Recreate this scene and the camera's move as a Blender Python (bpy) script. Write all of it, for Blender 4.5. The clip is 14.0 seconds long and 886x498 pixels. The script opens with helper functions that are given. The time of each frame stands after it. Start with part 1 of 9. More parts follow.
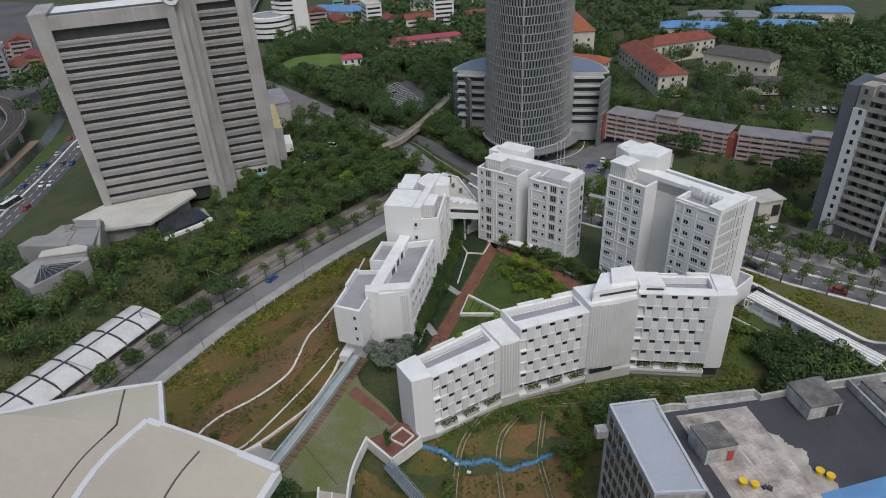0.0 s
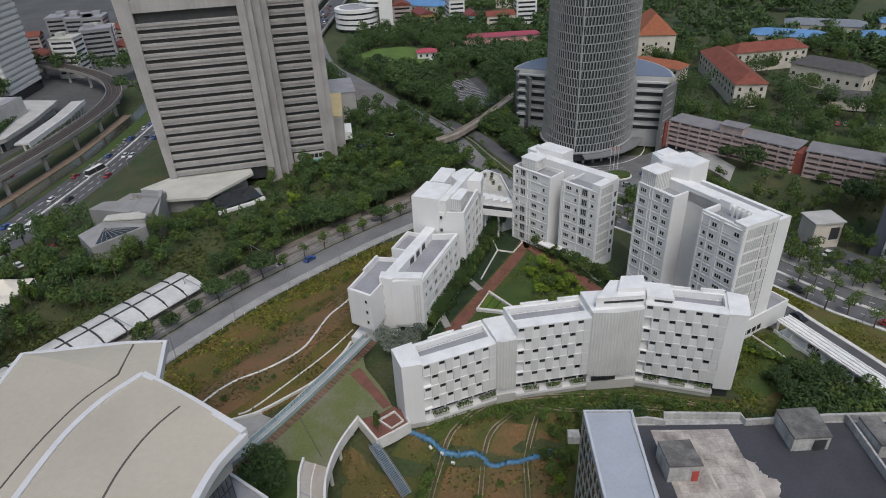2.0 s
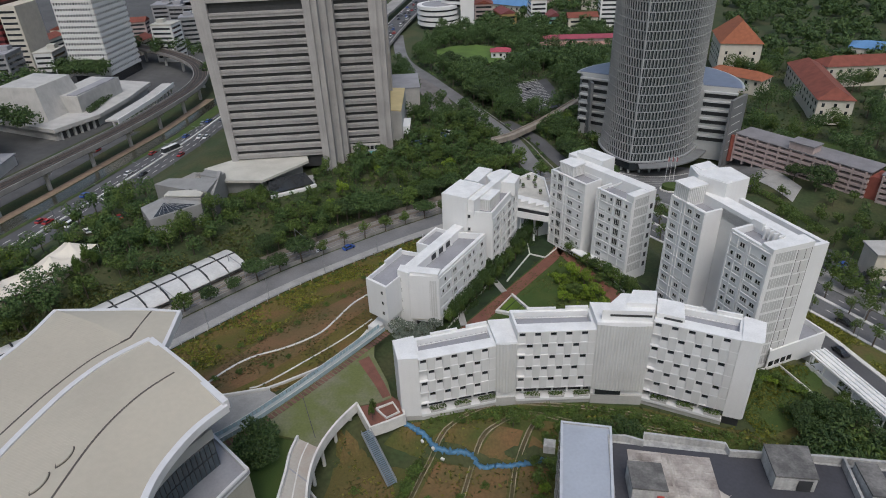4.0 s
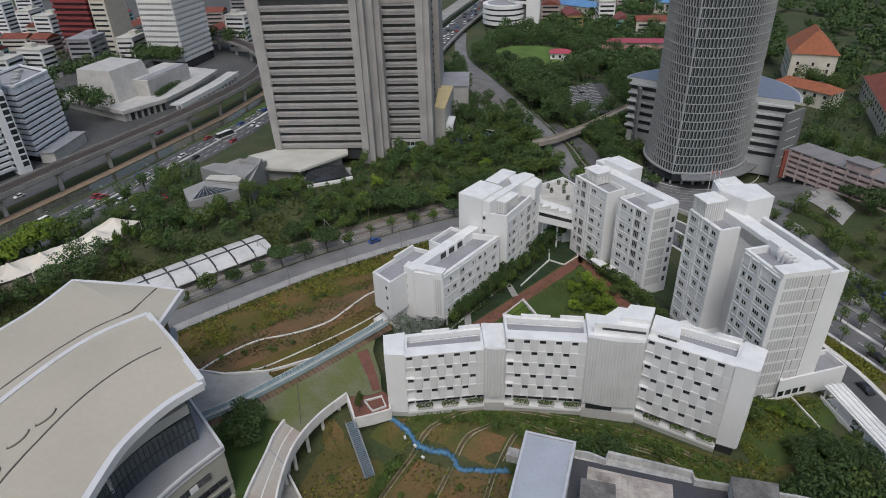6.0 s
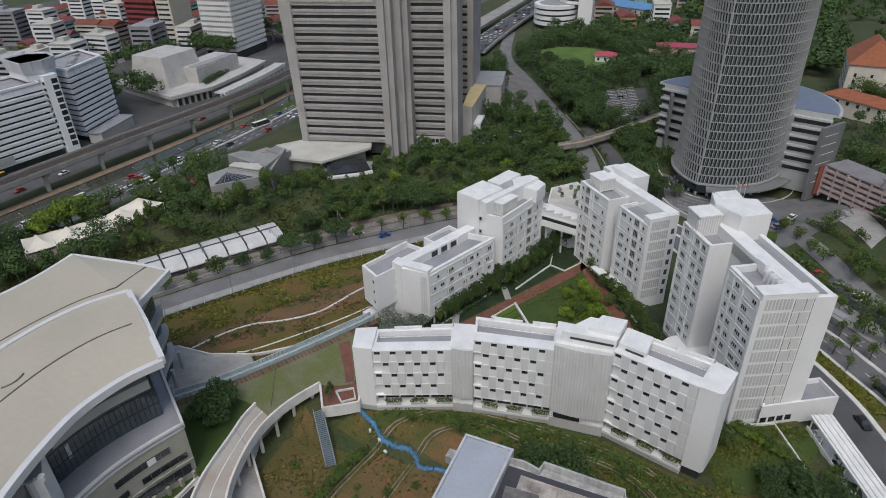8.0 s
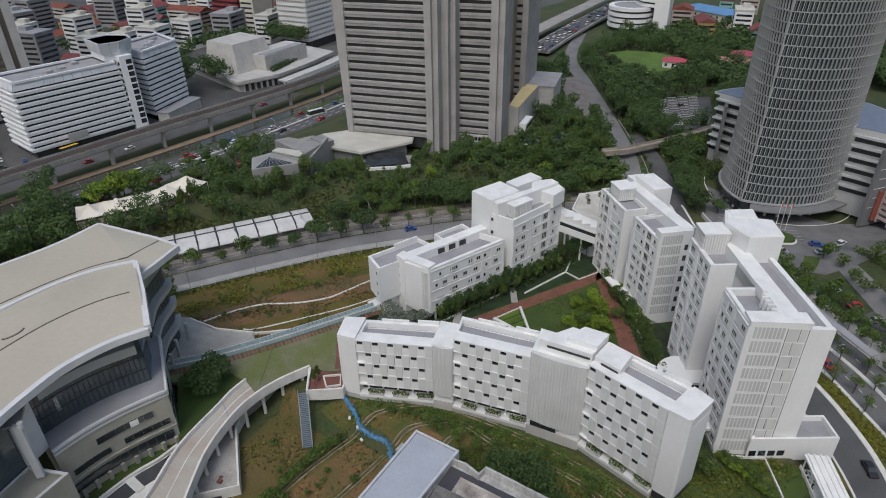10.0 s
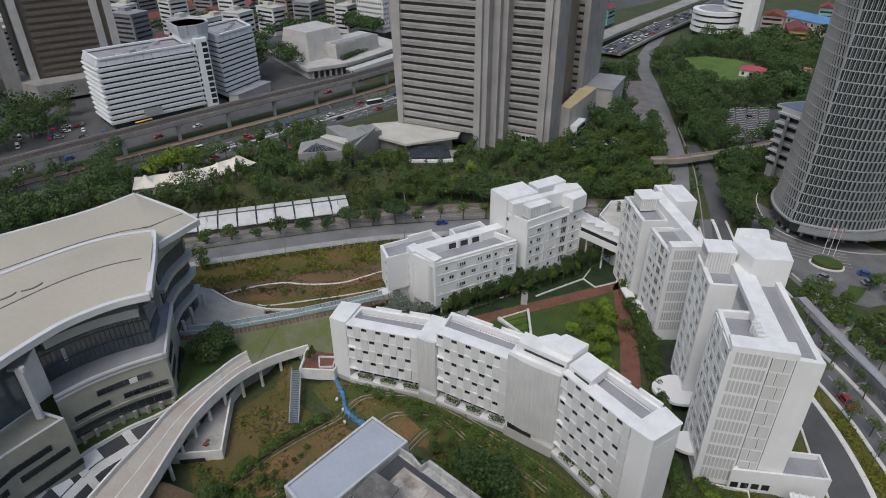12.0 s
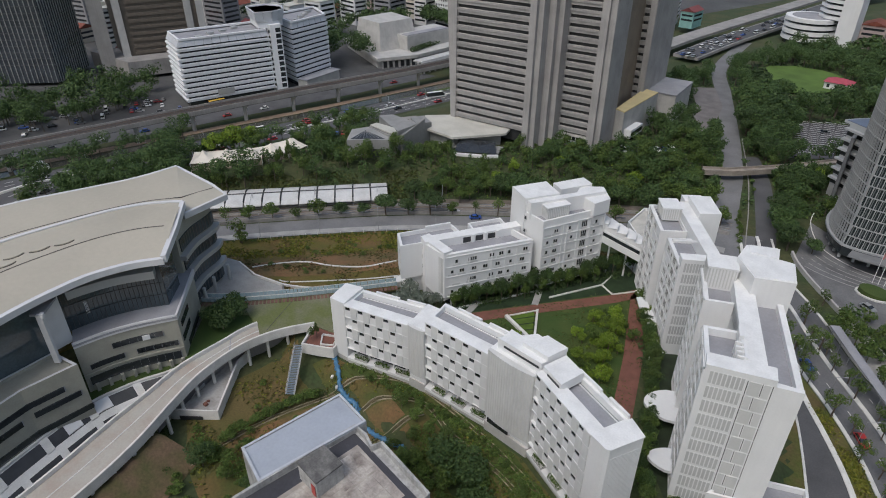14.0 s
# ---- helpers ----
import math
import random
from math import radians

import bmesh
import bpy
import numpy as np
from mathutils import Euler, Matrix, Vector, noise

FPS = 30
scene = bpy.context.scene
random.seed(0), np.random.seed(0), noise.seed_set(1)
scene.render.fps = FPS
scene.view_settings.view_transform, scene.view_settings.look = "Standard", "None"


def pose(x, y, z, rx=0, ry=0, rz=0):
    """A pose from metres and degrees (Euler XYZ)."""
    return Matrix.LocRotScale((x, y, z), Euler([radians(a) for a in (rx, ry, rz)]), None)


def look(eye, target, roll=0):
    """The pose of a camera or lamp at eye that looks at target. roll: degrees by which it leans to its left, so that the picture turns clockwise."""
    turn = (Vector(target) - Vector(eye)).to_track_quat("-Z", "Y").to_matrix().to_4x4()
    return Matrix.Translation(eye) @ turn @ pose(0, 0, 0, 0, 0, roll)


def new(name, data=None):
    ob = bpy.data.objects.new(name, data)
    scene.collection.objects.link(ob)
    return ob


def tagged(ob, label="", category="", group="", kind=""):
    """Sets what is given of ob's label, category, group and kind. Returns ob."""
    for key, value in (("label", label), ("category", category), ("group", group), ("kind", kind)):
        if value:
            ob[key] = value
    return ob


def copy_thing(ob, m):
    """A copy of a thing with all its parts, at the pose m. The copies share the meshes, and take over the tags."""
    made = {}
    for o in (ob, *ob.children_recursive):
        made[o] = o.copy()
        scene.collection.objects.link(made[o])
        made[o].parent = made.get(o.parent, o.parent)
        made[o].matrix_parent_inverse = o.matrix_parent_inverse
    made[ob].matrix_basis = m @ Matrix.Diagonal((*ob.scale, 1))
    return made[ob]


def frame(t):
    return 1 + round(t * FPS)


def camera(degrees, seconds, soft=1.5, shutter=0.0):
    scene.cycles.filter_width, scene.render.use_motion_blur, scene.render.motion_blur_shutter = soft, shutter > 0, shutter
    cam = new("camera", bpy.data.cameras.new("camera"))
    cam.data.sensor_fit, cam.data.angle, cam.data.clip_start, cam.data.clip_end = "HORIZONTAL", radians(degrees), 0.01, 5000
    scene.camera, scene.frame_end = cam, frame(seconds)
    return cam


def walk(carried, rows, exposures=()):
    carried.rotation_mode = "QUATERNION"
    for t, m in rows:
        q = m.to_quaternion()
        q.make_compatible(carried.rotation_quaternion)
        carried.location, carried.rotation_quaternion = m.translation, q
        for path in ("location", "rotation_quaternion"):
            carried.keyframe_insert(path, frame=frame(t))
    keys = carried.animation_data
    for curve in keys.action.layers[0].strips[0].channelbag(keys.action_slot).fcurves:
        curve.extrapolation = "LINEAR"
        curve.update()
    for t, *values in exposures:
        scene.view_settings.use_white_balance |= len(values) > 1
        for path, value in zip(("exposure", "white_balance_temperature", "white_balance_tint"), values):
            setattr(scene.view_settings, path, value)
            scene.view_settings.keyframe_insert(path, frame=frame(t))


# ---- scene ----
cam = camera(70.2, 14.0, 1.0)
METRES, EYE, TILT, LEAN, TURN = 120.0, 103.5, 1.9, 1.03, 0.0
ROWS = [
    (0.0, 0.0, 0.0, 0.0, -0.98, -32.75, 1.52),
    (0.5, 0.0357, -0.0052, -0.0005, 1.33, -32.76, 1.52),
    (1.0, 0.0711, -0.0093, -0.0008, 3.66, -32.78, 1.51),
    (1.5, 0.1062, -0.0112, -0.001, 5.88, -32.78, 1.51),
    (2.0, 0.1404, -0.0114, -0.0011, 8.04, -32.76, 1.52),
    (2.5, 0.1737, -0.0094, -0.0008, 10.2, -32.77, 1.52),
    (3.0, 0.2066, -0.0054, -0.0013, 12.36, -32.73, 1.52),
    (5.5, 0.3589, 0.0404, -0.0001, 22.74, -32.67, 1.52),
    (6.0, 0.3891, 0.0539, -0.0008, 24.21, -32.67, 1.47),
    (6.5, 0.4204, 0.0692, -0.0012, 25.59, -32.67, 1.44),
    (7.0, 0.4537, 0.0859, -0.0017, 27.12, -32.7, 1.42),
    (9.5, 0.6151, 0.1825, -0.0045, 36.63, -32.75, 1.14),
    (10.0, 0.6457, 0.2053, -0.0038, 38.82, -32.8, 1.11),
    (10.5, 0.6757, 0.2286, -0.0036, 40.99, -32.83, 1.05),
    (11.0, 0.7055, 0.2529, -0.0032, 43.16, -32.9, 1.01),
    (11.5, 0.7347, 0.2776, -0.0033, 45.35, -32.96, 0.96),
    (12.0, 0.7628, 0.303, -0.0023, 47.53, -33.05, 0.91),
    (12.5, 0.7904, 0.3287, -0.0022, 49.71, -33.1, 0.86),
    (13.0, 0.817, 0.3549, -0.0019, 51.91, -33.17, 0.82),
    (13.5, 0.8428, 0.3817, -0.0016, 54.12, -33.25, 0.79),
    (14.0, 0.8678, 0.4087, -0.0015, 56.31, -33.33, 0.76),
]
walk(cam, [(t, pose(0, 0, EYE, TILT, LEAN, TURN) @ pose(METRES * x, METRES * y, METRES * z, 90 + pitch, roll, yaw)) for t, x, y, z, yaw, pitch, roll in ROWS],
     [(0.0, -0.05, 6130, 10), (14.0, -0.05, 6130, 10)])

# ---- light: an overcast afternoon ----
SKY, SUN = 0.115, 1.1
world = bpy.data.worlds.new("sky")
scene.world = world
world.use_nodes = True
_n, _l = world.node_tree.nodes, world.node_tree.links
_sky = _n.new("ShaderNodeTexSky")
_sky.sky_type, _sky.sun_disc = "NISHITA", False
_sky.sun_elevation, _sky.sun_rotation = radians(58), radians(160)
_sky.air_density, _sky.dust_density, _sky.ozone_density = 1.6, 5.0, 1.0
_l.new(_sky.outputs[0], _n["Background"].inputs[0])
_n["Background"].inputs[1].default_value = SKY
sun = new("sun", bpy.data.lights.new("sun", "SUN"))
sun.data.energy, sun.data.angle, sun.data.color = SUN, radians(25), (1.0, 0.985, 0.96)
sun.matrix_world = look((0, 0, 300), (-64, 176, 0))

# ---- mesh helpers ----
class MB:
    """Collects vertices and faces of one mesh."""

    def __init__(self):
        self.v, self.f, self.m = [], [], []

    def add(self, verts, faces, slot=0):
        o = len(self.v)
        self.v.extend(tuple(p) for p in verts)
        self.f.extend(tuple(i + o for i in f) for f in faces)
        self.m.extend([slot] * len(faces))
        return self

    def box(self, x, y, z, sx, sy, sz, rot=0.0, slot=0):
        """A box centred at x, y with its underside at z, turned by rot radians."""
        c, s = math.cos(rot), math.sin(rot)
        vs = []
        for dz in (0, sz):
            for dx, dy in ((-1, -1), (1, -1), (1, 1), (-1, 1)):
                a, b = dx * sx / 2, dy * sy / 2
                vs.append((x + a * c - b * s, y + a * s + b * c, z + dz))
        return self.add(vs, BOX, slot)

    def prism(self, poly, z0, z1, slot=0, cap=True):
        """An upright prism over a plan polygon that runs anticlockwise."""
        n = len(poly)
        if sum(poly[i - 1][0] * poly[i][1] - poly[i][0] * poly[i - 1][1] for i in range(n)) < 0:
            poly = poly[::-1]
        vs = [(x, y, z0) for x, y in poly] + [(x, y, z1) for x, y in poly]
        fs = [(i, (i + 1) % n, n + (i + 1) % n, n + i) for i in range(n)]
        if cap:
            fs += [tuple(range(n - 1, -1, -1)), tuple(range(n, 2 * n))]
        return self.add(vs, fs, slot)

    def tube(self, pts, r, sides=6, slot=0, r2=None):
        """A round bar along points; r to r2."""
        pts = [Vector(p) for p in pts]
        rings = []
        for i, p in enumerate(pts):
            d = (pts[min(i + 1, len(pts) - 1)] - pts[max(i - 1, 0)]).normalized()
            a = d.orthogonal().normalized()
            b = d.cross(a)
            rr = r if r2 is None else r + (r2 - r) * i / (len(pts) - 1)
            rings.append([p + (a * math.cos(k * math.tau / sides) + b * math.sin(k * math.tau / sides)) * rr for k in range(sides)])
        vs = [q for ring in rings for q in ring]
        fs = [(i * sides + k, i * sides + (k + 1) % sides, (i + 1) * sides + (k + 1) % sides, (i + 1) * sides + k)
              for i in range(len(pts) - 1) for k in range(sides)]
        fs += [tuple(range(sides - 1, -1, -1)), tuple(range((len(pts) - 1) * sides, len(pts) * sides))]
        return self.add(vs, fs, slot)

    def sheet(self, left, right, n, m, zf, slot=0):
        """A sheet between two plan lines, n pieces along and m across, at the height zf(x, y)."""
        L, R = along(left, n), along(right, n)
        vs = []
        for i in range(n + 1):
            for j in range(m + 1):
                x = L[i][0] + (R[i][0] - L[i][0]) * j / m
                y = L[i][1] + (R[i][1] - L[i][1]) * j / m
                vs.append((x, y, zf(x, y)))
        fs = [(i * (m + 1) + j, i * (m + 1) + j + 1, (i + 1) * (m + 1) + j + 1, (i + 1) * (m + 1) + j) for i in range(n) for j in range(m)]
        a, b, c = (Vector(vs[k]) for k in (0, 1, m + 1))
        if (b - a).cross(c - a).z < 0:
            fs = [f[::-1] for f in fs]
        return self.add(vs, fs, slot)

    def curb(self, line, width, zf, up, down=0.4, slot=0):
        """A low wall or kerb of that width along a plan line."""
        P = [Vector(p).to_2d() for p in line]
        sides = []
        for i, p in enumerate(P):
            d = (P[min(i + 1, len(P) - 1)] - P[max(i - 1, 0)]).normalized()
            q = Vector((-d.y, d.x)) * width / 2
            sides.append((p + q, p - q))
        vs = []
        for (a, b) in sides:
            za, zb = zf(a.x, a.y), zf(b.x, b.y)
            z = max(za, zb)
            vs += [(a.x, a.y, z - down), (a.x, a.y, z + up), (b.x, b.y, z + up), (b.x, b.y, z - down)]
        fs = []
        for i in range(len(P) - 1):
            o = i * 4
            fs += [(o, o + 1, o + 5, o + 4)[::-1], (o + 1, o + 2, o + 6, o + 5)[::-1], (o + 2, o + 3, o + 7, o + 6)[::-1]]
        e = (len(P) - 1) * 4
        fs += [(0, 3, 2, 1)[::-1], (e, e + 1, e + 2, e + 3)[::-1]]
        return self.add(vs, fs, slot)

    def mesh(self, name, mats, smooth=False):
        me = bpy.data.meshes.new(name)
        if len(self.v) < 2500:
            # shared corners join the faces of one shape
            seen, to, vs = {}, [], []
            for p in self.v:
                k = (round(p[0], 4), round(p[1], 4), round(p[2], 4))
                if k not in seen:
                    seen[k] = len(vs)
                    vs.append(p)
                to.append(seen[k])
            keep = [(tuple(dict.fromkeys(to[i] for i in f)), m) for f, m in zip(self.f, self.m)]
            keep = [(f, m) for f, m in keep if len(f) > 2]
            self.v, self.f, self.m = vs, [f for f, _ in keep], [m for _, m in keep]
        me.from_pydata(self.v, [], self.f)
        for m in mats if isinstance(mats, (list, tuple)) else [mats]:
            me.materials.append(m)
        if any(self.m):
            me.polygons.foreach_set("material_index", self.m)
        if smooth:
            me.polygons.foreach_set("use_smooth", [True] * len(self.f))
        me.update()
        return me


BOX = [(3, 2, 1, 0), (4, 5, 6, 7), (0, 1, 5, 4), (1, 2, 6, 5), (2, 3, 7, 6), (3, 0, 4, 7)]


def along(line, n):
    """n + 1 points at even steps along a plan line."""
    P = np.array(line, float)
    d = np.r_[0, np.cumsum(np.hypot(*np.diff(P, axis=0).T))]
    s = np.linspace(0, d[-1], n + 1)
    return [(float(np.interp(k, d, P[:, 0])), float(np.interp(k, d, P[:, 1]))) for k in s]


def smooth_line(line, n):
    """A rounded line of n + 1 points through plan points."""
    P = [line[0]] + list(line) + [line[-1]]
    out = []
    for i in range(1, len(P) - 2):
        a, b, c, d = (np.array(P[k], float) for k in (i - 1, i, i + 1, i + 2))
        for t in np.linspace(0, 1, 9)[: 8 if i < len(P) - 3 else 9]:
            out.append(tuple(0.5 * (2 * b + (c - a) * t + (2 * a - 5 * b + 4 * c - d) * t * t + (3 * b - a - 3 * c + d) * t**3)))
    return along(out, n)


def shifted(line, d):
    """A plan line moved d to its left."""
    P = [Vector(p).to_2d() for p in line]
    out = []
    for i, p in enumerate(P):
        t = (P[min(i + 1, len(P) - 1)] - P[max(i - 1, 0)]).normalized()
        out.append((p.x - t.y * d, p.y + t.x * d))
    return out


def thing(name, x, y, z, label, category, group="", kind="", rz=0.0):
    ob = new(name)
    ob.empty_display_size = 1.0
    ob.matrix_basis = pose(x, y, z, 0, 0, rz)
    return tagged(ob, label, category, group, kind)


def wm(ob):
    """The world pose of a thing or part that has just been made."""
    return wm(ob.parent) @ ob.matrix_basis if ob.parent else ob.matrix_basis.copy()


def put(name, me, parent, m=None, label=""):
    """An object on shared mesh data under a parent, at the world pose m."""
    ob = new(name, me)
    ob.parent = parent
    if m is not None:
        ob.matrix_basis = wm(parent).inverted() @ m
    return tagged(ob, label)


def part(name, mb, mats, parent, label="", smooth=False, kind=""):
    """One mesh in world metres under a thing or a part."""
    me = mb.mesh(name, mats, smooth)
    me.transform(wm(parent).inverted())
    ob = new(name, me)
    ob.parent = parent
    return tagged(ob, label, kind=kind)


def solo(name, mb, mats, label, category, kind="", group="", smooth=False):
    """One top-level mesh in world metres."""
    return tagged(new(name, mb.mesh(name, mats, smooth)), label, category, group, kind)


class Face:
    """An upright wall plane from plan point p to q, seen from outside with p at the left. a runs along, d outwards."""

    def __init__(self, p, q):
        self.p, self.q = Vector(p), Vector(q)
        self.L = (self.q - self.p).length
        self.u = (self.q - self.p) / self.L
        self.n = Vector((self.u.y, -self.u.x))
        self.rz = math.degrees(math.atan2(self.u.y, self.u.x))

    def w(self, a, d=0.0):
        v = self.p + self.u * a + self.n * d
        return (v.x, v.y)

    def quad(self, a0, a1, d0, d1):
        return [self.w(a0, d0), self.w(a1, d0), self.w(a1, d1), self.w(a0, d1)]

    def at(self, a, d, z):
        return pose(*self.w(a, d), z, 0, 0, self.rz)

    def box(self, mb, a0, a1, d0, d1, z0, z1, slot=0):
        return mb.prism(self.quad(a0, a1, d0, d1), z0, z1, slot)


def lbox(x0, x1, y0, y1, z0, z1, mb=None):
    """A box in a part's own frame: x along, y inwards, z up."""
    mb = mb or MB()
    return mb.box((x0 + x1) / 2, (y0 + y1) / 2, z0, x1 - x0, y1 - y0, z1 - z0)


def window_kit(w, h, lights, name="window", frame_mat=None):
    """Shared meshes of one window: its frame with mullions, and its pane."""
    f = MB()
    t = 0.1 if frame_mat is None else 0.06
    xs = []
    for k in range(lights + 1):
        x = -w / 2 + (w - t) * k / lights
        xs += [x, x + t]
    zs = [0, t, h - t, h]
    full = lambda i, j: 0 <= i < len(xs) - 1 and 0 <= j < 3 and (i % 2 == 0 or j != 1)
    for i in range(len(xs) - 1):
        for j in range(3):
            if not full(i, j):
                continue
            (a, b), (c, d) = xs[i : i + 2], zs[j : j + 2]
            q = [(a, c), (b, c), (b, d), (a, d)]
            f.add([(x, -0.06, z) for x, z in q] + [(x, 0.1, z) for x, z in q], [(0, 1, 2, 3), (7, 6, 5, 4)])
            for e, (di, dj) in enumerate(((0, -1), (1, 0), (0, 1), (-1, 0))):
                if not full(i + di, j + dj):
                    (x0, z0), (x1, z1) = q[e], q[(e + 1) % 4]
                    f.add([(x0, -0.06, z0), (x0, 0.1, z0), (x1, 0.1, z1), (x1, -0.06, z1)], [(0, 1, 2, 3)])
    g = lbox(-w / 2 + t / 2, w / 2 - t / 2, 0.02, 0.06, t / 2, h - t / 2)
    return f.mesh(name + "_frame", frame_mat or FRAME), g.mesh(name + "_pane", PANE)


def set_window(kit, parent, m):
    w = put("window", kit[0], parent, m)
    p = new("pane", kit[1])
    p.parent = w
    return w


# ---- materials ----
def mat(name, color, rough=0.7, var=0.12, scale=0.5, fine=8.0, bump=0.15, metal=0.0, tint=None, streak=0.0, rand=0.0, spec=0.5):
    """A surface with stains at one scale and grain at another. tint: a second colour for the stains; streak: runs down a wall."""
    m = bpy.data.materials.new(name)
    m.use_nodes = True
    n, l = m.node_tree.nodes, m.node_tree.links
    p = n["Principled BSDF"]
    p.inputs["Roughness"].default_value, p.inputs["Metallic"].default_value = rough, metal
    p.inputs["Specular IOR Level"].default_value = spec
    co = n.new("ShaderNodeTexCoord")
    geo = n.new("ShaderNodeNewGeometry")
    big, small = n.new("ShaderNodeTexNoise"), n.new("ShaderNodeTexNoise")
    for t, s, d in ((big, scale, 4.0), (small, fine, 3.0)):
        l.new(geo.outputs["Position"], t.inputs["Vector"])
        t.inputs["Scale"].default_value, t.inputs["Detail"].default_value = s, d
    base = n.new("ShaderNodeMix")
    base.data_type = "RGBA"
    tint = tint or [c * (1 - 1.6 * var) for c in color]
    base.inputs["A"].default_value, base.inputs["B"].default_value = (*color, 1), (*tint, 1)
    ramp = n.new("ShaderNodeMapRange")
    ramp.inputs["From Min"].default_value, ramp.inputs["From Max"].default_value = 0.38, 0.72
    l.new(big.outputs[0], ramp.inputs[0])
    l.new(ramp.outputs[0], base.inputs["Factor"])
    out = base.outputs["Result"]

    def times(out, value_socket, lo, hi):
        r = n.new("ShaderNodeMapRange")
        r.inputs["To Min"].default_value, r.inputs["To Max"].default_value = lo, hi
        l.new(value_socket, r.inputs[0])
        x = n.new("ShaderNodeMix")
        x.data_type, x.blend_type = "RGBA", "MULTIPLY"
        x.inputs["Factor"].default_value = 1
        l.new(out, x.inputs["A"])
        l.new(r.outputs[0], x.inputs["B"])
        return x.outputs["Result"]

    out = times(out, small.outputs[0], 1 - 1.4 * var, 1 + 0.9 * var)
    if streak:
        mp = n.new("ShaderNodeMapping")
        mp.inputs["Scale"].default_value = (1.3, 1.3, 0.05)
        st = n.new("ShaderNodeTexNoise")
        st.inputs["Scale"].default_value, st.inputs["Detail"].default_value = 1.0, 5.0
        l.new(geo.outputs["Position"], mp.inputs[0])
        l.new(mp.outputs[0], st.inputs["Vector"])
        out = times(out, st.outputs[0], 1 - streak, 1 + streak * 0.6)
    if rand:
        info = n.new("ShaderNodeObjectInfo")
        out = times(out, info.outputs["Random"], 1 - rand, 1 + rand)
    l.new(out, p.inputs["Base Color"])
    if bump:
        b = n.new("ShaderNodeBump")
        b.inputs["Strength"].default_value, b.inputs["Distance"].default_value = bump, 0.05
        l.new(small.outputs[0], b.inputs["Height"])
        l.new(b.outputs[0], p.inputs["Normal"])
    return m


def leafy(name, color, dry, rand=0.25):
    """Foliage: each clump of leaves its own green."""
    m = bpy.data.materials.new(name)
    m.use_nodes = True
    n, l = m.node_tree.nodes, m.node_tree.links
    p = n["Principled BSDF"]
    p.inputs["Roughness"].default_value = 0.6
    p.inputs["Specular IOR Level"].default_value = 0.3
    geo, info = n.new("ShaderNodeNewGeometry"), n.new("ShaderNodeObjectInfo")
    mix = n.new("ShaderNodeMix")
    mix.data_type = "RGBA"
    mix.inputs["A"].default_value, mix.inputs["B"].default_value = (*color, 1), (*dry, 1)
    l.new(geo.outputs["Random Per Island"], mix.inputs["Factor"])
    r = n.new("ShaderNodeMapRange")
    r.inputs["To Min"].default_value, r.inputs["To Max"].default_value = 1 - rand, 1 + rand
    l.new(info.outputs["Random"], r.inputs[0])
    x = n.new("ShaderNodeMix")
    x.data_type, x.blend_type = "RGBA", "MULTIPLY"
    x.inputs["Factor"].default_value = 1
    l.new(mix.outputs["Result"], x.inputs["A"])
    l.new(r.outputs[0], x.inputs["B"])
    l.new(x.outputs["Result"], p.inputs["Base Color"])
    return m


def glass(name, color, rough=0.08):
    m = mat(name, color, rough, 0.25, 0.2, 2.0, 0.0, rand=0.3)
    m.node_tree.nodes["Principled BSDF"].inputs["Specular IOR Level"].default_value = 0.8
    return m


WHITE = mat("white_paint", (0.735, 0.735, 0.73), 0.65, 0.035, 0.15, 3.0, 0.05, streak=0.05)
ROOFW = mat("white_roof_coating", (0.77, 0.77, 0.76), 0.6, 0.1, 0.3, 3.0, 0.05)
SCREEN = mat("perforated_white_screen", (0.6, 0.6, 0.59), 0.6, 0.05, 0.2, 6.0, 0.2, streak=0.04)
SCREENG = mat("grey_perforated_screen", (0.5, 0.505, 0.495), 0.6, 0.08, 0.3, 8.0, 0.3, streak=0.05)
PLEAT = mat("pleated_metal_screen", (0.6, 0.6, 0.585), 0.5, 0.06, 0.2, 4.0, 0.1, streak=0.08)
ROOFG = mat("grey_roof_membrane", (0.31, 0.31, 0.33), 0.85, 0.12, 0.2, 2.0, 0.1)
# near-black that paints the shade in recesses and openings; also plain dark trim
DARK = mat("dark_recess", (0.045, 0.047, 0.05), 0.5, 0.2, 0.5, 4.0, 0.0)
PANE = glass("window_glass", (0.035, 0.04, 0.045))
FRAME = mat("pale_window_frame", (0.55, 0.55, 0.53), 0.5, 0.05)
CONC = mat("weathered_concrete", (0.33, 0.315, 0.3), 0.85, 0.16, 0.12, 3.0, 0.3, streak=0.25)
CONCP = mat("pale_concrete", (0.5, 0.49, 0.47), 0.85, 0.12, 0.2, 3.0, 0.2, streak=0.12)
PALEROOF = mat("pale_concrete_roof", (0.52, 0.51, 0.46), 0.85, 0.12, 0.15, 2.0, 0.2)
ASPH = mat("asphalt", (0.1, 0.1, 0.105), 0.9, 0.2, 0.12, 3.0, 0.2)
ROADP = mat("pale_worn_road", (0.2, 0.2, 0.205), 0.9, 0.2, 0.1, 2.0, 0.2)
PAVE = mat("pale_pavement", (0.36, 0.355, 0.34), 0.9, 0.15, 0.3, 3.0, 0.2)
GROUND = mat("rough_ground_cover", (0.04, 0.062, 0.02), 0.95, 0.45, 0.09, 1.1, 0.9, tint=(0.075, 0.075, 0.03))
LAWN = mat("mown_lawn", (0.04, 0.075, 0.012), 0.95, 0.35, 0.14, 5.0, 0.5, tint=(0.07, 0.095, 0.02))
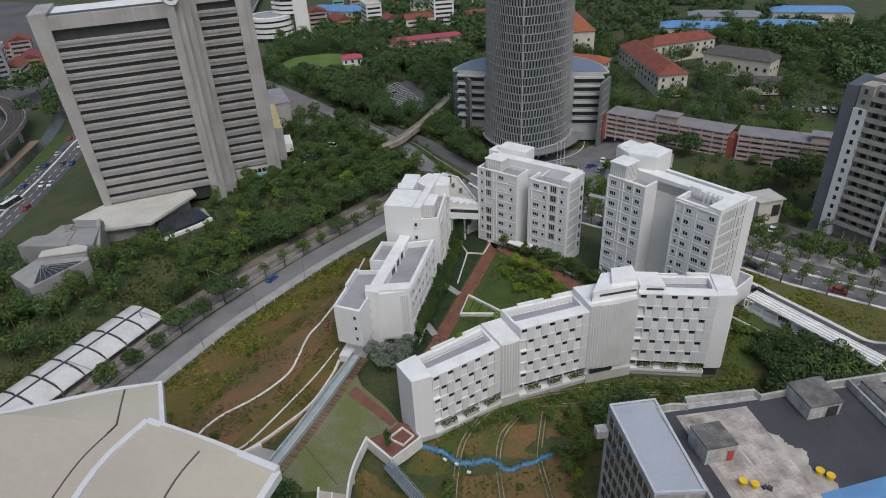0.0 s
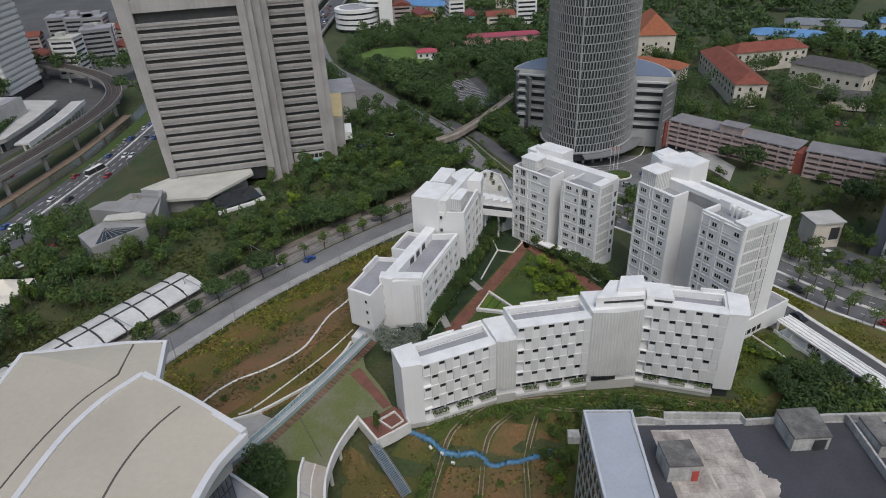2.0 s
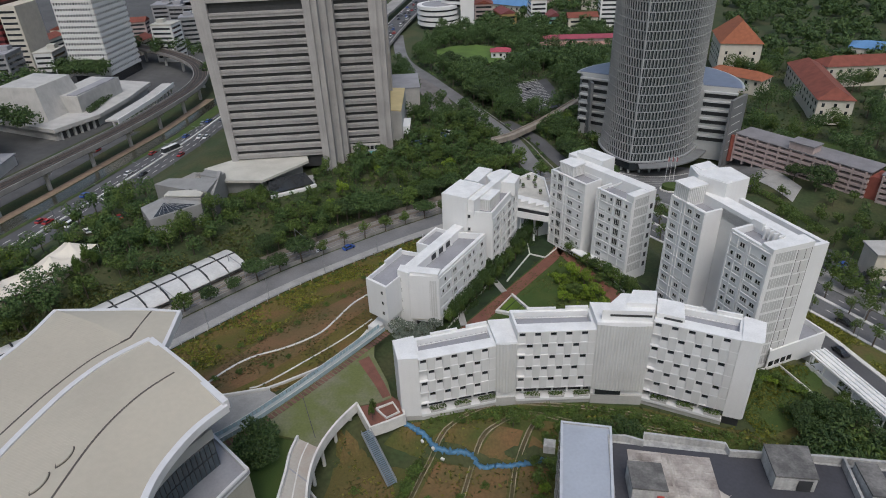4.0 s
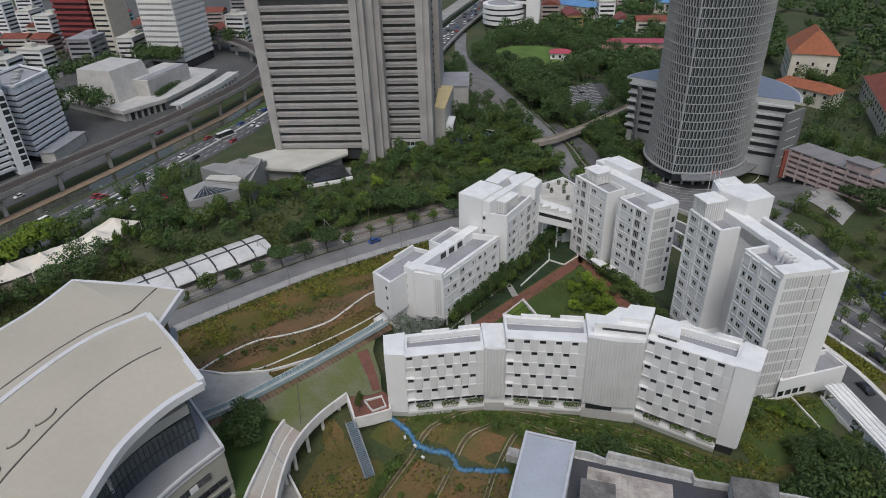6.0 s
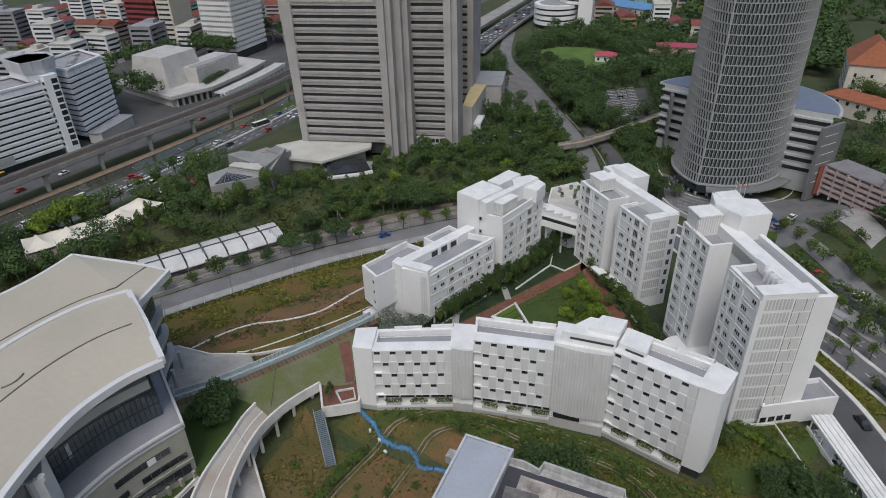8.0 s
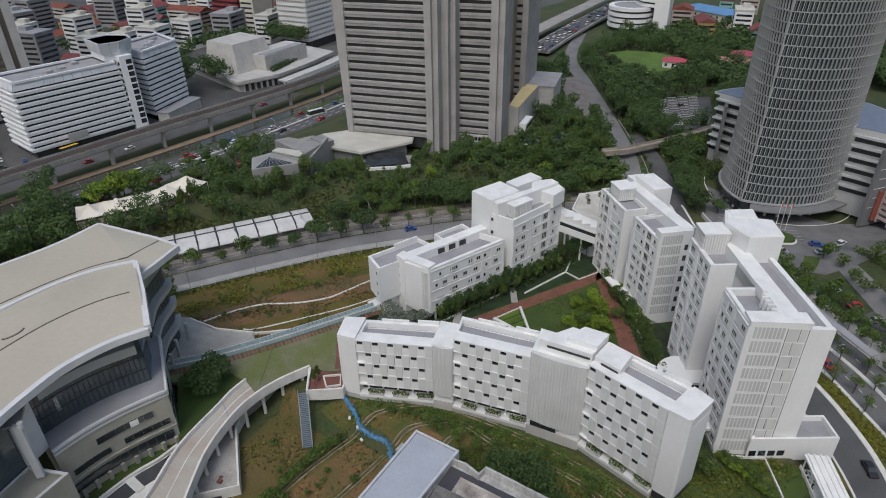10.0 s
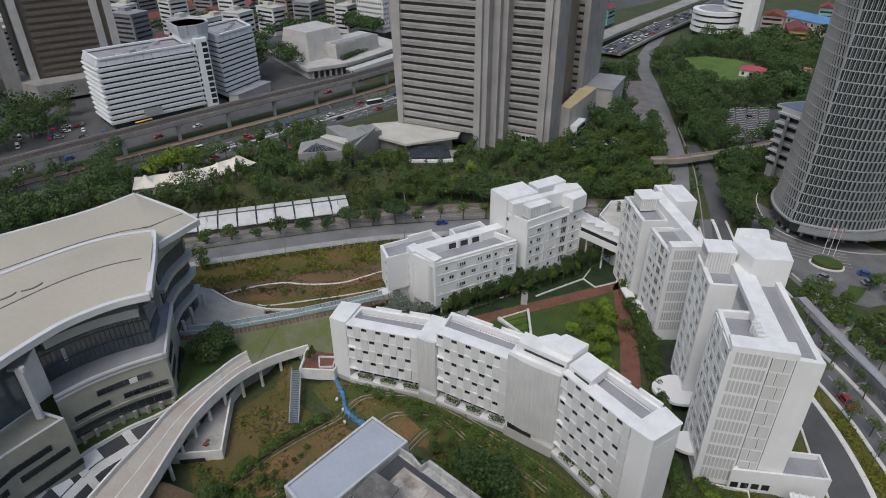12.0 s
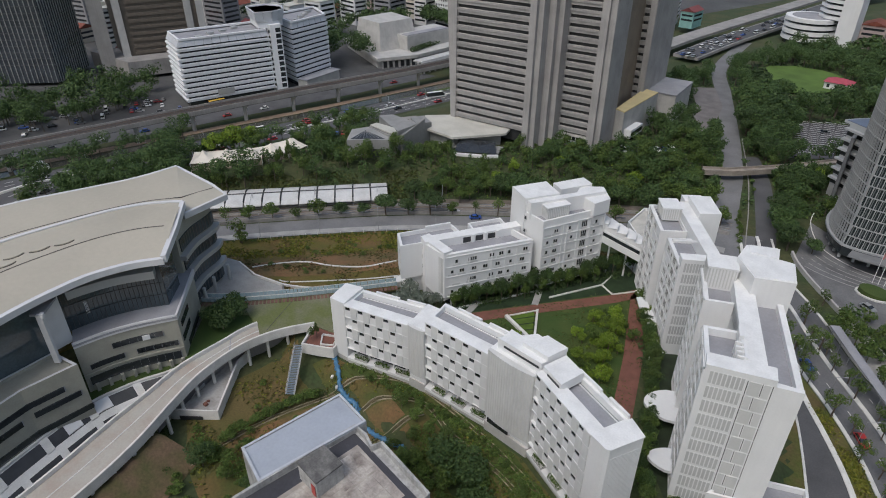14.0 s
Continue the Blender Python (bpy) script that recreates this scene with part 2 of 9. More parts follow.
FIELD = mat("rough_field_grass", (0.1, 0.092, 0.014), 0.95, 0.4, 0.12, 1.7, 0.9, tint=(0.17, 0.095, 0.035))
SOIL = mat("bare_brown_soil", (0.19, 0.105, 0.046), 0.95, 0.3, 0.12, 1.8, 0.8, tint=(0.105, 0.09, 0.032))
BRICKP = mat("red_brick_paving", (0.2, 0.085, 0.06), 0.85, 0.2, 0.4, 6.0, 0.3)
WHITEC = mat("white_concrete_kerb", (0.7, 0.69, 0.66), 0.8, 0.12, 0.4, 4.0, 0.1)
TANROOF = mat("tan_ribbed_metal_roof", (0.455, 0.418, 0.342), 0.55, 0.06, 0.06, 1.0, 0.05)
SILVER = mat("silver_grey_cladding", (0.42, 0.425, 0.42), 0.45, 0.06, 0.15, 2.0, 0.05, metal=0.2)
STONEC = mat("greenish_grey_stone_cladding", (0.36, 0.35, 0.295), 0.7, 0.1, 0.3, 3.0, 0.15)
BLUEGL = glass("blue_tinted_glass", (0.075, 0.1, 0.115), 0.06)
TREEL = leafy("dark_tree_leaves", (0.026, 0.056, 0.016), (0.066, 0.105, 0.028))
TREEB = leafy("bright_tree_leaves", (0.09, 0.16, 0.01), (0.18, 0.245, 0.022))
TREEM = leafy("mid_green_leaves", (0.04, 0.08, 0.014), (0.1, 0.14, 0.028))
TREEG = leafy("grey_green_leaves", (0.1, 0.13, 0.1), (0.2, 0.22, 0.18))
GRASSD = leafy("dark_rough_grass", (0.05, 0.065, 0.014), (0.09, 0.095, 0.025))
TRUNK = mat("tree_bark", (0.12, 0.095, 0.07), 0.9, 0.2, 2.0, 12.0, 0.4)
REDROOF = mat("red_clay_tile_roof", (0.22, 0.065, 0.042), 0.85, 0.2, 0.3, 3.0, 0.3)
BLUEROOF = mat("blue_metal_roof", (0.12, 0.26, 0.48), 0.6, 0.1, 0.2, 2.0, 0.1)
PINK = mat("faded_pink_paint", (0.46, 0.37, 0.35), 0.8, 0.12, 0.3, 3.0, 0.1, streak=0.15)
CREAM = mat("cream_wall_paint", (0.62, 0.58, 0.5), 0.8, 0.08, 0.3, 3.0, 0.1, streak=0.1)
TENT = mat("cream_tent_fabric", (0.7, 0.65, 0.56), 0.7, 0.05, 0.3, 3.0, 0.1)
RIVER = mat("murky_river_water", (0.06, 0.06, 0.045), 0.15, 0.2, 0.05, 0.5, 0.05)
TARP = mat("blue_plastic_tarpaulin", (0.08, 0.21, 0.36), 0.5, 0.2, 0.8, 4.0, 0.5)
STEEL = mat("galvanised_steel", (0.35, 0.36, 0.37), 0.45, 0.1, 0.5, 6.0, 0.05, metal=0.6)
YELLOWR = mat("yellow_flat_roof", (0.6, 0.5, 0.27), 0.8, 0.08, 0.2, 2.0, 0.1)
BLACKR = mat("dark_bitumen_roof", (0.055, 0.055, 0.065), 0.8, 0.2, 0.15, 2.0, 0.2)

# ---- ground: one sheet with its slopes ----
def sstep(a, b, x):
    t = min(1.0, max(0.0, (x - a) / (b - a)))
    return t * t * (3 - 2 * t)


def west(x, y):
    """Metres along and to the west of the railway road's near edge."""
    dx, dy = x + 91.4, y - 100.9
    s, w = dx * 0.443 + dy * 0.896, -dx * 0.896 + dy * 0.443
    if s > 25:
        w += 0.0016 * (s - 25) ** 2
    return s, w


def height(x, y):
    s, w = west(x, y)
    cut = -8.0 + 5.5 * sstep(115, 190, s)
    z = cut * sstep(-42, -6, w)
    z += (-1.0 - cut) * sstep(24, 46, w) * sstep(-42, -6, w)
    z += -4.0 * sstep(148, 166, -x) - 3.0 * sstep(184, 192, -x)
    f = (x + 8.6) * 0.23 - (y - 93.3) * 0.97
    z += -4.2 * sstep(1.5, 7.5, f) * (1 - sstep(-34, -60, x)) * (1 - sstep(-45, -25, w))
    e = (x - 65) * 0.78 + (y - 140) * 0.63
    z += -5.5 * sstep(7, 16, e) * (1 - sstep(205, 240, y)) * sstep(-6, 6, -f)
    z += -2.5 * sstep(205, 240, y) * sstep(12, 28, x) * (1 - sstep(70, 84, x))
    return z


def over(d):
    return lambda x, y: height(x, y) + d


def build_ground():
    xs = np.r_[-1600, -1100, -800, np.arange(-640, -200, 16), np.arange(-200, 140, 4), np.arange(140, 420, 16), 560, 800, 1300]
    ys = np.r_[-600, -250, -100, np.arange(-40, 320, 4), np.arange(320, 720, 16), 900, 1200, 1900]
    vs = [(float(x), float(y), height(x, y)) for y in ys for x in xs]
    n = len(xs)
    fs = [(j * n + i, j * n + i + 1, (j + 1) * n + i + 1, (j + 1) * n + i) for j in range(len(ys) - 1) for i in range(n - 1)]
    solo("ground", MB().add(vs, fs), GROUND, "dark green rough ground under trees and scrub", "ground", "structure", smooth=True)


build_ground()

ROAD_NEAR = [(-160, -60), (-118, 40), (-91.4, 100.9), (-71.3, 141.6), (-57.5, 163), (-38, 189), (-16, 212), (8, 226)]
RN = smooth_line(ROAD_NEAR, 90)
solo("road", MB().sheet(RN, shifted(RN, 7.5), 90, 2, over(0.12)), ROADP, "pale worn two-lane road beside the railway", "road", "structure")
solo("pavement", MB().sheet(shifted(RN, -3.6), RN, 90, 1, over(0.26)), PAVE, "pale concrete pavement along the railway road", "pavement", "structure")

# ---- courtyard, field, yards and decks ----
def area(name, left, right, n, m, d, material, label, kind="structure"):
    return solo(name, MB().sheet(left, right, n, m, over(d)), material, label, name.replace("_", " "), kind)


def kerb(name, line, w, up, d, material, label, n=None, cat="kerb"):
    L = smooth_line(line, n) if n else line
    return solo(name, MB().curb(L, w, over(d), up), material, label, cat, "structure")


area("courtyard_lawn", [(-7, 124), (-1, 140), (6, 158), (13.5, 178)], [(9, 114), (30, 121), (44, 123), (46, 137)], 26, 26, 0.07, LAWN, "green courtyard lawn between the white blocks")
# the shade beside the block is put into this bed's dark green
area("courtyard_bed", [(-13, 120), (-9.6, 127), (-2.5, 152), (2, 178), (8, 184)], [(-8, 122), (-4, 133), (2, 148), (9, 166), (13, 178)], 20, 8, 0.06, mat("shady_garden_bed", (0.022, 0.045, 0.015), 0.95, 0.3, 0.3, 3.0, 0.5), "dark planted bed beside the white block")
# soil colour darkened for the shade under the tall blocks
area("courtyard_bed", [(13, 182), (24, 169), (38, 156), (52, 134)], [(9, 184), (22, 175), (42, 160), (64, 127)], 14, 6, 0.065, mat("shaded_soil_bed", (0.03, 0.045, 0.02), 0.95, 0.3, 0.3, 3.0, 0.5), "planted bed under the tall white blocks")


def brick_path(name, left, right, n, m):
    """Paving with slightly uneven courses."""
    solo(name, MB().sheet(left, right, n, m, over(0.16)), BRICKP, "red brick paved garden path", "path", "structure")


brick_path("garden_path", [(-9, 119.5), (-6.2, 125.8), (2.1, 147), (11.0, 169.3), (13.4, 179.5)], [(-5.2, 117.5), (-2.6, 124.6), (5.6, 145.6), (14.2, 167.5), (15.8, 174)], 30, 2)
brick_path("garden_path", [(12.2, 179.5), (33.8, 155.2), (46.8, 136.5), (57, 122)], [(14.2, 172.6), (30.6, 151.8), (43.4, 133.6), (54, 119)], 30, 2)
for line in ([(-8.8, 126), (-5.5, 138.9), (-4.2, 144)], [(-2.2, 152.7), (-5.5, 138.9)], [(2.1, 153.1), (5.8, 169.9)], [(10.8, 168.9), (5.8, 169.9), (4.0, 176)], [(10.8, 168.9), (13.4, 175.3), (11, 182)], [(16, 176.5), (31, 162), (34.5, 157.5)], [(34.2, 156.8), (36.5, 154.5)]):
    kerb("garden_wall", line, 0.35, 0.45, 0.0, WHITEC, "low white concrete garden wall", cat="garden wall")
for a, b in (((-2.0, 153.2), (2.4, 147.6)), ((-7.6, 136), (-4.6, 129.6))):
    f = Face(a, b)
    solo("garden_step_path", f.box(MB(), 0, f.L, -0.9, 0.9, 0.0, 0.28), PAVE, "short pale paved path across the bed", "path", "structure")
TRI = [(2.2, 137.7), (4.9, 146.4), (14.8, 136.6)]
for (a, b), w, h in (((TRI[0], TRI[2]), 0.45, 0.85), ((TRI[1], TRI[2]), 0.3, 0.8), ((TRI[0], TRI[1]), 0.14, 0.5)):
    f = Face(a, b)
    solo("triangle_wall", f.box(MB(), 0, f.L, -w, w, -0.2, h), WHITEC, "white concrete edge of a triangular planting bed", "garden wall", "structure")
solo("triangle_bed", MB().prism([(2.9, 138.2), (5.0, 145.2), (13.6, 136.9)], 0.05, 0.42), mat("bright_turf", (0.09, 0.15, 0.014), 0.95, 0.3, 0.3, 5.0, 0.5), "triangular raised lawn", "garden bed", "structure")
for k in range(4):
    t = 0.16 + 0.2 * k
    p, q = Vector(TRI[0]).lerp(Vector(TRI[2]), t), Vector(TRI[1]).lerp(Vector(TRI[2]), t + 0.03)
    solo("bed_joint", MB().curb([tuple(p.lerp(q, 0.06)), tuple(p.lerp(q, 0.94))], 0.3, lambda x, y: 0.4, 0.06, 0.1), bpy.data.materials["shady_garden_bed"], "dark planting strip across the raised lawn", "garden bed", "structure")

# the brown field west of the blocks
FL = RN[18:74]
FR = smooth_line([(-48, 30), (-52, 62), (-50, 76), (-44, 90), (-30, 108), (-24, 120), (-19, 145), (-14, 178), (-4, 196)], 56)
area("field", shifted(FL, -3.7), FR, 80, 24, 0.08, FIELD, "sloping field of rough grass and brown soil")
soil = [(-66, 84), (-62, 102), (-55, 120), (-44, 138), (-36, 158)]
area("soil_patch", soil, [(-58, 84), (-48, 96), (-40, 112), (-33, 130), (-31, 158)], 24, 6, 0.13, SOIL, "bare brown soil on the sloping field")
kerb("field_wall", [(-60.3, 90), (-58.8, 98), (-55, 105), (-47, 110), (-41, 117), (-39.5, 124), (-38.6, 134), (-36, 141), (-31.5, 160), (-28.6, 182)], 0.5, 0.25, 0.05, WHITEC, "thin pale concrete drain winding through the field", 60, "drain")
kerb("field_wall", [(-62, 85.6), (-57, 86.8), (-50, 90), (-43.6, 94.2), (-38, 100), (-33, 106.5), (-29.5, 116), (-28.6, 121)], 0.5, 0.7, 0.0, WHITEC, "low white wall along the field", 40, "wall")
kerb("field_drain", [(-47.5, 93.8), (-45.0, 95.8), (-39.4, 105.4), (-33.5, 116.6), (-29.6, 126.2)], 0.35, 0.2, 0.05, WHITEC, "thin pale concrete drain on the field", 40, "drain")

# plaza and deck before the curved hall
solo("plaza", MB().prism([(-66, 83), (-60.5, 86.3), (-50, 87.4), (-41, 92.3), (-37.4, 91.0), (-42.0, 79.6), (-46.6, 72), (-60, 73)], -5.0, 2.4), PAVE, "grey paved plaza beside the curved hall", "plaza", "structure")
DECK = [(-44.6, 71.2), (-40.2, 79.3), (-36, 88), (-31.6, 97.5), (-26.6, 110.2), (-23.0, 112.6), (-21.4, 108.6), (-15.0, 101.2), (-12.4, 96.8), (-14.5, 94.6), (-18.8, 92.4)]
EDGE = smooth_line([(-18.8, 92.4), (-20.8, 85), (-21.2, 78), (-19.8, 71.4), (-16, 63.0), (-10.6, 55.8), (-2.4, 46), (4.5, 35), (12, 20), (20, 2)], 60)
INNER = smooth_line([(-27.0, 80.4), (-26.4, 76), (-24.9, 71.4), (-21.4, 60.3), (-16.2, 51.5), (-11.3, 43), (-4.0, 31.5), (4.0, 17), (12, 0)], 60)
solo("deck_lawn", MB().prism(DECK + EDGE[:12] + [(-24.8, 79.5), (-27.2, 80.3), (-33, 80), (-40, 70), (-44, 69)], 2.2, 3.0), mat("moss_green_deck", (0.13, 0.15, 0.05), 0.95, 0.25, 0.16, 2.0, 0.3, tint=(0.2, 0.19, 0.14)), "flat green and buff planted deck", "deck", "structure")
solo("deck_joint", MB().curb([(-32.5, 92.5), (-23.6, 81.5)], 0.14, lambda x, y: 3.0, 0.03), BLACKR, "dark joint across the green deck", "joint", "structure")
W_IN = smooth_line([(-44.4, 71.3), (-39.6, 78.8), (-35.3, 87.6), (-31.0, 97.3), (-26.2, 109.0), (-22.4, 118.8)], 52)
brick = lbox(-0.36, 0.36, -0.8, 0.8, 0, 0.08).mesh("paving_band", mat("red_brown_paver", (0.17, 0.095, 0.07), 0.9, 0.2, 0.6, 6.0, 0.2, rand=0.25))
band = thing("brick_strip", -33, 94, 3, "strip of red-brown paver bands beside the glass walkway", "paving", "", "structure")
for i in range(52):
    p, q = W_IN[i], W_IN[i + 1]
    f = Face(p, q)
    put("paving_band", brick, band, pose(*f.w(f.L / 2, 0.9), 3.01, 0, 0, f.rz))
solo("brick_terrace", MB().prism([(-24.6, 106.2), (-22.8, 108.6), (-15.6, 100.6), (-12.8, 97.2), (-14.2, 96.0), (-17.4, 99.4)], 2.9, 3.06), BRICKP, "red brick paved terrace by the white block", "terrace", "structure")
# ramp
ramp = thing("ramp", -15, 62, 3, "curved concrete vehicle ramp on columns with white parapets", "ramp")
mb = MB().sheet(EDGE[8:], INNER, 52, 3, lambda x, y: 3.02)
mb.sheet(EDGE[8:], INNER, 52, 1, lambda x, y: 1.9)
part("ramp_deck", mb, mat("buff_concrete_deck", (0.42, 0.4, 0.36), 0.85, 0.12, 0.2, 2.0, 0.2, tint=(0.38, 0.32, 0.27)), ramp, "buff concrete deck with pale lines")
part("parapet", MB().curb(EDGE, 0.45, lambda x, y: 3.0, 1.1, 1.4), WHITEC, ramp)
part("parapet", MB().curb(INNER, 0.45, lambda x, y: 3.0, 1.0, 1.2), WHITEC, ramp)
mid = [((a[0] * 0.45 + b[0] * 0.55), (a[1] * 0.45 + b[1] * 0.55)) for a, b in zip(along(EDGE[8:], 50), along(INNER, 50))]
part("kerb_line", MB().curb(mid, 0.25, lambda x, y: 3.0, 0.12), WHITEC, ramp)
part("drain_slot", MB().curb([EDGE[13], INNER[5]], 0.3, lambda x, y: 3.0, 0.04), ROOFG, ramp)
col = MB().tube([(0, 0, -8), (0, 0, 2.0)], 0.4, 8).mesh("column", WHITEC)
for k in list(range(1, 60, 3)):
    x, y = EDGE[k]
    put("column", col, ramp, pose(x - 0.9, y, 0))
solo("under_deck_wall", MB().curb(shifted(EDGE[1:26], -3.6), 0.5, lambda x, y: -4.2, 6.2, 1), CONC, "stained concrete wall under the deck", "wall", "structure")
def bank_z(x, y):
    d = min(math.hypot(x - a, y - b) for a, b in EDGE[::2])
    return max(1.3 - 0.62 * d, height(x, y) + 0.14)


solo("earth_bank", MB().sheet(shifted(EDGE, -0.6)[27:], shifted(EDGE, 9.5)[27:], 33, 8, bank_z), mat("raw_earth", (0.15, 0.1, 0.06), 0.95, 0.35, 0.2, 2.0, 0.8, tint=(0.075, 0.08, 0.025)), "bank of raw brown earth beside the ramp", "earth bank", "structure", smooth=True)
# walkway with glass sides
walkway = thing("covered_walkway", -33, 95, 3, "long walkway with pale blue glass sides and steel rails", "walkway")
W_L, W_R = shifted(W_IN, 0.1), shifted(W_IN, 2.2)
part("deck", MB().sheet(W_R, W_L, 52, 1, lambda x, y: 3.2), mat("pale_walkway_deck", (0.38, 0.42, 0.43), 0.6, 0.12, 0.4, 3.0, 0.1), walkway)
GLASSP = mat("pale_blue_glass_panel", (0.36, 0.47, 0.5), 0.15, 0.12, 0.5, 3.0, 0.0)
for side in (W_L, W_R):
    for i in range(52):
        f = Face(side[i], side[i + 1])
        part("glass_panel", f.box(MB(), 0.06, f.L - 0.06, -0.03, 0.03, 3.25, 4.35), GLASSP, walkway)
    part("handrail", MB().curb(side, 0.1, lambda x, y: 4.35, 0.1, 0.0), WHITEC, walkway)
# stairs and planter by block A
stair = thing("outdoor_stair", -9, 85, -1, "straight steel stair with blue-grey treads", "stair")
f = Face((-13.6, 87.0), (-5.6, 80.6))
for k in range(30):
    a = f.L * k / 30
    part("tread", f.box(MB(), a, a + 0.3, 0.1, 2.0, 2.6 - k * 0.22, 2.7 - k * 0.22), mat("blue_grey_tread", (0.17, 0.22, 0.27), 0.6) if k == 0 else bpy.data.materials["blue_grey_tread"], stair)
for d in (0.0, 2.05):
    p, q = Vector(f.w(0, d)), Vector(f.w(f.L, d))
    part("stringer", MB().tube([(*p, 2.6), (*q, -4.0)], 0.14, 4), STEEL, stair)
    part("handrail", MB().tube([(*p, 3.6), (*q, -3.0)], 0.06, 4), STEEL, stair)
    for k in range(7):
        v = p.lerp(q, k / 6)
        part("rail_post", MB().tube([(*v, 2.6 - 6.6 * k / 6), (*v, 3.6 - 6.6 * k / 6)], 0.04, 4), STEEL, stair)
solo("planter_wall", MB().curb([(-18.8, 92.4), (-13.4, 86.8), (-10.4, 89.4), (-7.6, 92.2), (-9.0, 94.6)], 0.5, lambda x, y: 2.4, 1.2, 1.8), WHITEC, "white concrete parapet of a small terrace", "parapet", "structure")
solo("terrace_bed", MB().prism([(-18.4, 92.3), (-13.6, 87.4), (-10.6, 89.8), (-8.2, 92.4), (-9.4, 96), (-13, 97.5)], 2.3, 2.75), BRICKP, "brick paved corner terrace", "terrace", "structure")

kerb_box = [(-14.4, 92.6), (-11.2, 90.6), (-9.2, 93.0), (-11.6, 95.4), (-14.4, 92.6)]
solo("court_frame", MB().curb(kerb_box, 0.35, lambda x, y: 2.7, 0.5, 0.1), WHITEC, "white kerb framing a small brick court", "kerb", "structure")

# yard south of block A
YL = [(-22, 88), (-14, 84), (-8, 92.6), (2, 97.5), (11, 102.4), (15, 103.9), (30, 108.8), (41, 111), (57, 109), (64, 109.5), (78, 118)]
YR = [(-14, 58), (-6, 56), (4, 54), (14, 54), (22, 56), (30, 62), (44, 70), (56, 80), (64, 84), (72, 88), (88, 96)]
area("yard", YL, YR, 60, 26, 0.05, mat("yard_grass_and_soil", (0.06, 0.08, 0.016), 0.95, 0.35, 0.1, 1.8, 0.8, tint=(0.15, 0.095, 0.034)), "yard of patchy grass and brown soil")
area("rough_patch", [(-20, 88), (-12, 85), (-6, 80), (-3, 72), (-2.6, 62)], [(-18, 66), (-14, 61), (-10, 58), (-6, 56), (-3, 55)], 16, 8, 0.12, mat("olive_rough_grass", (0.1, 0.085, 0.024), 0.95, 0.35, 0.16, 2.2, 0.6, tint=(0.15, 0.1, 0.04)), "olive and brown rough grass beside the ramp")
area("soil_patch", [(12.2, 97.4), (9.6, 93), (9.0, 88.8), (9.1, 82), (9, 70)], [(17.4, 97.4), (16.4, 93), (16.0, 90), (16.8, 82), (16, 72)], 18, 8, 0.12, SOIL, "bare brown soil between two drains in the yard")
area("soil_patch", [(19.4, 97), (18.4, 93), (18.1, 90), (18.7, 82), (18.5, 72)], [(24, 96), (24.5, 92), (24, 88), (25, 80), (24, 70)], 18, 6, 0.12, SOIL, "bare brown soil beside the office building")
area("soil_patch", [(0.6, 88), (-0.2, 80), (-0.4, 72), (0.4, 62)], [(7.2, 88), (7.3, 80), (7.2, 72), (7, 62)], 18, 6, 0.12, SOIL, "bare brown soil between two drains in the yard")
area("yard_grass", [(-5, 94.4), (8, 102.4), (22, 107.6), (38, 110.4), (56, 108.6), (64, 108)], [(-3, 89.5), (3.6, 96.5), (14, 101.2), (27, 101.6), (44, 104), (63, 99)], 40, 8, 0.1, mat("yard_turf", (0.05, 0.078, 0.012), 0.95, 0.35, 0.14, 3.0, 0.6, tint=(0.075, 0.08, 0.018)), "green grass slope at the foot of the white block")
BUFFD = mat("buff_drain_concrete", (0.36, 0.31, 0.22), 0.9, 0.4, 0.35, 4.0, 0.2, tint=(0.12, 0.11, 0.05))
mat("drain_silt", (0.11, 0.085, 0.045), 0.95, 0.35, 0.4, 3.0, 0.3, tint=(0.06, 0.06, 0.025))
YD = [
    [(56, 106.6), (48, 108.2), (38, 108.2), (30, 107.6), (22.3, 106.6), (12.8, 104.6), (8, 102.2), (4.2, 98.5), (1.0, 93.2), (-0.6, 88.6), (-1.4, 81), (-1.7, 73), (-0.6, 63), (1.5, 54)],
    [(62, 101.5), (52, 104.0), (43.7, 104.9), (34.3, 103.8), (27, 102.6), (20, 103.0), (15.7, 102.0), (11.1, 97.1), (8.7, 93.1), (8.2, 88.8), (8.3, 81.9), (8.2, 70), (8.3, 60)],
    [(19.4, 101), (18.4, 97), (17.4, 93.4), (17.1, 90.2), (17.8, 81.8), (17.6, 73)],
]
for pts in YD:
    L = smooth_line(pts, 60)
    for d in (-0.42, 0.42):
        solo("yard_drain", MB().curb(shifted(L, d), 0.2, over(0.1), 0.14), BUFFD, "narrow buff concrete edge of a drain in the yard", "drain", "structure")
    solo("drain_channel", MB().curb(L, 0.5, over(0.08), 0.05), bpy.data.materials["drain_silt"], "dark wet channel of the yard drain", "drain", "structure")
tp = smooth_line([(-8.4, 92.6), (-5.5, 91.9), (-2.0, 90.8), (0.7, 89.9), (4, 90.4), (7.7, 90.8), (9.8, 88.9), (13, 89.9), (16.9, 91.2), (20.5, 92.9), (23.4, 94.0)], 80)
solo("tarpaulin", MB().curb([(x + 0.25 * math.sin(i * 1.7), y + 0.3 * math.sin(i * 2.3)) for i, (x, y) in enumerate(tp)], 0.85, over(0.1), 0.5, 0.3), TARP, "crumpled strip of blue plastic sheeting on the ground", "tarpaulin", smooth=True)
bag = MB()
for k in range(3):
    r = random.Random(k)
    x, y = tp[12 + k * 6]
    bag.box(x + 0.6, y - 1.0 - r.random(), height(x, y) + 0.1, 0.8, 0.5, 0.4, r.random() * 3)
solo("sandbag", bag, WHITEC, "white sandbags beside the blue sheeting", "sandbag", "stuff")
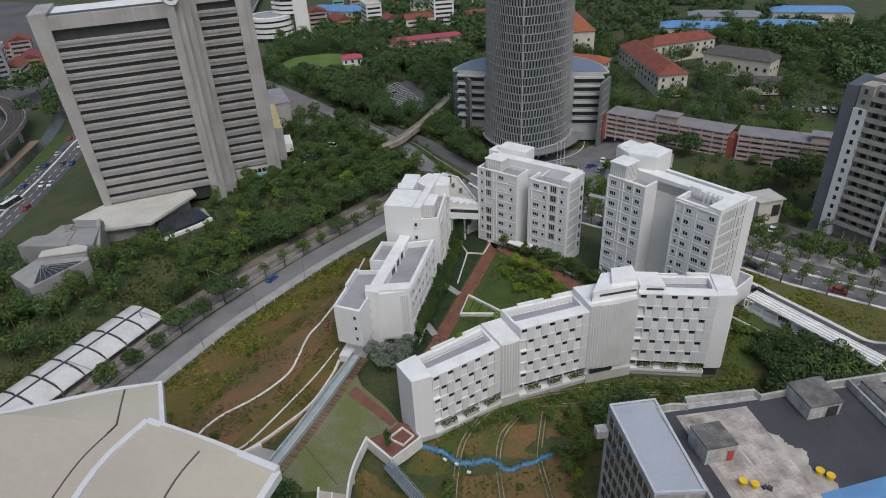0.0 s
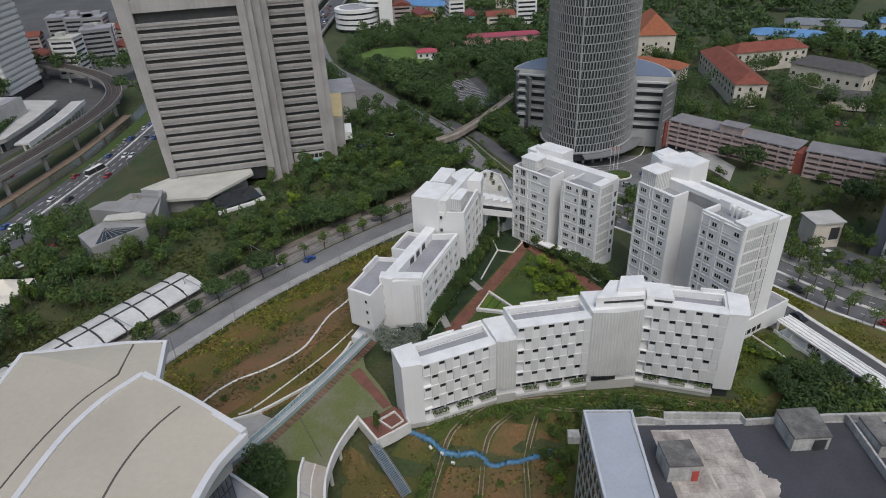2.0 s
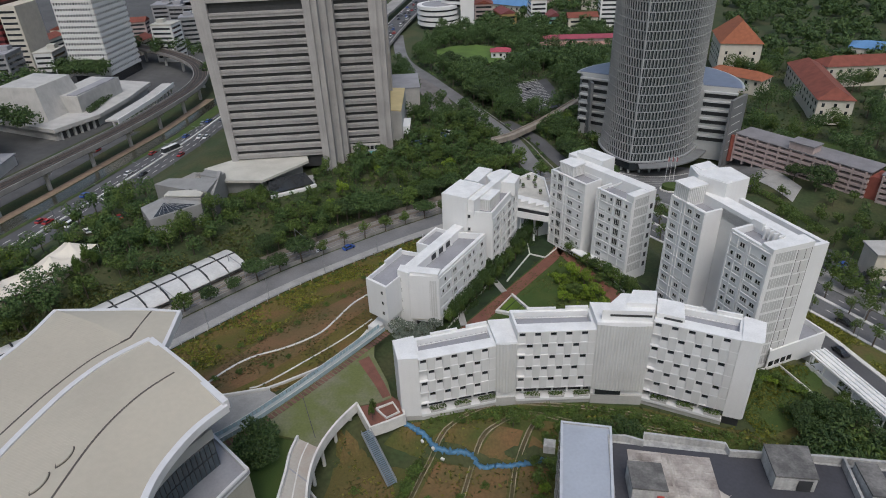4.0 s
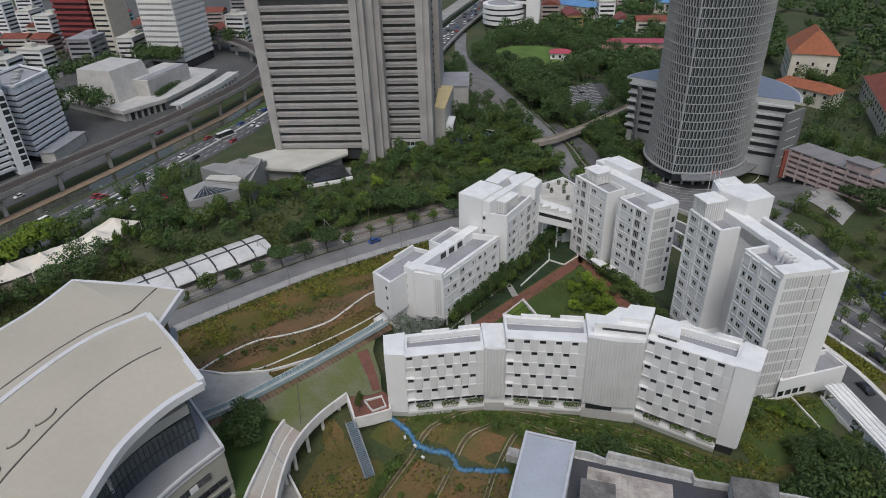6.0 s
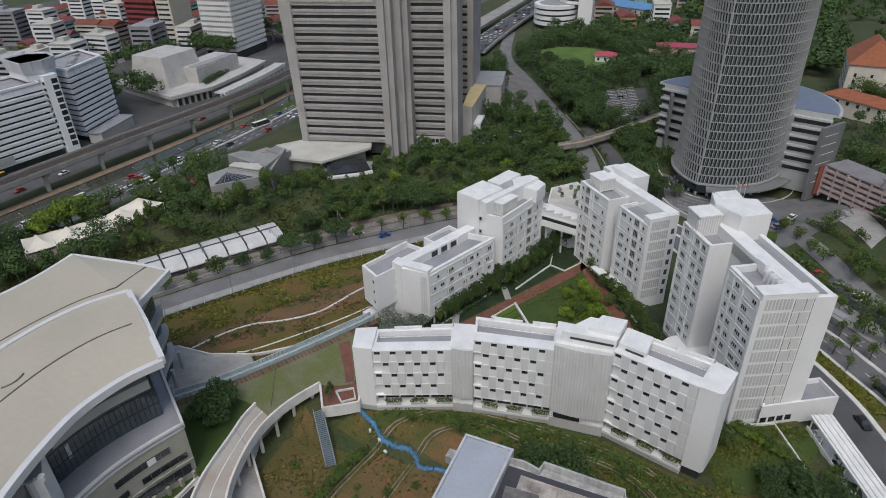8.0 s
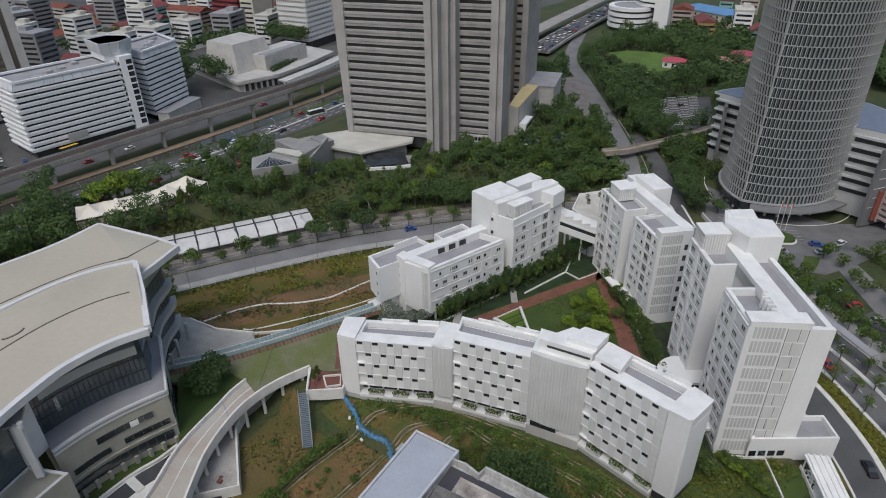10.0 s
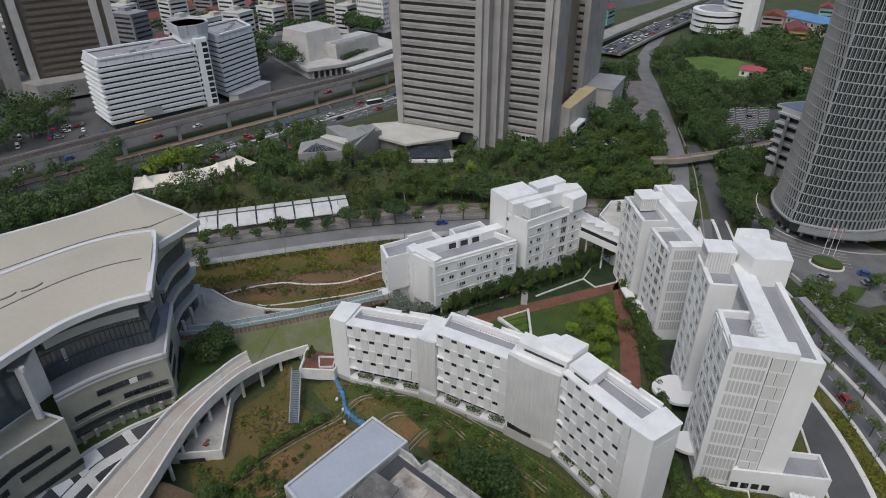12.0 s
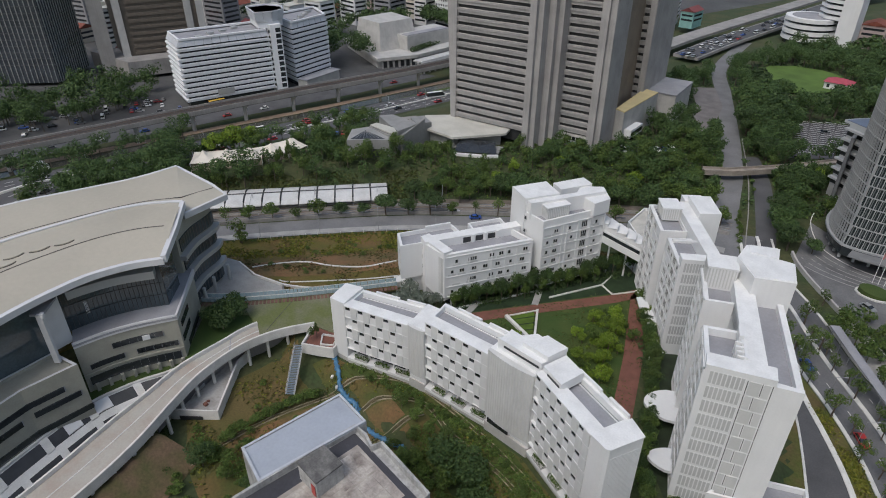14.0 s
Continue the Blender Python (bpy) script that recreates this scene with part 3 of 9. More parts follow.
# pad and wall beneath the ramp
solo("concrete_pad", MB().prism([(-24.5, 72.5), (-13.6, 55.8), (-7.9, 63.6), (-21.8, 73.0)], -5.5, -2.6), mat("stained_pale_slab", (0.42, 0.41, 0.39), 0.85, 0.2, 0.3, 2.0, 0.2, tint=(0.28, 0.26, 0.24)), "stained concrete pad under the ramp", "pad", "structure")
solo("pad_wall", MB().curb([(-24.0, 76.5), (-21.9, 72.9), (-7.8, 63.6), (-13.4, 56.0), (-15.4, 53.4)], 0.45, lambda x, y: -2.6, 1.3, 3.0), WHITEC, "white wall round the concrete pad", "wall", "structure")
f = Face((-13.4, 55.9), (-7.8, 63.5))
solo("pad_opening", f.box(MB(), 0.8, 6.0, 0.2, 0.3, -4.6, -3.0), DARK, "dark opening in the white pad wall", "opening", "structure")
solo("brick_heap", MB().box(-12.4, 62.2, -2.6, 1.0, 0.8, 0.5, 0.4).box(-13.2, 63.0, -2.6, 0.7, 0.5, 0.3, 1.0), BRICKP, "small heap of red brick on the pad", "brick heap")

# east side: grass, drive and the avenue
DRIVE_R = smooth_line([(56, 186), (62.3, 180.3), (68.3, 175.5), (76.7, 168.2), (83.0, 161.6), (88.7, 154.6), (93.8, 146.3), (100.6, 135.3), (112, 116)], 40)
DRIVE_L = smooth_line([(54, 184), (60.0, 178.6), (65.2, 172.5), (71.4, 164), (77, 156), (82.6, 149), (88, 141), (94, 130), (104, 112)], 40)
AVE = smooth_line([(40, 202), (47, 196.5), (55.5, 190.3), (66.2, 183.5), (77.2, 175.2), (85.5, 167.2), (92.6, 160.2), (99.2, 153.6), (105.6, 148.9), (150, 118)], 48)
area("east_grass", shifted(DRIVE_R, 1.2), shifted(AVE, -0.8)[6:40], 40, 6, 0.14, mat("verge_grass", (0.085, 0.1, 0.02), 0.95, 0.3, 0.2, 2.0, 0.5, tint=(0.13, 0.09, 0.04)), "strip of dry grass beside the avenue")
area("drive_bank", [(52, 178), (58, 170), (66, 160), (74, 150.5), (80, 143)], DRIVE_L[2:26], 30, 4, 0.12, bpy.data.materials["verge_grass"], "bank of dry grass and soil under the tall block")
area("drive", DRIVE_L, DRIVE_R, 40, 3, 0.1, ASPH, "dark asphalt drive behind the tall block")
area("avenue", AVE, shifted(AVE, 14.5), 48, 3, 0.12, mat("grey_avenue_asphalt", (0.15, 0.15, 0.155), 0.9, 0.2, 0.1, 2.0, 0.2), "grey avenue with a planted median")
area("avenue_verge", shifted(AVE, 14.7), shifted(AVE, 23), 48, 3, 0.2, PAVE, "pale broken paving beside the avenue")
area("car_park", shifted(AVE, 23.2)[10:], shifted(AVE, 36)[10:], 30, 4, 0.12, ASPH, "asphalt parking strip beyond the avenue")
AVN = smooth_line([(6, 236), (18, 223), (29, 212), (40, 202)], 16)
AVF = smooth_line([(14.5, 241), (24.5, 231), (34, 223.5), (49, 213.4)], 16)
area("avenue_end", AVN, AVF, 24, 3, 0.12, bpy.data.materials["grey_avenue_asphalt"], "grey avenue running on behind the white blocks")
kerb("lane_kerb", AVN, 0.9, 0.12, 0.14, WHITEC, "pale kerb of the avenue")
kerb("lane_kerb", AVF, 0.7, 0.15, 0.14, WHITEC, "pale kerb of the avenue")
kerb("median", [tuple(Vector(p).lerp(Vector(q), 0.55)) for p, q in zip(AVN, AVF)], 1.0, 0.2, 0.14, WHITEC, "pale kerbed median of the avenue")
kerb("lane_kerb", AVE, 0.9, 0.12, 0.14, WHITEC, "pale kerb of the avenue")
kerb("median", shifted(AVE, 8.0), 1.1, 0.2, 0.14, WHITEC, "pale kerbed median of the avenue")
for off in (4.0, 11.3):
    mb = MB()
    L = along(shifted(AVE, off), 90)
    for i in range(0, 90, 3):
        mb.curb([L[i], L[i + 1]], 0.16, over(0.14), 0.03, 0.0)
    solo("lane_line", mb, WHITEC, "dashed white lane markings", "road marking", "stuff")
kerb("drive_kerb", shifted(DRIVE_R, 0.5), 1.2, 0.2, 0.1, WHITEC, "pale kerb of the drive")
kerb("drive_kerb", shifted(DRIVE_L, -0.2), 0.5, 0.2, 0.1, WHITEC, "pale kerb of the drive")
area("south_lawn", [(60, 118), (66, 126), (72, 133)], [(66, 108), (78, 118), (82, 136)], 10, 6, 0.1, LAWN, "small sloping lawn below the tall block")
kerb("lawn_wall", [(66.5, 129.5), (72.0, 133.0), (76.5, 126.5), (80, 121)], 0.3, 0.6, 0.0, WHITEC, "low white wall by the lawn", cat="garden wall")
shl = thing("avenue_shelter", 64, 198, -2, "long flat grey shelter roof along the avenue", "shelter")
SHL = along([(52.5, 208.2), (62, 200.6), (73.0, 192.0), (84, 183.6)], 24)
part("roof", MB().curb(SHL, 2.4, lambda x, y: -0.6, 0.3, 0.0), ROOFG, shl)
for x, y in SHL[::3]:
    part("post", MB().box(x, y, -6, 0.2, 0.2, 5.4), STEEL, shl)
# footbridge with a ribbed white roof
fb = thing("footbridge", 86, 128, 0, "long white covered footbridge with a ribbed roof", "footbridge")
p, q = Vector((79.9, 136.4)), Vector((97, 108))
f = Face(p, q)
part("roof", f.box(MB(), 0, f.L, -2.3, 2.3, 3.5, 3.9), ROOFW, fb)
for d in (-1.7, -0.6, 0.6, 1.7):
    part("roof_rib", f.box(MB(), 0, f.L, d - 0.15, d + 0.15, 3.9, 4.2), ROOFW, fb)
part("side_wall", f.box(MB(), 0, f.L, 2.1, 2.3, -0.4, 0.9), WHITE, fb)
part("side_wall", f.box(MB(), 0, f.L, -2.3, -2.1, -0.4, 0.9), WHITE, fb)
part("deck", f.box(MB(), 0, f.L, -2.3, 2.3, -0.9, -0.4), WHITE, fb)
for k in range(8):
    for d in (-2.0, 2.0):
        part("post", f.box(MB(), k * f.L / 8 + 0.6, k * f.L / 8 + 0.85, d - 0.12, d + 0.12, -0.4, 3.5), WHITE, fb)
for a in (6, 17, 28):
    part("pier", f.box(MB(), a, a + 0.8, -1.6, 1.6, -9, -0.9), WHITE, fb)

solo("hall_garden", MB().prism([(-24.9, 61.6), (-22.6, 63.0), (-25.4, 71.4), (-26.8, 80.0), (-33.2, 80.2), (-41.5, 71.6)], -4.5, 2.4), LAWN, "sunken lawn between the hall and the ramp", "lawn", "structure")
kerb("plaza_wall", [(-66, 83.4), (-60.5, 86.7), (-50, 87.8), (-41, 92.7)], 0.4, 3.0, 0.0, WHITEC, "low white wall along the paved plaza", cat="wall")

# ---- the four white residential blocks ----
STOREY = 3.1


def roof_well(mb, poly, z, rim, drop, slot=1):
    """A sunken roof: parapet walls of width rim round the polygon, the deck drop below z. Convex polygons, anticlockwise."""
    n = len(poly)
    if sum(poly[i - 1][0] * poly[i][1] - poly[i][0] * poly[i - 1][1] for i in range(n)) < 0:
        poly = poly[::-1]
        rim = rim[::-1] if isinstance(rim, (list, tuple)) else rim
        if isinstance(rim, list):
            rim = rim[1:] + rim[:1]
    rims = rim if isinstance(rim, (list, tuple)) else [rim] * n
    P = [Vector(p) for p in poly]
    lines = []
    for i in range(n):
        d = (P[(i + 1) % n] - P[i]).normalized()
        lines.append((P[i] + Vector((-d.y, d.x)) * rims[i], d))
    inner = []
    for i in range(n):
        (p, d), (q, e) = lines[i - 1], lines[i]
        den = d.x * e.y - d.y * e.x
        if abs(den) < 0.05:
            inner.append(q)
            continue
        t = ((q.x - p.x) * e.y - (q.y - p.y) * e.x) / den
        inner.append(p + d * t)
    vs = [(*p, z) for p in poly] + [(*p, z) for p in inner] + [(*p, z - drop) for p in inner]
    mb.add(vs, [(i, (i + 1) % n, n + (i + 1) % n, n + i) for i in range(n)], 0)
    mb.add(vs, [(n + i, n + (i + 1) % n, 2 * n + (i + 1) % n, 2 * n + i) for i in range(n)], 2 if slot == 1 else 0)
    mb.add(vs, [tuple(range(2 * n, 3 * n))], slot)
    return mb


def well_body(parent, name, poly, z0, z1, rim, drop=1.2, label=""):
    """A wall body with a sunken grey roof behind its parapet."""
    mb = MB()
    n = len(poly)
    if sum(poly[i - 1][0] * poly[i][1] - poly[i][0] * poly[i - 1][1] for i in range(n)) < 0:
        poly = poly[::-1]
    vs = [(*p, z0) for p in poly] + [(*p, z1) for p in poly]
    mb.add(vs, [(i, (i + 1) % n, n + (i + 1) % n, n + i) for i in range(n)], 2)
    roof_well(mb, poly, z1, rim, drop)
    return part(name, mb, [ROOFW, ROOFG, WHITE], parent, label)


def solid(parent, name, poly, z0, z1, top=None, label=""):
    """A plain body with a white roof."""
    mb = MB().prism(poly, z0, z1, 0, cap=False)
    if sum(poly[i - 1][0] * poly[i][1] - poly[i][0] * poly[i - 1][1] for i in range(len(poly))) < 0:
        poly = poly[::-1]
    mb.add([(*p, z1) for p in poly], [tuple(range(len(poly)))], 1)
    return part(name, mb, [WHITE, top or ROOFW], parent, label)


def coping(parent, face, a0, a1, z, w=0.5, h=0.35):
    """A raised edge on a roof."""
    return part("parapet", face.box(MB(), a0, a1, -w, 0.06, z - 0.05, z + h), ROOFW, parent)


def pleats(parent, p, q, z0, z1, bow=0.0, step=0.6, label="pleated pale grey screen wall"):
    """A wall of upright folds between two plan points."""
    f = Face(p, q)
    n = max(4, int(f.L / step))
    pts = []
    for i in range(2 * n + 1):
        a = f.L * i / (2 * n)
        pts.append(f.w(a, bow * math.sin(math.pi * i / (2 * n)) + (0.1 if i % 2 else 0.0)))
    back = [f.w(f.L, -0.7), f.w(0, -0.7)]
    return part("pleated_screen", MB().prism(pts + back, z0, z1), PLEAT, parent, label)


def ribbed(parent, f, a0, a1, z0, z1, rows, cols, mat_=None, d=0.1, off=0.13):
    """A field of narrow upright screen panels in rows."""
    me = None
    w, h = (a1 - a0) / cols, (z1 - z0) / rows
    me = lbox(-w * 0.36, w * 0.36, -d, 0.05, 0.0, h * 0.8).mesh("screen_panel", mat_ or SCREEN)
    for r in range(rows):
        for c in range(cols):
            put("screen_panel", me, parent, f.at(a0 + w * (c + 0.5), off, z0 + h * (r + 0.1)))


# screens and windows of block A
A_PANEL = lbox(-0.8, 0.8, -0.02, 0.3, 0.0, 2.86).mesh("screen_panel", mat("white_perforated_panel", (0.64, 0.64, 0.63), 0.6, 0.05, 0.3, 6.0, 0.15, streak=0.05))
A_KIT = window_kit(1.3, 0.9, 1, frame_mat=ROOFG)


def chequer_face(parent, f, z0, floors, a0, bays):
    """Floors of proud screens and set-back windows that shift by half a bay from floor to floor."""
    for k in range(floors + 1):
        z = z0 + STOREY * k
        part("ledge", f.box(MB(), 0, f.L, -0.55, 0.1, z - 0.12, z + 0.12), WHITE, parent)
    pitch = (f.L - a0 * 2) / bays
    for k in range(floors):
        z = z0 + STOREY * k + 0.13
        off = 0.0 if (floors - k) % 2 else 0.5
        for b in range(bays):
            a = a0 + pitch * (b + off + 0.25)
            put("screen_panel", A_PANEL, parent, f.at(min(a + pitch * 0.5, f.L - 0.85), 0.09, z))
            set_window(A_KIT, parent, f.at(a + 0.08, -0.04, z + 1.95))
            part("balcony_panel", f.box(MB(), a - 0.82, a + 0.82, -0.5, -0.02, z, z + 1.95), WHITE, parent)
            part("balcony_panel", f.box(MB(), a - 0.82, a - 0.57, -0.5, -0.02, z + 1.95, z + 2.86), WHITE, parent)
            part("balcony_panel", f.box(MB(), a + 0.73, a + 0.82, -0.5, -0.02, z + 1.95, z + 2.86), WHITE, parent)


PLANTERS = []


def block_a():
    th = thing("residential_block", 20, 108, -4, "long white curved five-storey residential block with chequered screens", "building", "white residential blocks")
    SEG = [  # front left, front right, back right, back left, top, floors
        ((-4.6, 94.75), (10.0, 103.3), (6.3, 110.6), (-8.0, 101.6), 17.2, 4),
        ((14.2, 104.8), (30.0, 109.8), (27.6, 117.4), (10.8, 112.4), 20.4, 5),
        ((41.0, 112.2), (57.4, 109.9), (58.6, 118.2), (41.3, 120.0), 22.9, 6),
    ]
    for fl, fr, br, bl, top, floors in SEG:
        f, b = Face(fl, fr), Face(br, bl)
        z0 = top - 0.1 - STOREY * floors
        body = [f.w(0, -0.55), f.w(f.L, -0.55), br, bl]
        well_body(th, "wall", body, z0 - 0.1, top - 0.25, [2.6, 0.5, 1.0, 0.5], 1.3)
        coping(th, f, 0, f.L, top - 0.25, 2.0, 0.3)
        part("roof_gutter", b.box(MB(), 0.6, b.L - 0.6, -1.6, -1.45, top - 1.5, top - 1.3), ROOFW, th)
        # stepped upstands along the back parapet
        part("parapet", b.box(MB(), 0.3, b.L * 0.3, -0.45, 0.05, top - 0.3, top + 0.55), ROOFW, th)
        part("parapet", b.box(MB(), b.L * 0.42, b.L * 0.78, -0.45, 0.05, top - 0.3, top + 0.35), ROOFW, th)
        chequer_face(th, f, z0, floors, 0.1, 5)
        part("recessed_glazing", MB().prism([f.w(0, -2.0), f.w(f.L, -2.0), br, bl], 2.0, z0 - 0.1), PANE, th, "dark recessed glazed storey")
        for k in range(5):
            a = f.L * (k + 0.5) / 5
            part("column", f.box(MB(), a - 0.18, a + 0.18, -1.6, -1.2, 2.0, z0 - 0.1), WHITE, th)
        part("podium", MB().prism([f.w(0, 0.05), f.w(f.L, 0.05), br, bl], -6.5, 1.3), CONCP, th, "pale concrete podium wall")
        part("podium_slab", MB().prism([f.w(0, 0.4), f.w(f.L, 0.4), br, bl], 1.3, 2.0), WHITE, th)
        for k in range(3):
            a = f.L * (0.12 + 0.33 * k)
            part("planter", f.box(MB(), a, a + f.L * 0.2, -1.0, 0.35, 2.0, 2.5), CONCP, th)
            PLANTERS.append((f, a, a + f.L * 0.2))
    # end of the low segment
    f = Face((-8.6, 93.3), (-4.6, 94.75))
    solid(th, "end_wall", [(-8.6, 93.3), (-4.6, 94.75), (-8.0, 101.6), (-11.9, 98.9)], 1.4, 17.6)
    part("podium", MB().prism([(-8.4, 93.5), (-4.6, 94.9), (-8.0, 101.5), (-11.7, 98.8)], -6.5, 1.5), CONCP, th)
    for k in range(3):
        part("podium_door", f.box(MB(), 0.6 + k * 1.1, 1.5 + k * 1.1, 0.0, 0.08, -3.2, -0.4), WHITE, th)
    # links
    solid(th, "link_wall", [(10.0, 103.3), (14.2, 104.8), (10.8, 112.4), (6.3, 110.6)], 2.4, 17.9)
    pleats(th, (9.95, 103.0), (14.25, 104.5), 4.3, 17.8, 0.35)
    part("podium", MB().prism([(10.1, 102.9), (14.2, 104.5), (10.8, 112.3), (6.3, 110.5)], -6.5, 2.5), CONCP, th)
    solid(th, "link_wall", [(30.0, 109.9), (41.0, 112.3), (41.3, 120.0), (27.6, 117.4)], 2.4, 21.8)
    pleats(th, (29.95, 109.55), (41.0, 111.9), 4.2, 21.9, 0.5)
    part("podium", MB().prism([(30.1, 109.4), (41.0, 111.7), (41.3, 119.9), (27.6, 117.3)], -6.5, 2.5), CONCP, th)
    part("link_window", Face((29.95, 109.5), (41, 111.85)).box(MB(), 1.0, 6.5, 0.1, 0.3, 2.9, 4.1), PANE, th)
    # end of the high segment: a smooth rounded wall
    pts = [(57.4, 109.95), (60.9, 109.75), (61.45, 110.2), (62.6, 116.9), (58.6, 118.2)]
    solid(th, "end_wall", pts, 2.6, 22.8)
    ef = Face((61.45, 110.2), (62.6, 116.9))
    part("end_coping", MB().prism([(57.4, 109.85), (61.0, 109.65), (61.6, 110.1), (62.75, 117.0), (58.7, 118.3)], 22.75, 23.05), ROOFW, th)
    ribbed(th, ef, 0.3, 6.5, 4.0, 22.4, 1, 22, WHITE, d=0.05, off=0.0)
    # the shade below the rounded end is put into the podium colour
    part("podium", MB().prism([(57.4, 110.6), (60.8, 110.4), (62.2, 116.8), (58.6, 118.1)], -6.5, 2.7), DARK, th, "recessed ground storey with its shade painted dark")
    # roof rooms
    solid(th, "roof_room", [(30.6, 111.4), (41.0, 113.4), (41.2, 119.6), (34.0, 118.6)], 21.0, 24.4)
    solid(th, "roof_room", [(35.2, 113.8), (41.1, 114.8), (41.2, 119.75), (36.3, 119.0)], 24.4, 25.4)
    solid(th, "roof_room", [(41.4, 113.6), (46.9, 112.9), (46.8, 118.5), (41.5, 119.2)], 22.0, 24.1)
    for fl, fr in (((30.8, 111.3), (41.0, 113.3)), ((41.4, 113.5), (46.9, 112.8))):
        f = Face(fl, fr)
        part("roof_louvre", f.box(MB(), 1.5, f.L - 0.4, 0.0, 0.06, 23.0, 23.5), DARK, th)
    return th


block_a()

# windows shared by blocks B, C and D
W1, W2, W3 = window_kit(0.85, 1.15, 1), window_kit(1.4, 1.2, 2), window_kit(1.9, 1.2, 3)
TALL = window_kit(1.9, 2.3, 3)


def framed_face(parent, f, z0, floors, cols, bands=(), d=0.17, shift=0.0, gap=0.4):
    """A facade of ledges and upright ribs with windows set back in the fields. cols: (a, kit, jump); bands: ribs' places."""
    for k in range(floors + 1):
        z = z0 + STOREY * k
        part("ledge", f.box(MB(), 0.1, f.L - 0.1, -0.05, d, z - 0.14, z + 0.14), WHITE, parent)
    for a, w in bands:
        part("rib", f.box(MB(), a - w / 2, a + w / 2, -0.05, d + 0.03, z0 - 0.14, z0 + STOREY * floors + 0.14), WHITE, parent)
    for k in range(floors):
        z = z0 + STOREY * k
        for a, kit, jump in cols:
            if (k * 7 + int(a * 3)) % 9 == 4:
                continue
            aa = a + (jump if k % 2 else 0.0)
            set_window(kit, parent, f.at(aa, 0.03, z + (0.5 if kit is TALL else 1.0)))
        for a, kit, jump in cols:
            aa = a + (jump if k % 2 else 0.0)
            part("sill_panel", f.box(MB(), aa - 1.1, aa + 1.1, 0.0, 0.06, z + 0.25, z + 0.85), SCREEN, parent)


def louvre_room(parent, poly, z0, z1):
    """A roof tank room: white slab over walls of upright louvre blades."""
    solid(parent, "tank_room", poly, z0, z1 - 0.35)
    c = Vector((sum(p[0] for p in poly) / len(poly), sum(p[1] for p in poly) / len(poly)))
    big = [tuple(c + (Vector(p) - c) * 1.08) for p in poly]
    solid(parent, "tank_room_roof", big, z1 - 0.35, z1)
    n = len(poly)
    if sum(poly[i - 1][0] * poly[i][1] - poly[i][0] * poly[i - 1][1] for i in range(n)) < 0:
        poly = poly[::-1]
    for i in range(n):
        f = Face(poly[i], poly[(i + 1) % n])
        m = int(f.L / 0.55)
        me = lbox(-0.12, 0.12, -0.14, 0.0, 0, z1 - z0 - 1.0).mesh("louvre_blade", PLEAT)
        for k in range(m):
            put("louvre_blade", me, parent, f.at(f.L * (k + 0.5) / m, 0.0, z0 + 0.5))


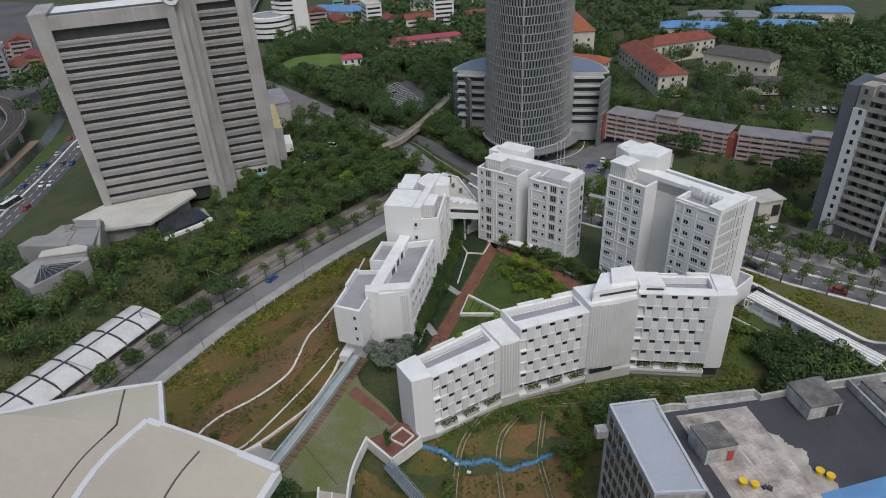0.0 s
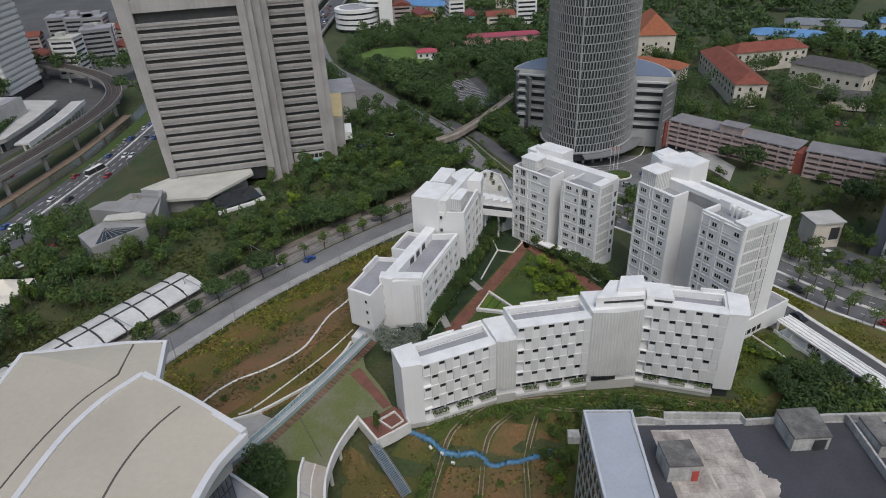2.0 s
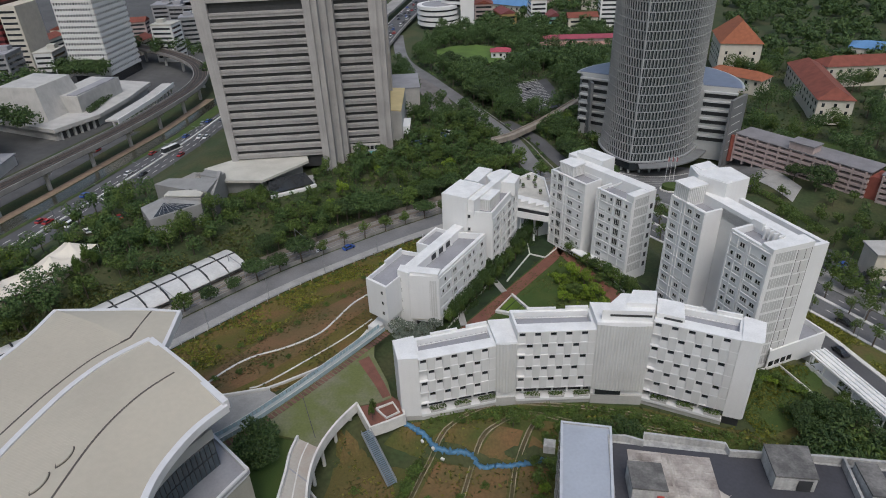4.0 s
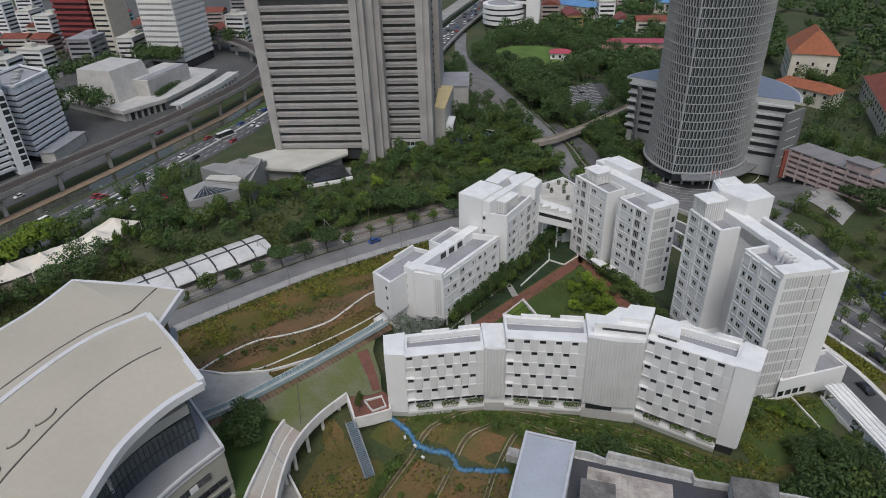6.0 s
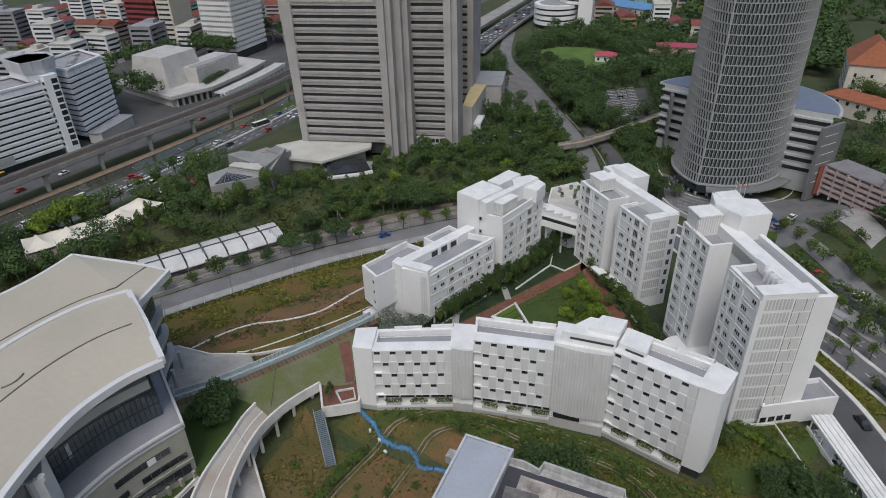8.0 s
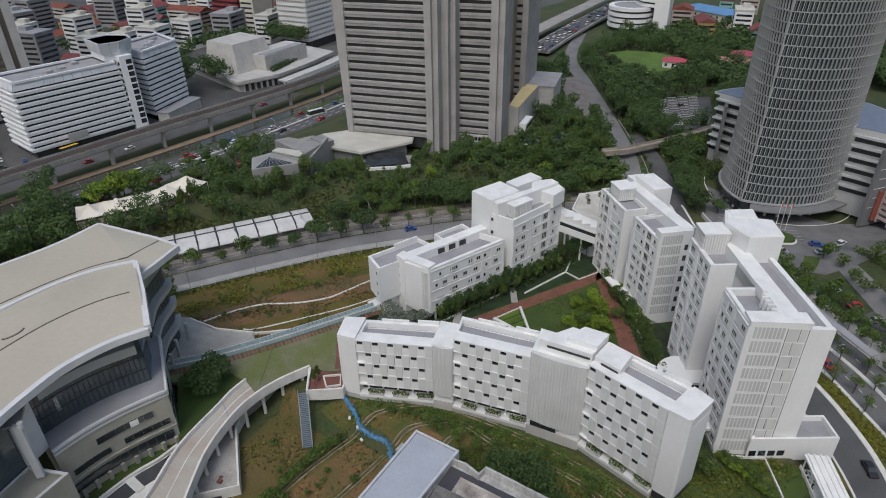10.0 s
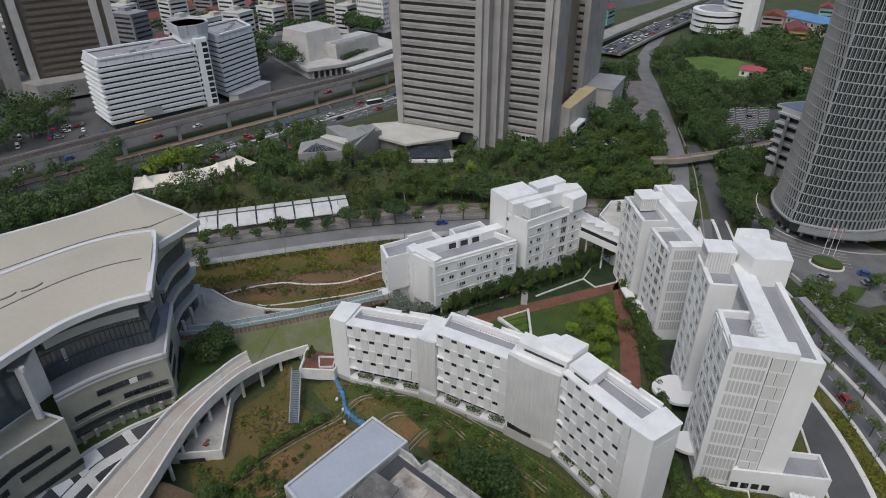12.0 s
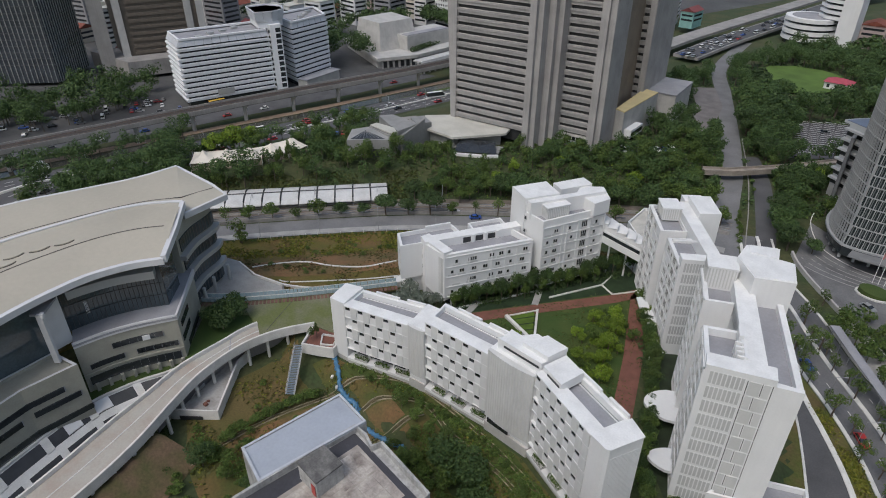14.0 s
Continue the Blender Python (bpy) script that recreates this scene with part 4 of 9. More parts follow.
def block_b():
    th = thing("residential_block", -10, 150, 0, "white stepped residential block with a low wing and a tower", "building", "white residential blocks")
    A = Vector((0.252, 0.968))
    P = Vector((0.968, -0.252))

    def pt(o, a, p):
        v = Vector(o) + A * a + P * p
        return (v.x, v.y)

    # outer strip, standing clear of the ground
    ol, oc = (-28.2, 122.5), (-21.7, 119.7)
    s1 = [ol, oc, pt(oc, 18.5, 0.4), pt(ol, 16.0, 0)]
    well_body(th, "wall", s1, 5.4, 16.0, [0.7, 0.4, 0.5, 0.5], 1.1)
    part("parapet", Face(pt(ol, 15.5, 0), pt(ol, 8, 0)).box(MB(), 0, 7.4, -0.5, 0.04, 15.8, 16.8), ROOFW, th)
    part("underside_room", MB().prism([pt(ol, 2, 1), pt(oc, 2, -1), pt(oc, 16, 0), pt(ol, 14, 1)], -3.5, 5.4), WHITE, th)
    solid(th, "entry_room", [pt(ol, -1.5, 0.2), pt(ol, -1.5, 3.2), pt(ol, 5, 3.2), pt(ol, 5, 0.2)], -4.5, 2.0)
    s2 = [pt(ol, 20.0, 2.2), pt(ol, 20.0, 8.0), pt(ol, 30.0, 8.0), pt(ol, 30.0, 2.2)]
    well_body(th, "wall", s2, -3, 16.8, 0.5, 1.0)
    part("wall", MB().prism([pt(ol, 16, 3), pt(ol, 16, 8), pt(ol, 20, 8), pt(ol, 20, 3)], -3, 13.0), WHITE, th)
    # central corridor with its flat white roof
    el, er, lr = (-21.0, 125.6), (-10.1, 126.1), (-3.8, 150.6)
    c0 = [pt(el, 0.2, 0.6), pt(el, 0.2, 3.6), pt(el, 28.0, 3.6), pt(el, 28.0, 0.6)]
    solid(th, "corridor_wall", c0, 0, 17.6)
    # inner wing round a roof terrace
    inner = [pt(el, 0.1, 3.0), er, lr, pt(el, 25.5, 3.0)]
    well_body(th, "wall", inner, 3.4, 16.9, [2.9, 0.9, 0.5, 0.3], 1.7)
    f = Face(el, er)
    part("end_wall", f.box(MB(), 0.3, f.L + 0.05, -2.6, 0.08, 2.5, 17.6), WHITE, th)
    part("end_roof", f.box(MB(), 0.3, f.L + 0.05, -2.7, 0.1, 17.5, 17.65), ROOFW, th)
    ribbed(th, f, 3.6, f.L - 0.4, 3.2, 17.0, 1, 12, PLEAT)
    for k in range(4):
        set_window(W2, th, f.at(1.7, 0.16, 5.0 + STOREY * k))
    g = Face(er, lr)
    framed_face(th, g, 3.6, 4, [(2.2, W1, 1.2), (4.9, W2, 2.4), (8.4, W2, 0.0), (11.6, W2, 1.8), (15.2, W2, 0.9), (19.0, W1, -0.6), (22.4, W2, 0.8)], [(0.3, 0.5), (7.0, 0.3), (13.4, 0.3), (17.4, 0.3), (20.8, 0.3), (25.0, 0.5)])
    # set-back storey coloured near-black for the shade under the wing
    part("ground_storey", MB().prism([pt(el, 2, 4), pt(er, 2, -2), pt(lr, 0, -2), pt(el, 25, 4)], 0, 3.4), DARK, th, "recessed ground storey with its shade painted dark")
    for k in range(6):
        part("column", g.box(MB(), 2 + k * 4.2, 2.4 + k * 4.2, -0.9, -0.5, -0.5, 3.5), WHITE, th)
    # openings of the corridor towards the terrace
    h = Face(pt(el, 3.0, 3.6), pt(el, 25.0, 3.6))
    for k in range(3):
        part("terrace_opening", h.box(MB(), 8.0 + 3.6 * k, 10.2 + 3.6 * k, 0.0, 0.06, 15.4, 17.0), DARK, th)
        part("terrace_pier", h.box(MB(), 10.4 + 3.6 * k, 11.2 + 3.6 * k, 0.0, 0.35, 15.2, 17.55), WHITE, th)
    for k in range(3):
        set_window(W1, th, Face(ol, oc).at(5.6, 0.05, 7.0 + STOREY * k))
    # the tower
    hl, hc, hr, hb = (-17.2, 153.6), (-2.4, 152.5), (0.8, 172.8), (-14.5, 176.5)
    solid(th, "stair_core", [hl, pt(hl, 0.2, 8.0), pt(hl, 10.5, 8.0), pt(hl, 10.5, 0)], -2, 26.5)
    body = [pt(hl, 0.4, 7.5), hc, hr, (-4.8, 176.6), hb, pt(hl, 4, 1.5)]
    well_body(th, "wall", body, 1.5, 22.4, 0.6, 0.9)
    solid(th, "corridor_roof", [pt(hl, 1, 8.0), pt(hl, 1, 10.0), pt(hl, 24, 10.0), pt(hl, 24, 8.0)], 21, 25.9)
    solid(th, "roof_room", [(-6.5, 168.0), (1.0, 167.5), (1.3, 173.2), (-5.2, 177.2), (-9, 172)], 21, 25.0)
    louvre_room(th, [(-8.6, 155.8), (-3.7, 155.0), (-2.3, 161.6), (-7.2, 162.4)], 21.5, 25.2)
    solid(th, "roof_room", [(-14.0, 166.0), (-9.5, 165.0), (-7.5, 175.0), (-12.0, 176.0)], 21, 25.6)
    f = Face((-2.3, 152.4), (0.9, 172.9))
    framed_face(th, f, 1.6, 6, [(1.8, W1, 0), (4.4, W2, 0), (9.6, W1, -0.8), (13.6, TALL, 0), (17.2, W1, 0.4)], [(0.3, 0.5), (6.6, 0.4), (8.0, 0.3), (11.6, 0.3), (15.6, 0.3), (20.2, 0.6)])
    e = Face(pt(hl, 0, 7.7), hc)
    for z in (20.5, 16.5):
        set_window(W1, th, e.at(1.0, 0.1, z))
    part("roof_frame", f.box(MB(), 18.0, 20.3, -3.0, 0.1, 22, 24.9), WHITE, th)
    return th


block_b()


def block_c():
    th = thing("residential_block", 24, 176, 0, "white eight-storey residential block with two bays", "building", "white residential blocks")
    U, N = Vector((0.79, -0.613)), Vector((-0.613, -0.79))

    def pt(o, a, d):
        v = Vector(o) + U * a + N * d
        return (v.x, v.y)

    l, bc, s2, ef = (10.0, 178.9), (21.2, 169.95), (24.4, 168.6), (34.5, 160.5)
    er, bk = (40.2, 166.8), (15.5, 189.5)
    well_body(th, "wall", [pt(l, 1, -6.2), pt(ef, -0.5, -6.2), er, pt(er, -31, -2.0)], -1, 26.0, [0.4, 0.4, 0.9, 0.5], 1.0)
    solid(th, "corridor_roof", [pt(l, 2, -6.0), pt(ef, -0.2, -6.0), pt(ef, -0.2, -9.2), pt(l, 2, -9.2)], 24, 27.6)
    for p, q, side in ((l, bc, 0), (s2, ef, 1)):
        f = Face(p, q)
        poly = [f.w(0, -0.05), f.w(f.L, -0.05), f.w(f.L, -6.4), f.w(0, -6.4)]
        well_body(th, "wall", poly, 1.2, 25.5, [0.7, 0.5, 0.3, 0.5], 1.1)
        if not side:
            cols = [(1.6, W1, 0), (4.0, TALL, 0), (8.6, W3, 0), (12.0, W1, 0.4)]
            ribs = [(0.25, 0.5), (2.7, 0.3), (5.6, 0.4), (6.8, 0.3), (f.L - 0.3, 0.5)]
        else:
            cols = [(2.6, W3, 0), (5.2, W1, 0.3), (8.2, TALL, 0), (11.0, W1, 0)]
            ribs = [(0.25, 0.5), (1.0, 0.25), (6.4, 0.4), (9.8, 0.3), (f.L - 0.3, 0.5)]
        framed_face(th, f, 0.6, 8, cols, ribs)
        part("canopy", f.box(MB(), 0.3 if side else f.L - 2, f.L - 6 if side else f.L + 2.6, -0.4, 2.2, 3.3, 3.7), WHITE, th)
    louvre_room(th, [pt(l, 2.0, -1.5), pt(l, 7.5, -1.5), pt(l, 7.5, -6.0), pt(l, 2.0, -6.0)], 24.8, 28.4)
    solid(th, "lift_room", [pt(l, 1.5, -9.0), pt(l, 11.5, -9.2), pt(l, 11.5, -14.6), pt(l, 1.5, -14.6)], 0, 29.2)
    solid(th, "lift_room", [pt(l, -1.0, -8.0), pt(l, 2.5, -8.0), pt(l, 2.5, -13), pt(l, -1.0, -13)], 0, 28.2)
    part("terrace_frame", Face(s2, ef).box(MB(), 3.5, 3.8, -6.2, -0.4, 26.6, 27.0), WHITE, th)
    part("terrace_frame", Face(s2, ef).box(MB(), 3.5, 9.0, -6.4, -6.0, 25.2, 27.2), WHITE, th)
    e = Face(ef, er)
    part("end_wall", e.box(MB(), 0.0, e.L, -2.5, 0.12, -1, 27.4), WHITE, th)
    part("end_roof", e.box(MB(), 0.0, e.L, -2.6, 0.14, 27.35, 27.5), ROOFW, th)
    ribbed(th, e, 0.7, 5.9, 3.0, 26.8, 8, 8, SCREENG, d=0.05)
    for k in range(7):
        part("end_slot", e.box(MB(), 6.8, 7.7, 0.1, 0.16, 3.5 + STOREY * k, 5.0 + STOREY * k), DARK, th)
    return th


block_c()


def block_d():
    th = thing("residential_block", 60, 143, -3, "tallest white residential block with two bays and a blank end", "building", "white residential blocks")
    l, bf, br = (43.4, 153.9), (50.9, 144.9), (55.3, 148.0)
    ll, lf, fr, er = (55.9, 137.5), (63.2, 128.4), (71.6, 133.5), (75.5, 136.9)
    U = (Vector(lf) - Vector(ll)).normalized()
    N = Vector((-U.y, U.x))

    def pt(o, a, d):
        v = Vector(o) + U * a + N * d
        return (v.x, v.y)

    # main slab with the sunken roof towards the road
    well_body(th, "wall", [pt(ll, -9.5, 6.2), pt(lf, -0.3, 6.2), er, pt(er, -31.5, 0.0), pt(ll, -20.5, 6.2)], -5, 32.2, [0.3, 0.9, 1.1, 0.8, 0.3], 1.2)
    solid(th, "corridor_roof", [pt(ll, -19.5, 6.0), pt(lf, -0.2, 6.0), pt(lf, -0.2, 9.6), pt(ll, -19.5, 9.6)], 30, 33.6)
    part("roof_gutter", MB().prism([pt(ll, -19.5, 9.65), pt(lf, -0.2, 9.65), pt(lf, -0.2, 10.0), pt(ll, -19.5, 10.0)], 31, 32.6), ROOFG, th)
    f1, f2 = Face(l, bf), Face(ll, lf)
    well_body(th, "wall", [f1.w(0, -0.05), f1.w(f1.L, -0.05), f1.w(f1.L, -6.5), f1.w(0, -6.5)], -1, 32.4, [0.7, 0.6, 0.3, 0.6], 1.4)
    well_body(th, "wall", [f2.w(0, -0.05), f2.w(f2.L, -0.05), f2.w(f2.L, -6.5), f2.w(0, -6.5)], -1, 32.9, [0.8, 0.5, 0.3, 0.7], 1.5)
    framed_face(th, f1, 1.2, 10, [(2.0, W3, 0), (6.6, W2, 0.2), (9.6, W2, 0.0)], [(0.25, 0.4), (4.0, 0.3), (5.0, 0.3), (8.2, 0.25), (f1.L - 0.3, 0.5)])
    framed_face(th, f2, 1.2, 10, [(1.5, W1, 0.0), (3.6, W2, 0.3), (7.4, W3, 0), (9.9, W2, 0.0)], [(0.25, 0.4), (2.5, 0.25), (5.4, 0.5), (6.0, 0.25), (f2.L - 0.3, 0.6)])
    # end wall: screens, patterned strip and blank wall
    e = Face(lf, er)
    part("end_wall", e.box(MB(), 0.0, e.L * 0.72, -3.2, 0.12, -5, 33.5), WHITE, th)
    part("end_roof", e.box(MB(), 0.0, e.L * 0.72, -3.2, 0.14, 33.45, 33.62), ROOFW, th)
    part("blank_wall", e.box(MB(), e.L * 0.70, e.L, -0.8, 0.06, -5, 32.3), WHITE, th)
    ribbed(th, e, 0.8, 6.3, 1.0, 32.8, 10, 8, SCREENG, d=0.05)
    pm = [lbox(-0.5, 0.5, -0.06, 0.05, 0, 2.8).mesh("pattern_panel", SCREEN), lbox(-0.9, 0.9, -0.08, 0.05, 0, 2.8).mesh("pattern_panel", PLEAT)]
    for k in range(10):
        z = 1.2 + 3.14 * k
        s = k % 2
        put("pattern_panel", pm[s], th, e.at(7.4 if not s else 7.8, 0.12, z))
        put("pattern_panel", pm[1 - s], th, e.at(9.2 if not s else 9.6, 0.12, z))
        # thin dark strips on the wall paint the shadow lines between panels
        part("shadow_gap", e.box(MB(), 6.62, 6.74, 0.1, 0.16, z - 0.2, z + 2.8), DARK, th)
        part("shadow_gap", e.box(MB(), 8.1 if not s else 8.85, 8.2 if not s else 8.95, 0.1, 0.16, z, z + 2.8), DARK, th)
        part("shadow_gap", e.box(MB(), 10.35, 10.45, 0.1, 0.16, z - 0.2, z + 2.8), DARK, th)
    # roof rooms
    louvre_room(th, [f1.w(0.3, -0.4), f1.w(5.2, -0.4), f1.w(5.2, -5.8), f1.w(0.3, -5.8)], 31.0, 36.2)
    part("lift_room", MB().prism([(49.0, 156.0), (55.3, 152.0), (60.8, 156.8), (56.8, 162.9), (54.1, 161.8), (52.0, 165.6), (47.2, 161.5)], -3, 37.3), WHITE, th)
    part("lift_room_roof", MB().prism([(49.4, 156.1), (55.2, 152.4), (60.4, 156.8), (56.7, 162.4), (53.9, 161.3), (51.8, 165.0), (47.7, 161.5)], 37.25, 37.42), ROOFW, th)
    part("roof_step", MB().prism([(49.6, 159.0), (53.9, 161.3), (51.8, 164.9), (47.8, 161.5)], 37.4, 37.62), ROOFW, th)
    part("pergola", f2.box(MB(), 4.2, 8.6, -6.6, -6.1, 31.4, 34.0), WHITE, th)
    for k in range(4):
        part("pergola_post", f2.box(MB(), 4.3 + 1.25 * k, 4.7 + 1.25 * k, -6.1, -4.9, 31.3, 33.9), WHITE, th)
    part("terrace_frame", f2.box(MB(), 0.2, 3.2, -6.4, -5.6, 32.5, 34.3), WHITE, th)
    part("recess_wall", MB().prism([pt(ll, -9.4, 6.0), pt(ll, 0.2, 6.0), pt(ll, 0.2, 6.3), pt(ll, -9.4, 6.3)], -1, 32.6), SCREEN, th)
    # canopies on the courtyard side
    for a, b, w in ((-14, -4.5, 5.5), (3.0, 9.0, 4.2)):
        line = [pt(ll, a + (b - a) * t, -w * math.sin(math.pi * t) ** 0.6 - 0.3) for t in np.linspace(0.02, 0.98, 14)]
        part("curved_canopy", MB().prism(line + [pt(ll, b, 1.5 if a > 0 else 6), pt(ll, a, 1.5 if a > 0 else 6)], 3.3, 4.0), WHITE, th)
    # low porch over the road
    p0 = Face((68.2, 130.6), (82.6, 142.3))
    well_body(th, "porch", [p0.w(0.5, 0.2), p0.w(18.2, 0.2), p0.w(18.2, -6.0), p0.w(6.0, -6.0)], -0.5, 5.6, 0.45, 1.2)
    for k in range(4):
        part("porch_window", p0.box(MB(), 1.0 + 1.9 * k, 2.4 + 1.9 * k, 0.18, 0.26, 0.9, 2.3), PANE, th)
    for a in (11.0, 17.0):
        part("porch_pier", p0.box(MB(), a, a + 0.9, -5.5, -0.2, -7, -0.4), WHITE, th)
    return th


block_d()


def link_bridge():
    """White link roofs and the planted terrace between the two blocks."""
    th = thing("link_bridge", 2, 176, 0, "white link between two residential blocks with a stepped sawtooth roof", "link building", "")
    f = Face((-0.4, 171.9), (10.4, 179.4))
    n = 5
    for k in range(n):
        a0, a1 = f.L * k / n, f.L * (k + 1) / n
        zt, zb = 17.2 - 1.12 * k, 13.2 - 1.1 * k
        poly = [f.w(a0, 0.0), f.w(a1, 0.0), f.w(a1, -3.4), f.w(a0 + 0.4, -5.6), f.w(a0, -5.2)]
        part("link_wall", MB().prism(poly, zb, zt), WHITE, th)
        c = Vector((sum(p[0] for p in poly) / 5, sum(p[1] for p in poly) / 5))
        part("link_roof", MB().prism([tuple(c + (Vector(p) - c) * 1.06) for p in poly], zt, zt + 0.2), ROOFW, th)
    for name, d0, d1, h0, h1, m in (("sill_band", -0.2, 0.35, -1.2, 0.9, WHITE), ("link_window", -0.2, 0.12, 0.9, 2.1, PANE), ("head_band", -0.2, 0.3, 2.1, 2.6, WHITE)):
        vs = [(*f.w(a, d), z + h) for h in (h0, h1) for a, d, z in ((0, d1, 13.2), (f.L, d1, 8.2), (f.L, d0, 8.2), (0, d0, 13.2))]
        part(name, MB().add(vs, BOX), m, th)
    for a in (3.5, 8.5):
        part("link_column", f.box(MB(), a, a + 0.5, -2.6, -2.1, -0.5, 13.2 - 0.5 * a), WHITE, th)
    dk = thing("roof_terrace", -1, 196, 3, "pale roof terrace with white parapet and planters", "terrace", "")
    poly = [(-6.7, 199.3), (-0.8, 208.0), (4.6, 204.0), (9.9, 185.2), (6.6, 182.9), (-3.4, 188.4)]
    part("terrace_wall", MB().prism(poly, -3, 10.2), WHITE, dk)
    mb = MB()
    roof_well(mb, poly, 11.2, 0.4, 0.85)
    mb.prism(poly, 10.1, 11.2, 2, cap=False)
    part("parapet", mb, [ROOFW, mat("buff_terrace_screed", (0.55, 0.53, 0.48), 0.85, 0.15, 0.3, 2.0, 0.1), WHITE], dk)


link_bridge()

# ---- the curved hall with its tan roofs ----
def hall():
    th = thing("curved_hall", -48, 50, 0, "curved hall with overlapping tan metal roofs and stone walls", "building")
    F1 = smooth_line([(-26.6, 63.1), (-28.3, 57.6), (-28.7, 52.3), (-28.2, 47.1), (-26.4, 41.8), (-24.2, 36.7), (-21.4, 31.6), (-16.5, 24), (-9, 14), (0, 3)], 48)
    B1 = smooth_line([(-49.4, 73.2), (-52.6, 66.5), (-53.9, 60), (-53.9, 53.6), (-53.0, 44.7), (-51.2, 33.8), (-46, 20), (-36, 2), (-28, -10)], 48)
    F2 = smooth_line([(-47.2, 72.4), (-51.2, 66.5), (-52.6, 60), (-52.6, 53.6), (-51.6, 44.7), (-49.8, 33.8), (-44.5, 20), (-34.5, 2), (-26, -10)], 48)
    B2 = smooth_line([(-77.8, 78.4), (-75.6, 66.8), (-75.9, 53.3), (-76.6, 40.7), (-75.5, 30), (-72, 14), (-64, -8), (-56, -20)], 48)

    def rise(line0, line1, z0, z1, crown, thick=0.9):
        """A gently arched roof sheet between two lines with a given thickness."""
        mb = MB()
        n, m = 48, 14
        L, R = along(line0, n), along(line1, n)
        for lay, flip in ((0.0, False), (-thick, True)):
            vs = []
            for i in range(n + 1):
                for j in range(m + 1):
                    t = j / m
                    vs.append((L[i][0] + (R[i][0] - L[i][0]) * t, L[i][1] + (R[i][1] - L[i][1]) * t, z0 + (z1 - z0) * t + crown * 4 * t * (1 - t) + lay))
            fs = [(i * (m + 1) + j, i * (m + 1) + j + 1, (i + 1) * (m + 1) + j + 1, (i + 1) * (m + 1) + j) for i in range(n) for j in range(m)]
            mb.add(vs, [f[::-1] if flip else f for f in fs] if (L[1][1] - L[0][1]) < 0 else [f if flip else f[::-1] for f in fs])
        return mb

    def at(line0, line1, t):
        return [(a[0] + (b[0] - a[0]) * t, a[1] + (b[1] - a[1]) * t) for a, b in zip(line0, line1)]

    # upper roof, towards the court
    part("roof", rise(F1, B1, 29.0, 30.4, 0.9), TANROOF, th, "tan ribbed metal roof", smooth=True)
    part("roof", rise(at(F2, B2, -0.0), B2, 28.2, 28.4, 0.9), TANROOF, th, "tan ribbed metal roof", smooth=True)
    tip, rim, m = MB(), along([(-47.2, 72.4), (-52.2, 84.6), (-60, 83.2), (-77.8, 78.4)], 14), 6
    for lay, flip in ((0.0, False), (-0.9, True)):
        vs = []
        for j in range(15):
            t = j / 14
            a, z = Vector(F2[0]).lerp(Vector(B2[0]), t), 28.2 + 0.2 * t + 3.6 * t * (1 - t)
            for k in range(m + 1):
                p = a.lerp(Vector(rim[j]), k / m)
                vs.append((p.x, p.y, z + (28.2 - z) * k / m + lay))
        fs = [(j * (m + 1) + k, j * (m + 1) + k + 1, (j + 1) * (m + 1) + k + 1, (j + 1) * (m + 1) + k) for j in range(14) for k in range(m)]
        tip.add(vs, [f if flip else f[::-1] for f in fs])
    part("roof_tip", tip, TANROOF, th, smooth=True)
    # ribs of the roofs: low standing seams
    for (l0, l1, z0, z1) in ((F1, B1, 29.0, 30.4), (F2, B2, 28.2, 28.4)):
        mb = MB()
        L, R = along(l0, 190), along(l1, 190)
        for i in range(1, 190):
            a, b = Vector(L[i]), Vector(R[i])
            s = (Vector(L[i]) - Vector(L[i - 1])).normalized() * 0.035
            pts = []
            for t in np.linspace(0.03, 0.97, 7):
                p = a.lerp(b, t)
                pts.append((p, z0 + (z1 - z0) * t + 0.9 * 4 * t * (1 - t)))
            vs = []
            for p, z in pts:
                vs += [(p.x - s.x, p.y - s.y, z), (p.x - s.x, p.y - s.y, z + 0.035), (p.x + s.x, p.y + s.y, z + 0.035), (p.x + s.x, p.y + s.y, z)]
            fs = []
            for k in range(6):
                o = 4 * k
                fs += [(o, o + 4, o + 5, o + 1), (o + 1, o + 5, o + 6, o + 2), (o + 2, o + 6, o + 7, o + 3)]
            mb.add(vs, fs)
        tagged(part("standing_seam", mb, TANROOF, th), kind="stuff")
    EDGEW = mat("pale_grey_fascia", (0.62, 0.62, 0.63), 0.5, 0.05)
    part("fascia", MB().curb(F1, 1.1, lambda x, y: 28.6, 0.75, 0.7), EDGEW, th)
    part("fascia", MB().curb(B1, 1.0, lambda x, y: 30.0, 0.75, 1.4), EDGEW, th)
    part("fascia", MB().curb([F1[0], ((F1[0][0] + B1[0][0]) / 2, (F1[0][1] + B1[0][1]) / 2 + 0.3), B1[0]], 1.1, lambda x, y: 28.8 + (29.4 - 28.6) * (-26.6 - x) / 22.8 + 0.2, 0.9, 0.9), EDGEW, th)
    part("fascia", MB().curb([(-47.2, 72.4), (-52.2, 84.6), (-60, 83.4), (-77.8, 78.4)], 0.8, lambda x, y: 27.7, 0.65, 0.9), EDGEW, th)
    part("fascia", MB().curb(B2, 0.8, lambda x, y: 27.9, 0.65, 0.8), EDGEW, th)
    SEAM = mat("dark_roof_gutter", (0.09, 0.08, 0.07), 0.7)
    part("roof_gutter", MB().curb(along(at(F1, B1, 0.5), 40)[1:], 0.3, lambda x, y: 30.55, 0.12, 0.1), SEAM, th)
    s = at(F2, B2, 0.26)
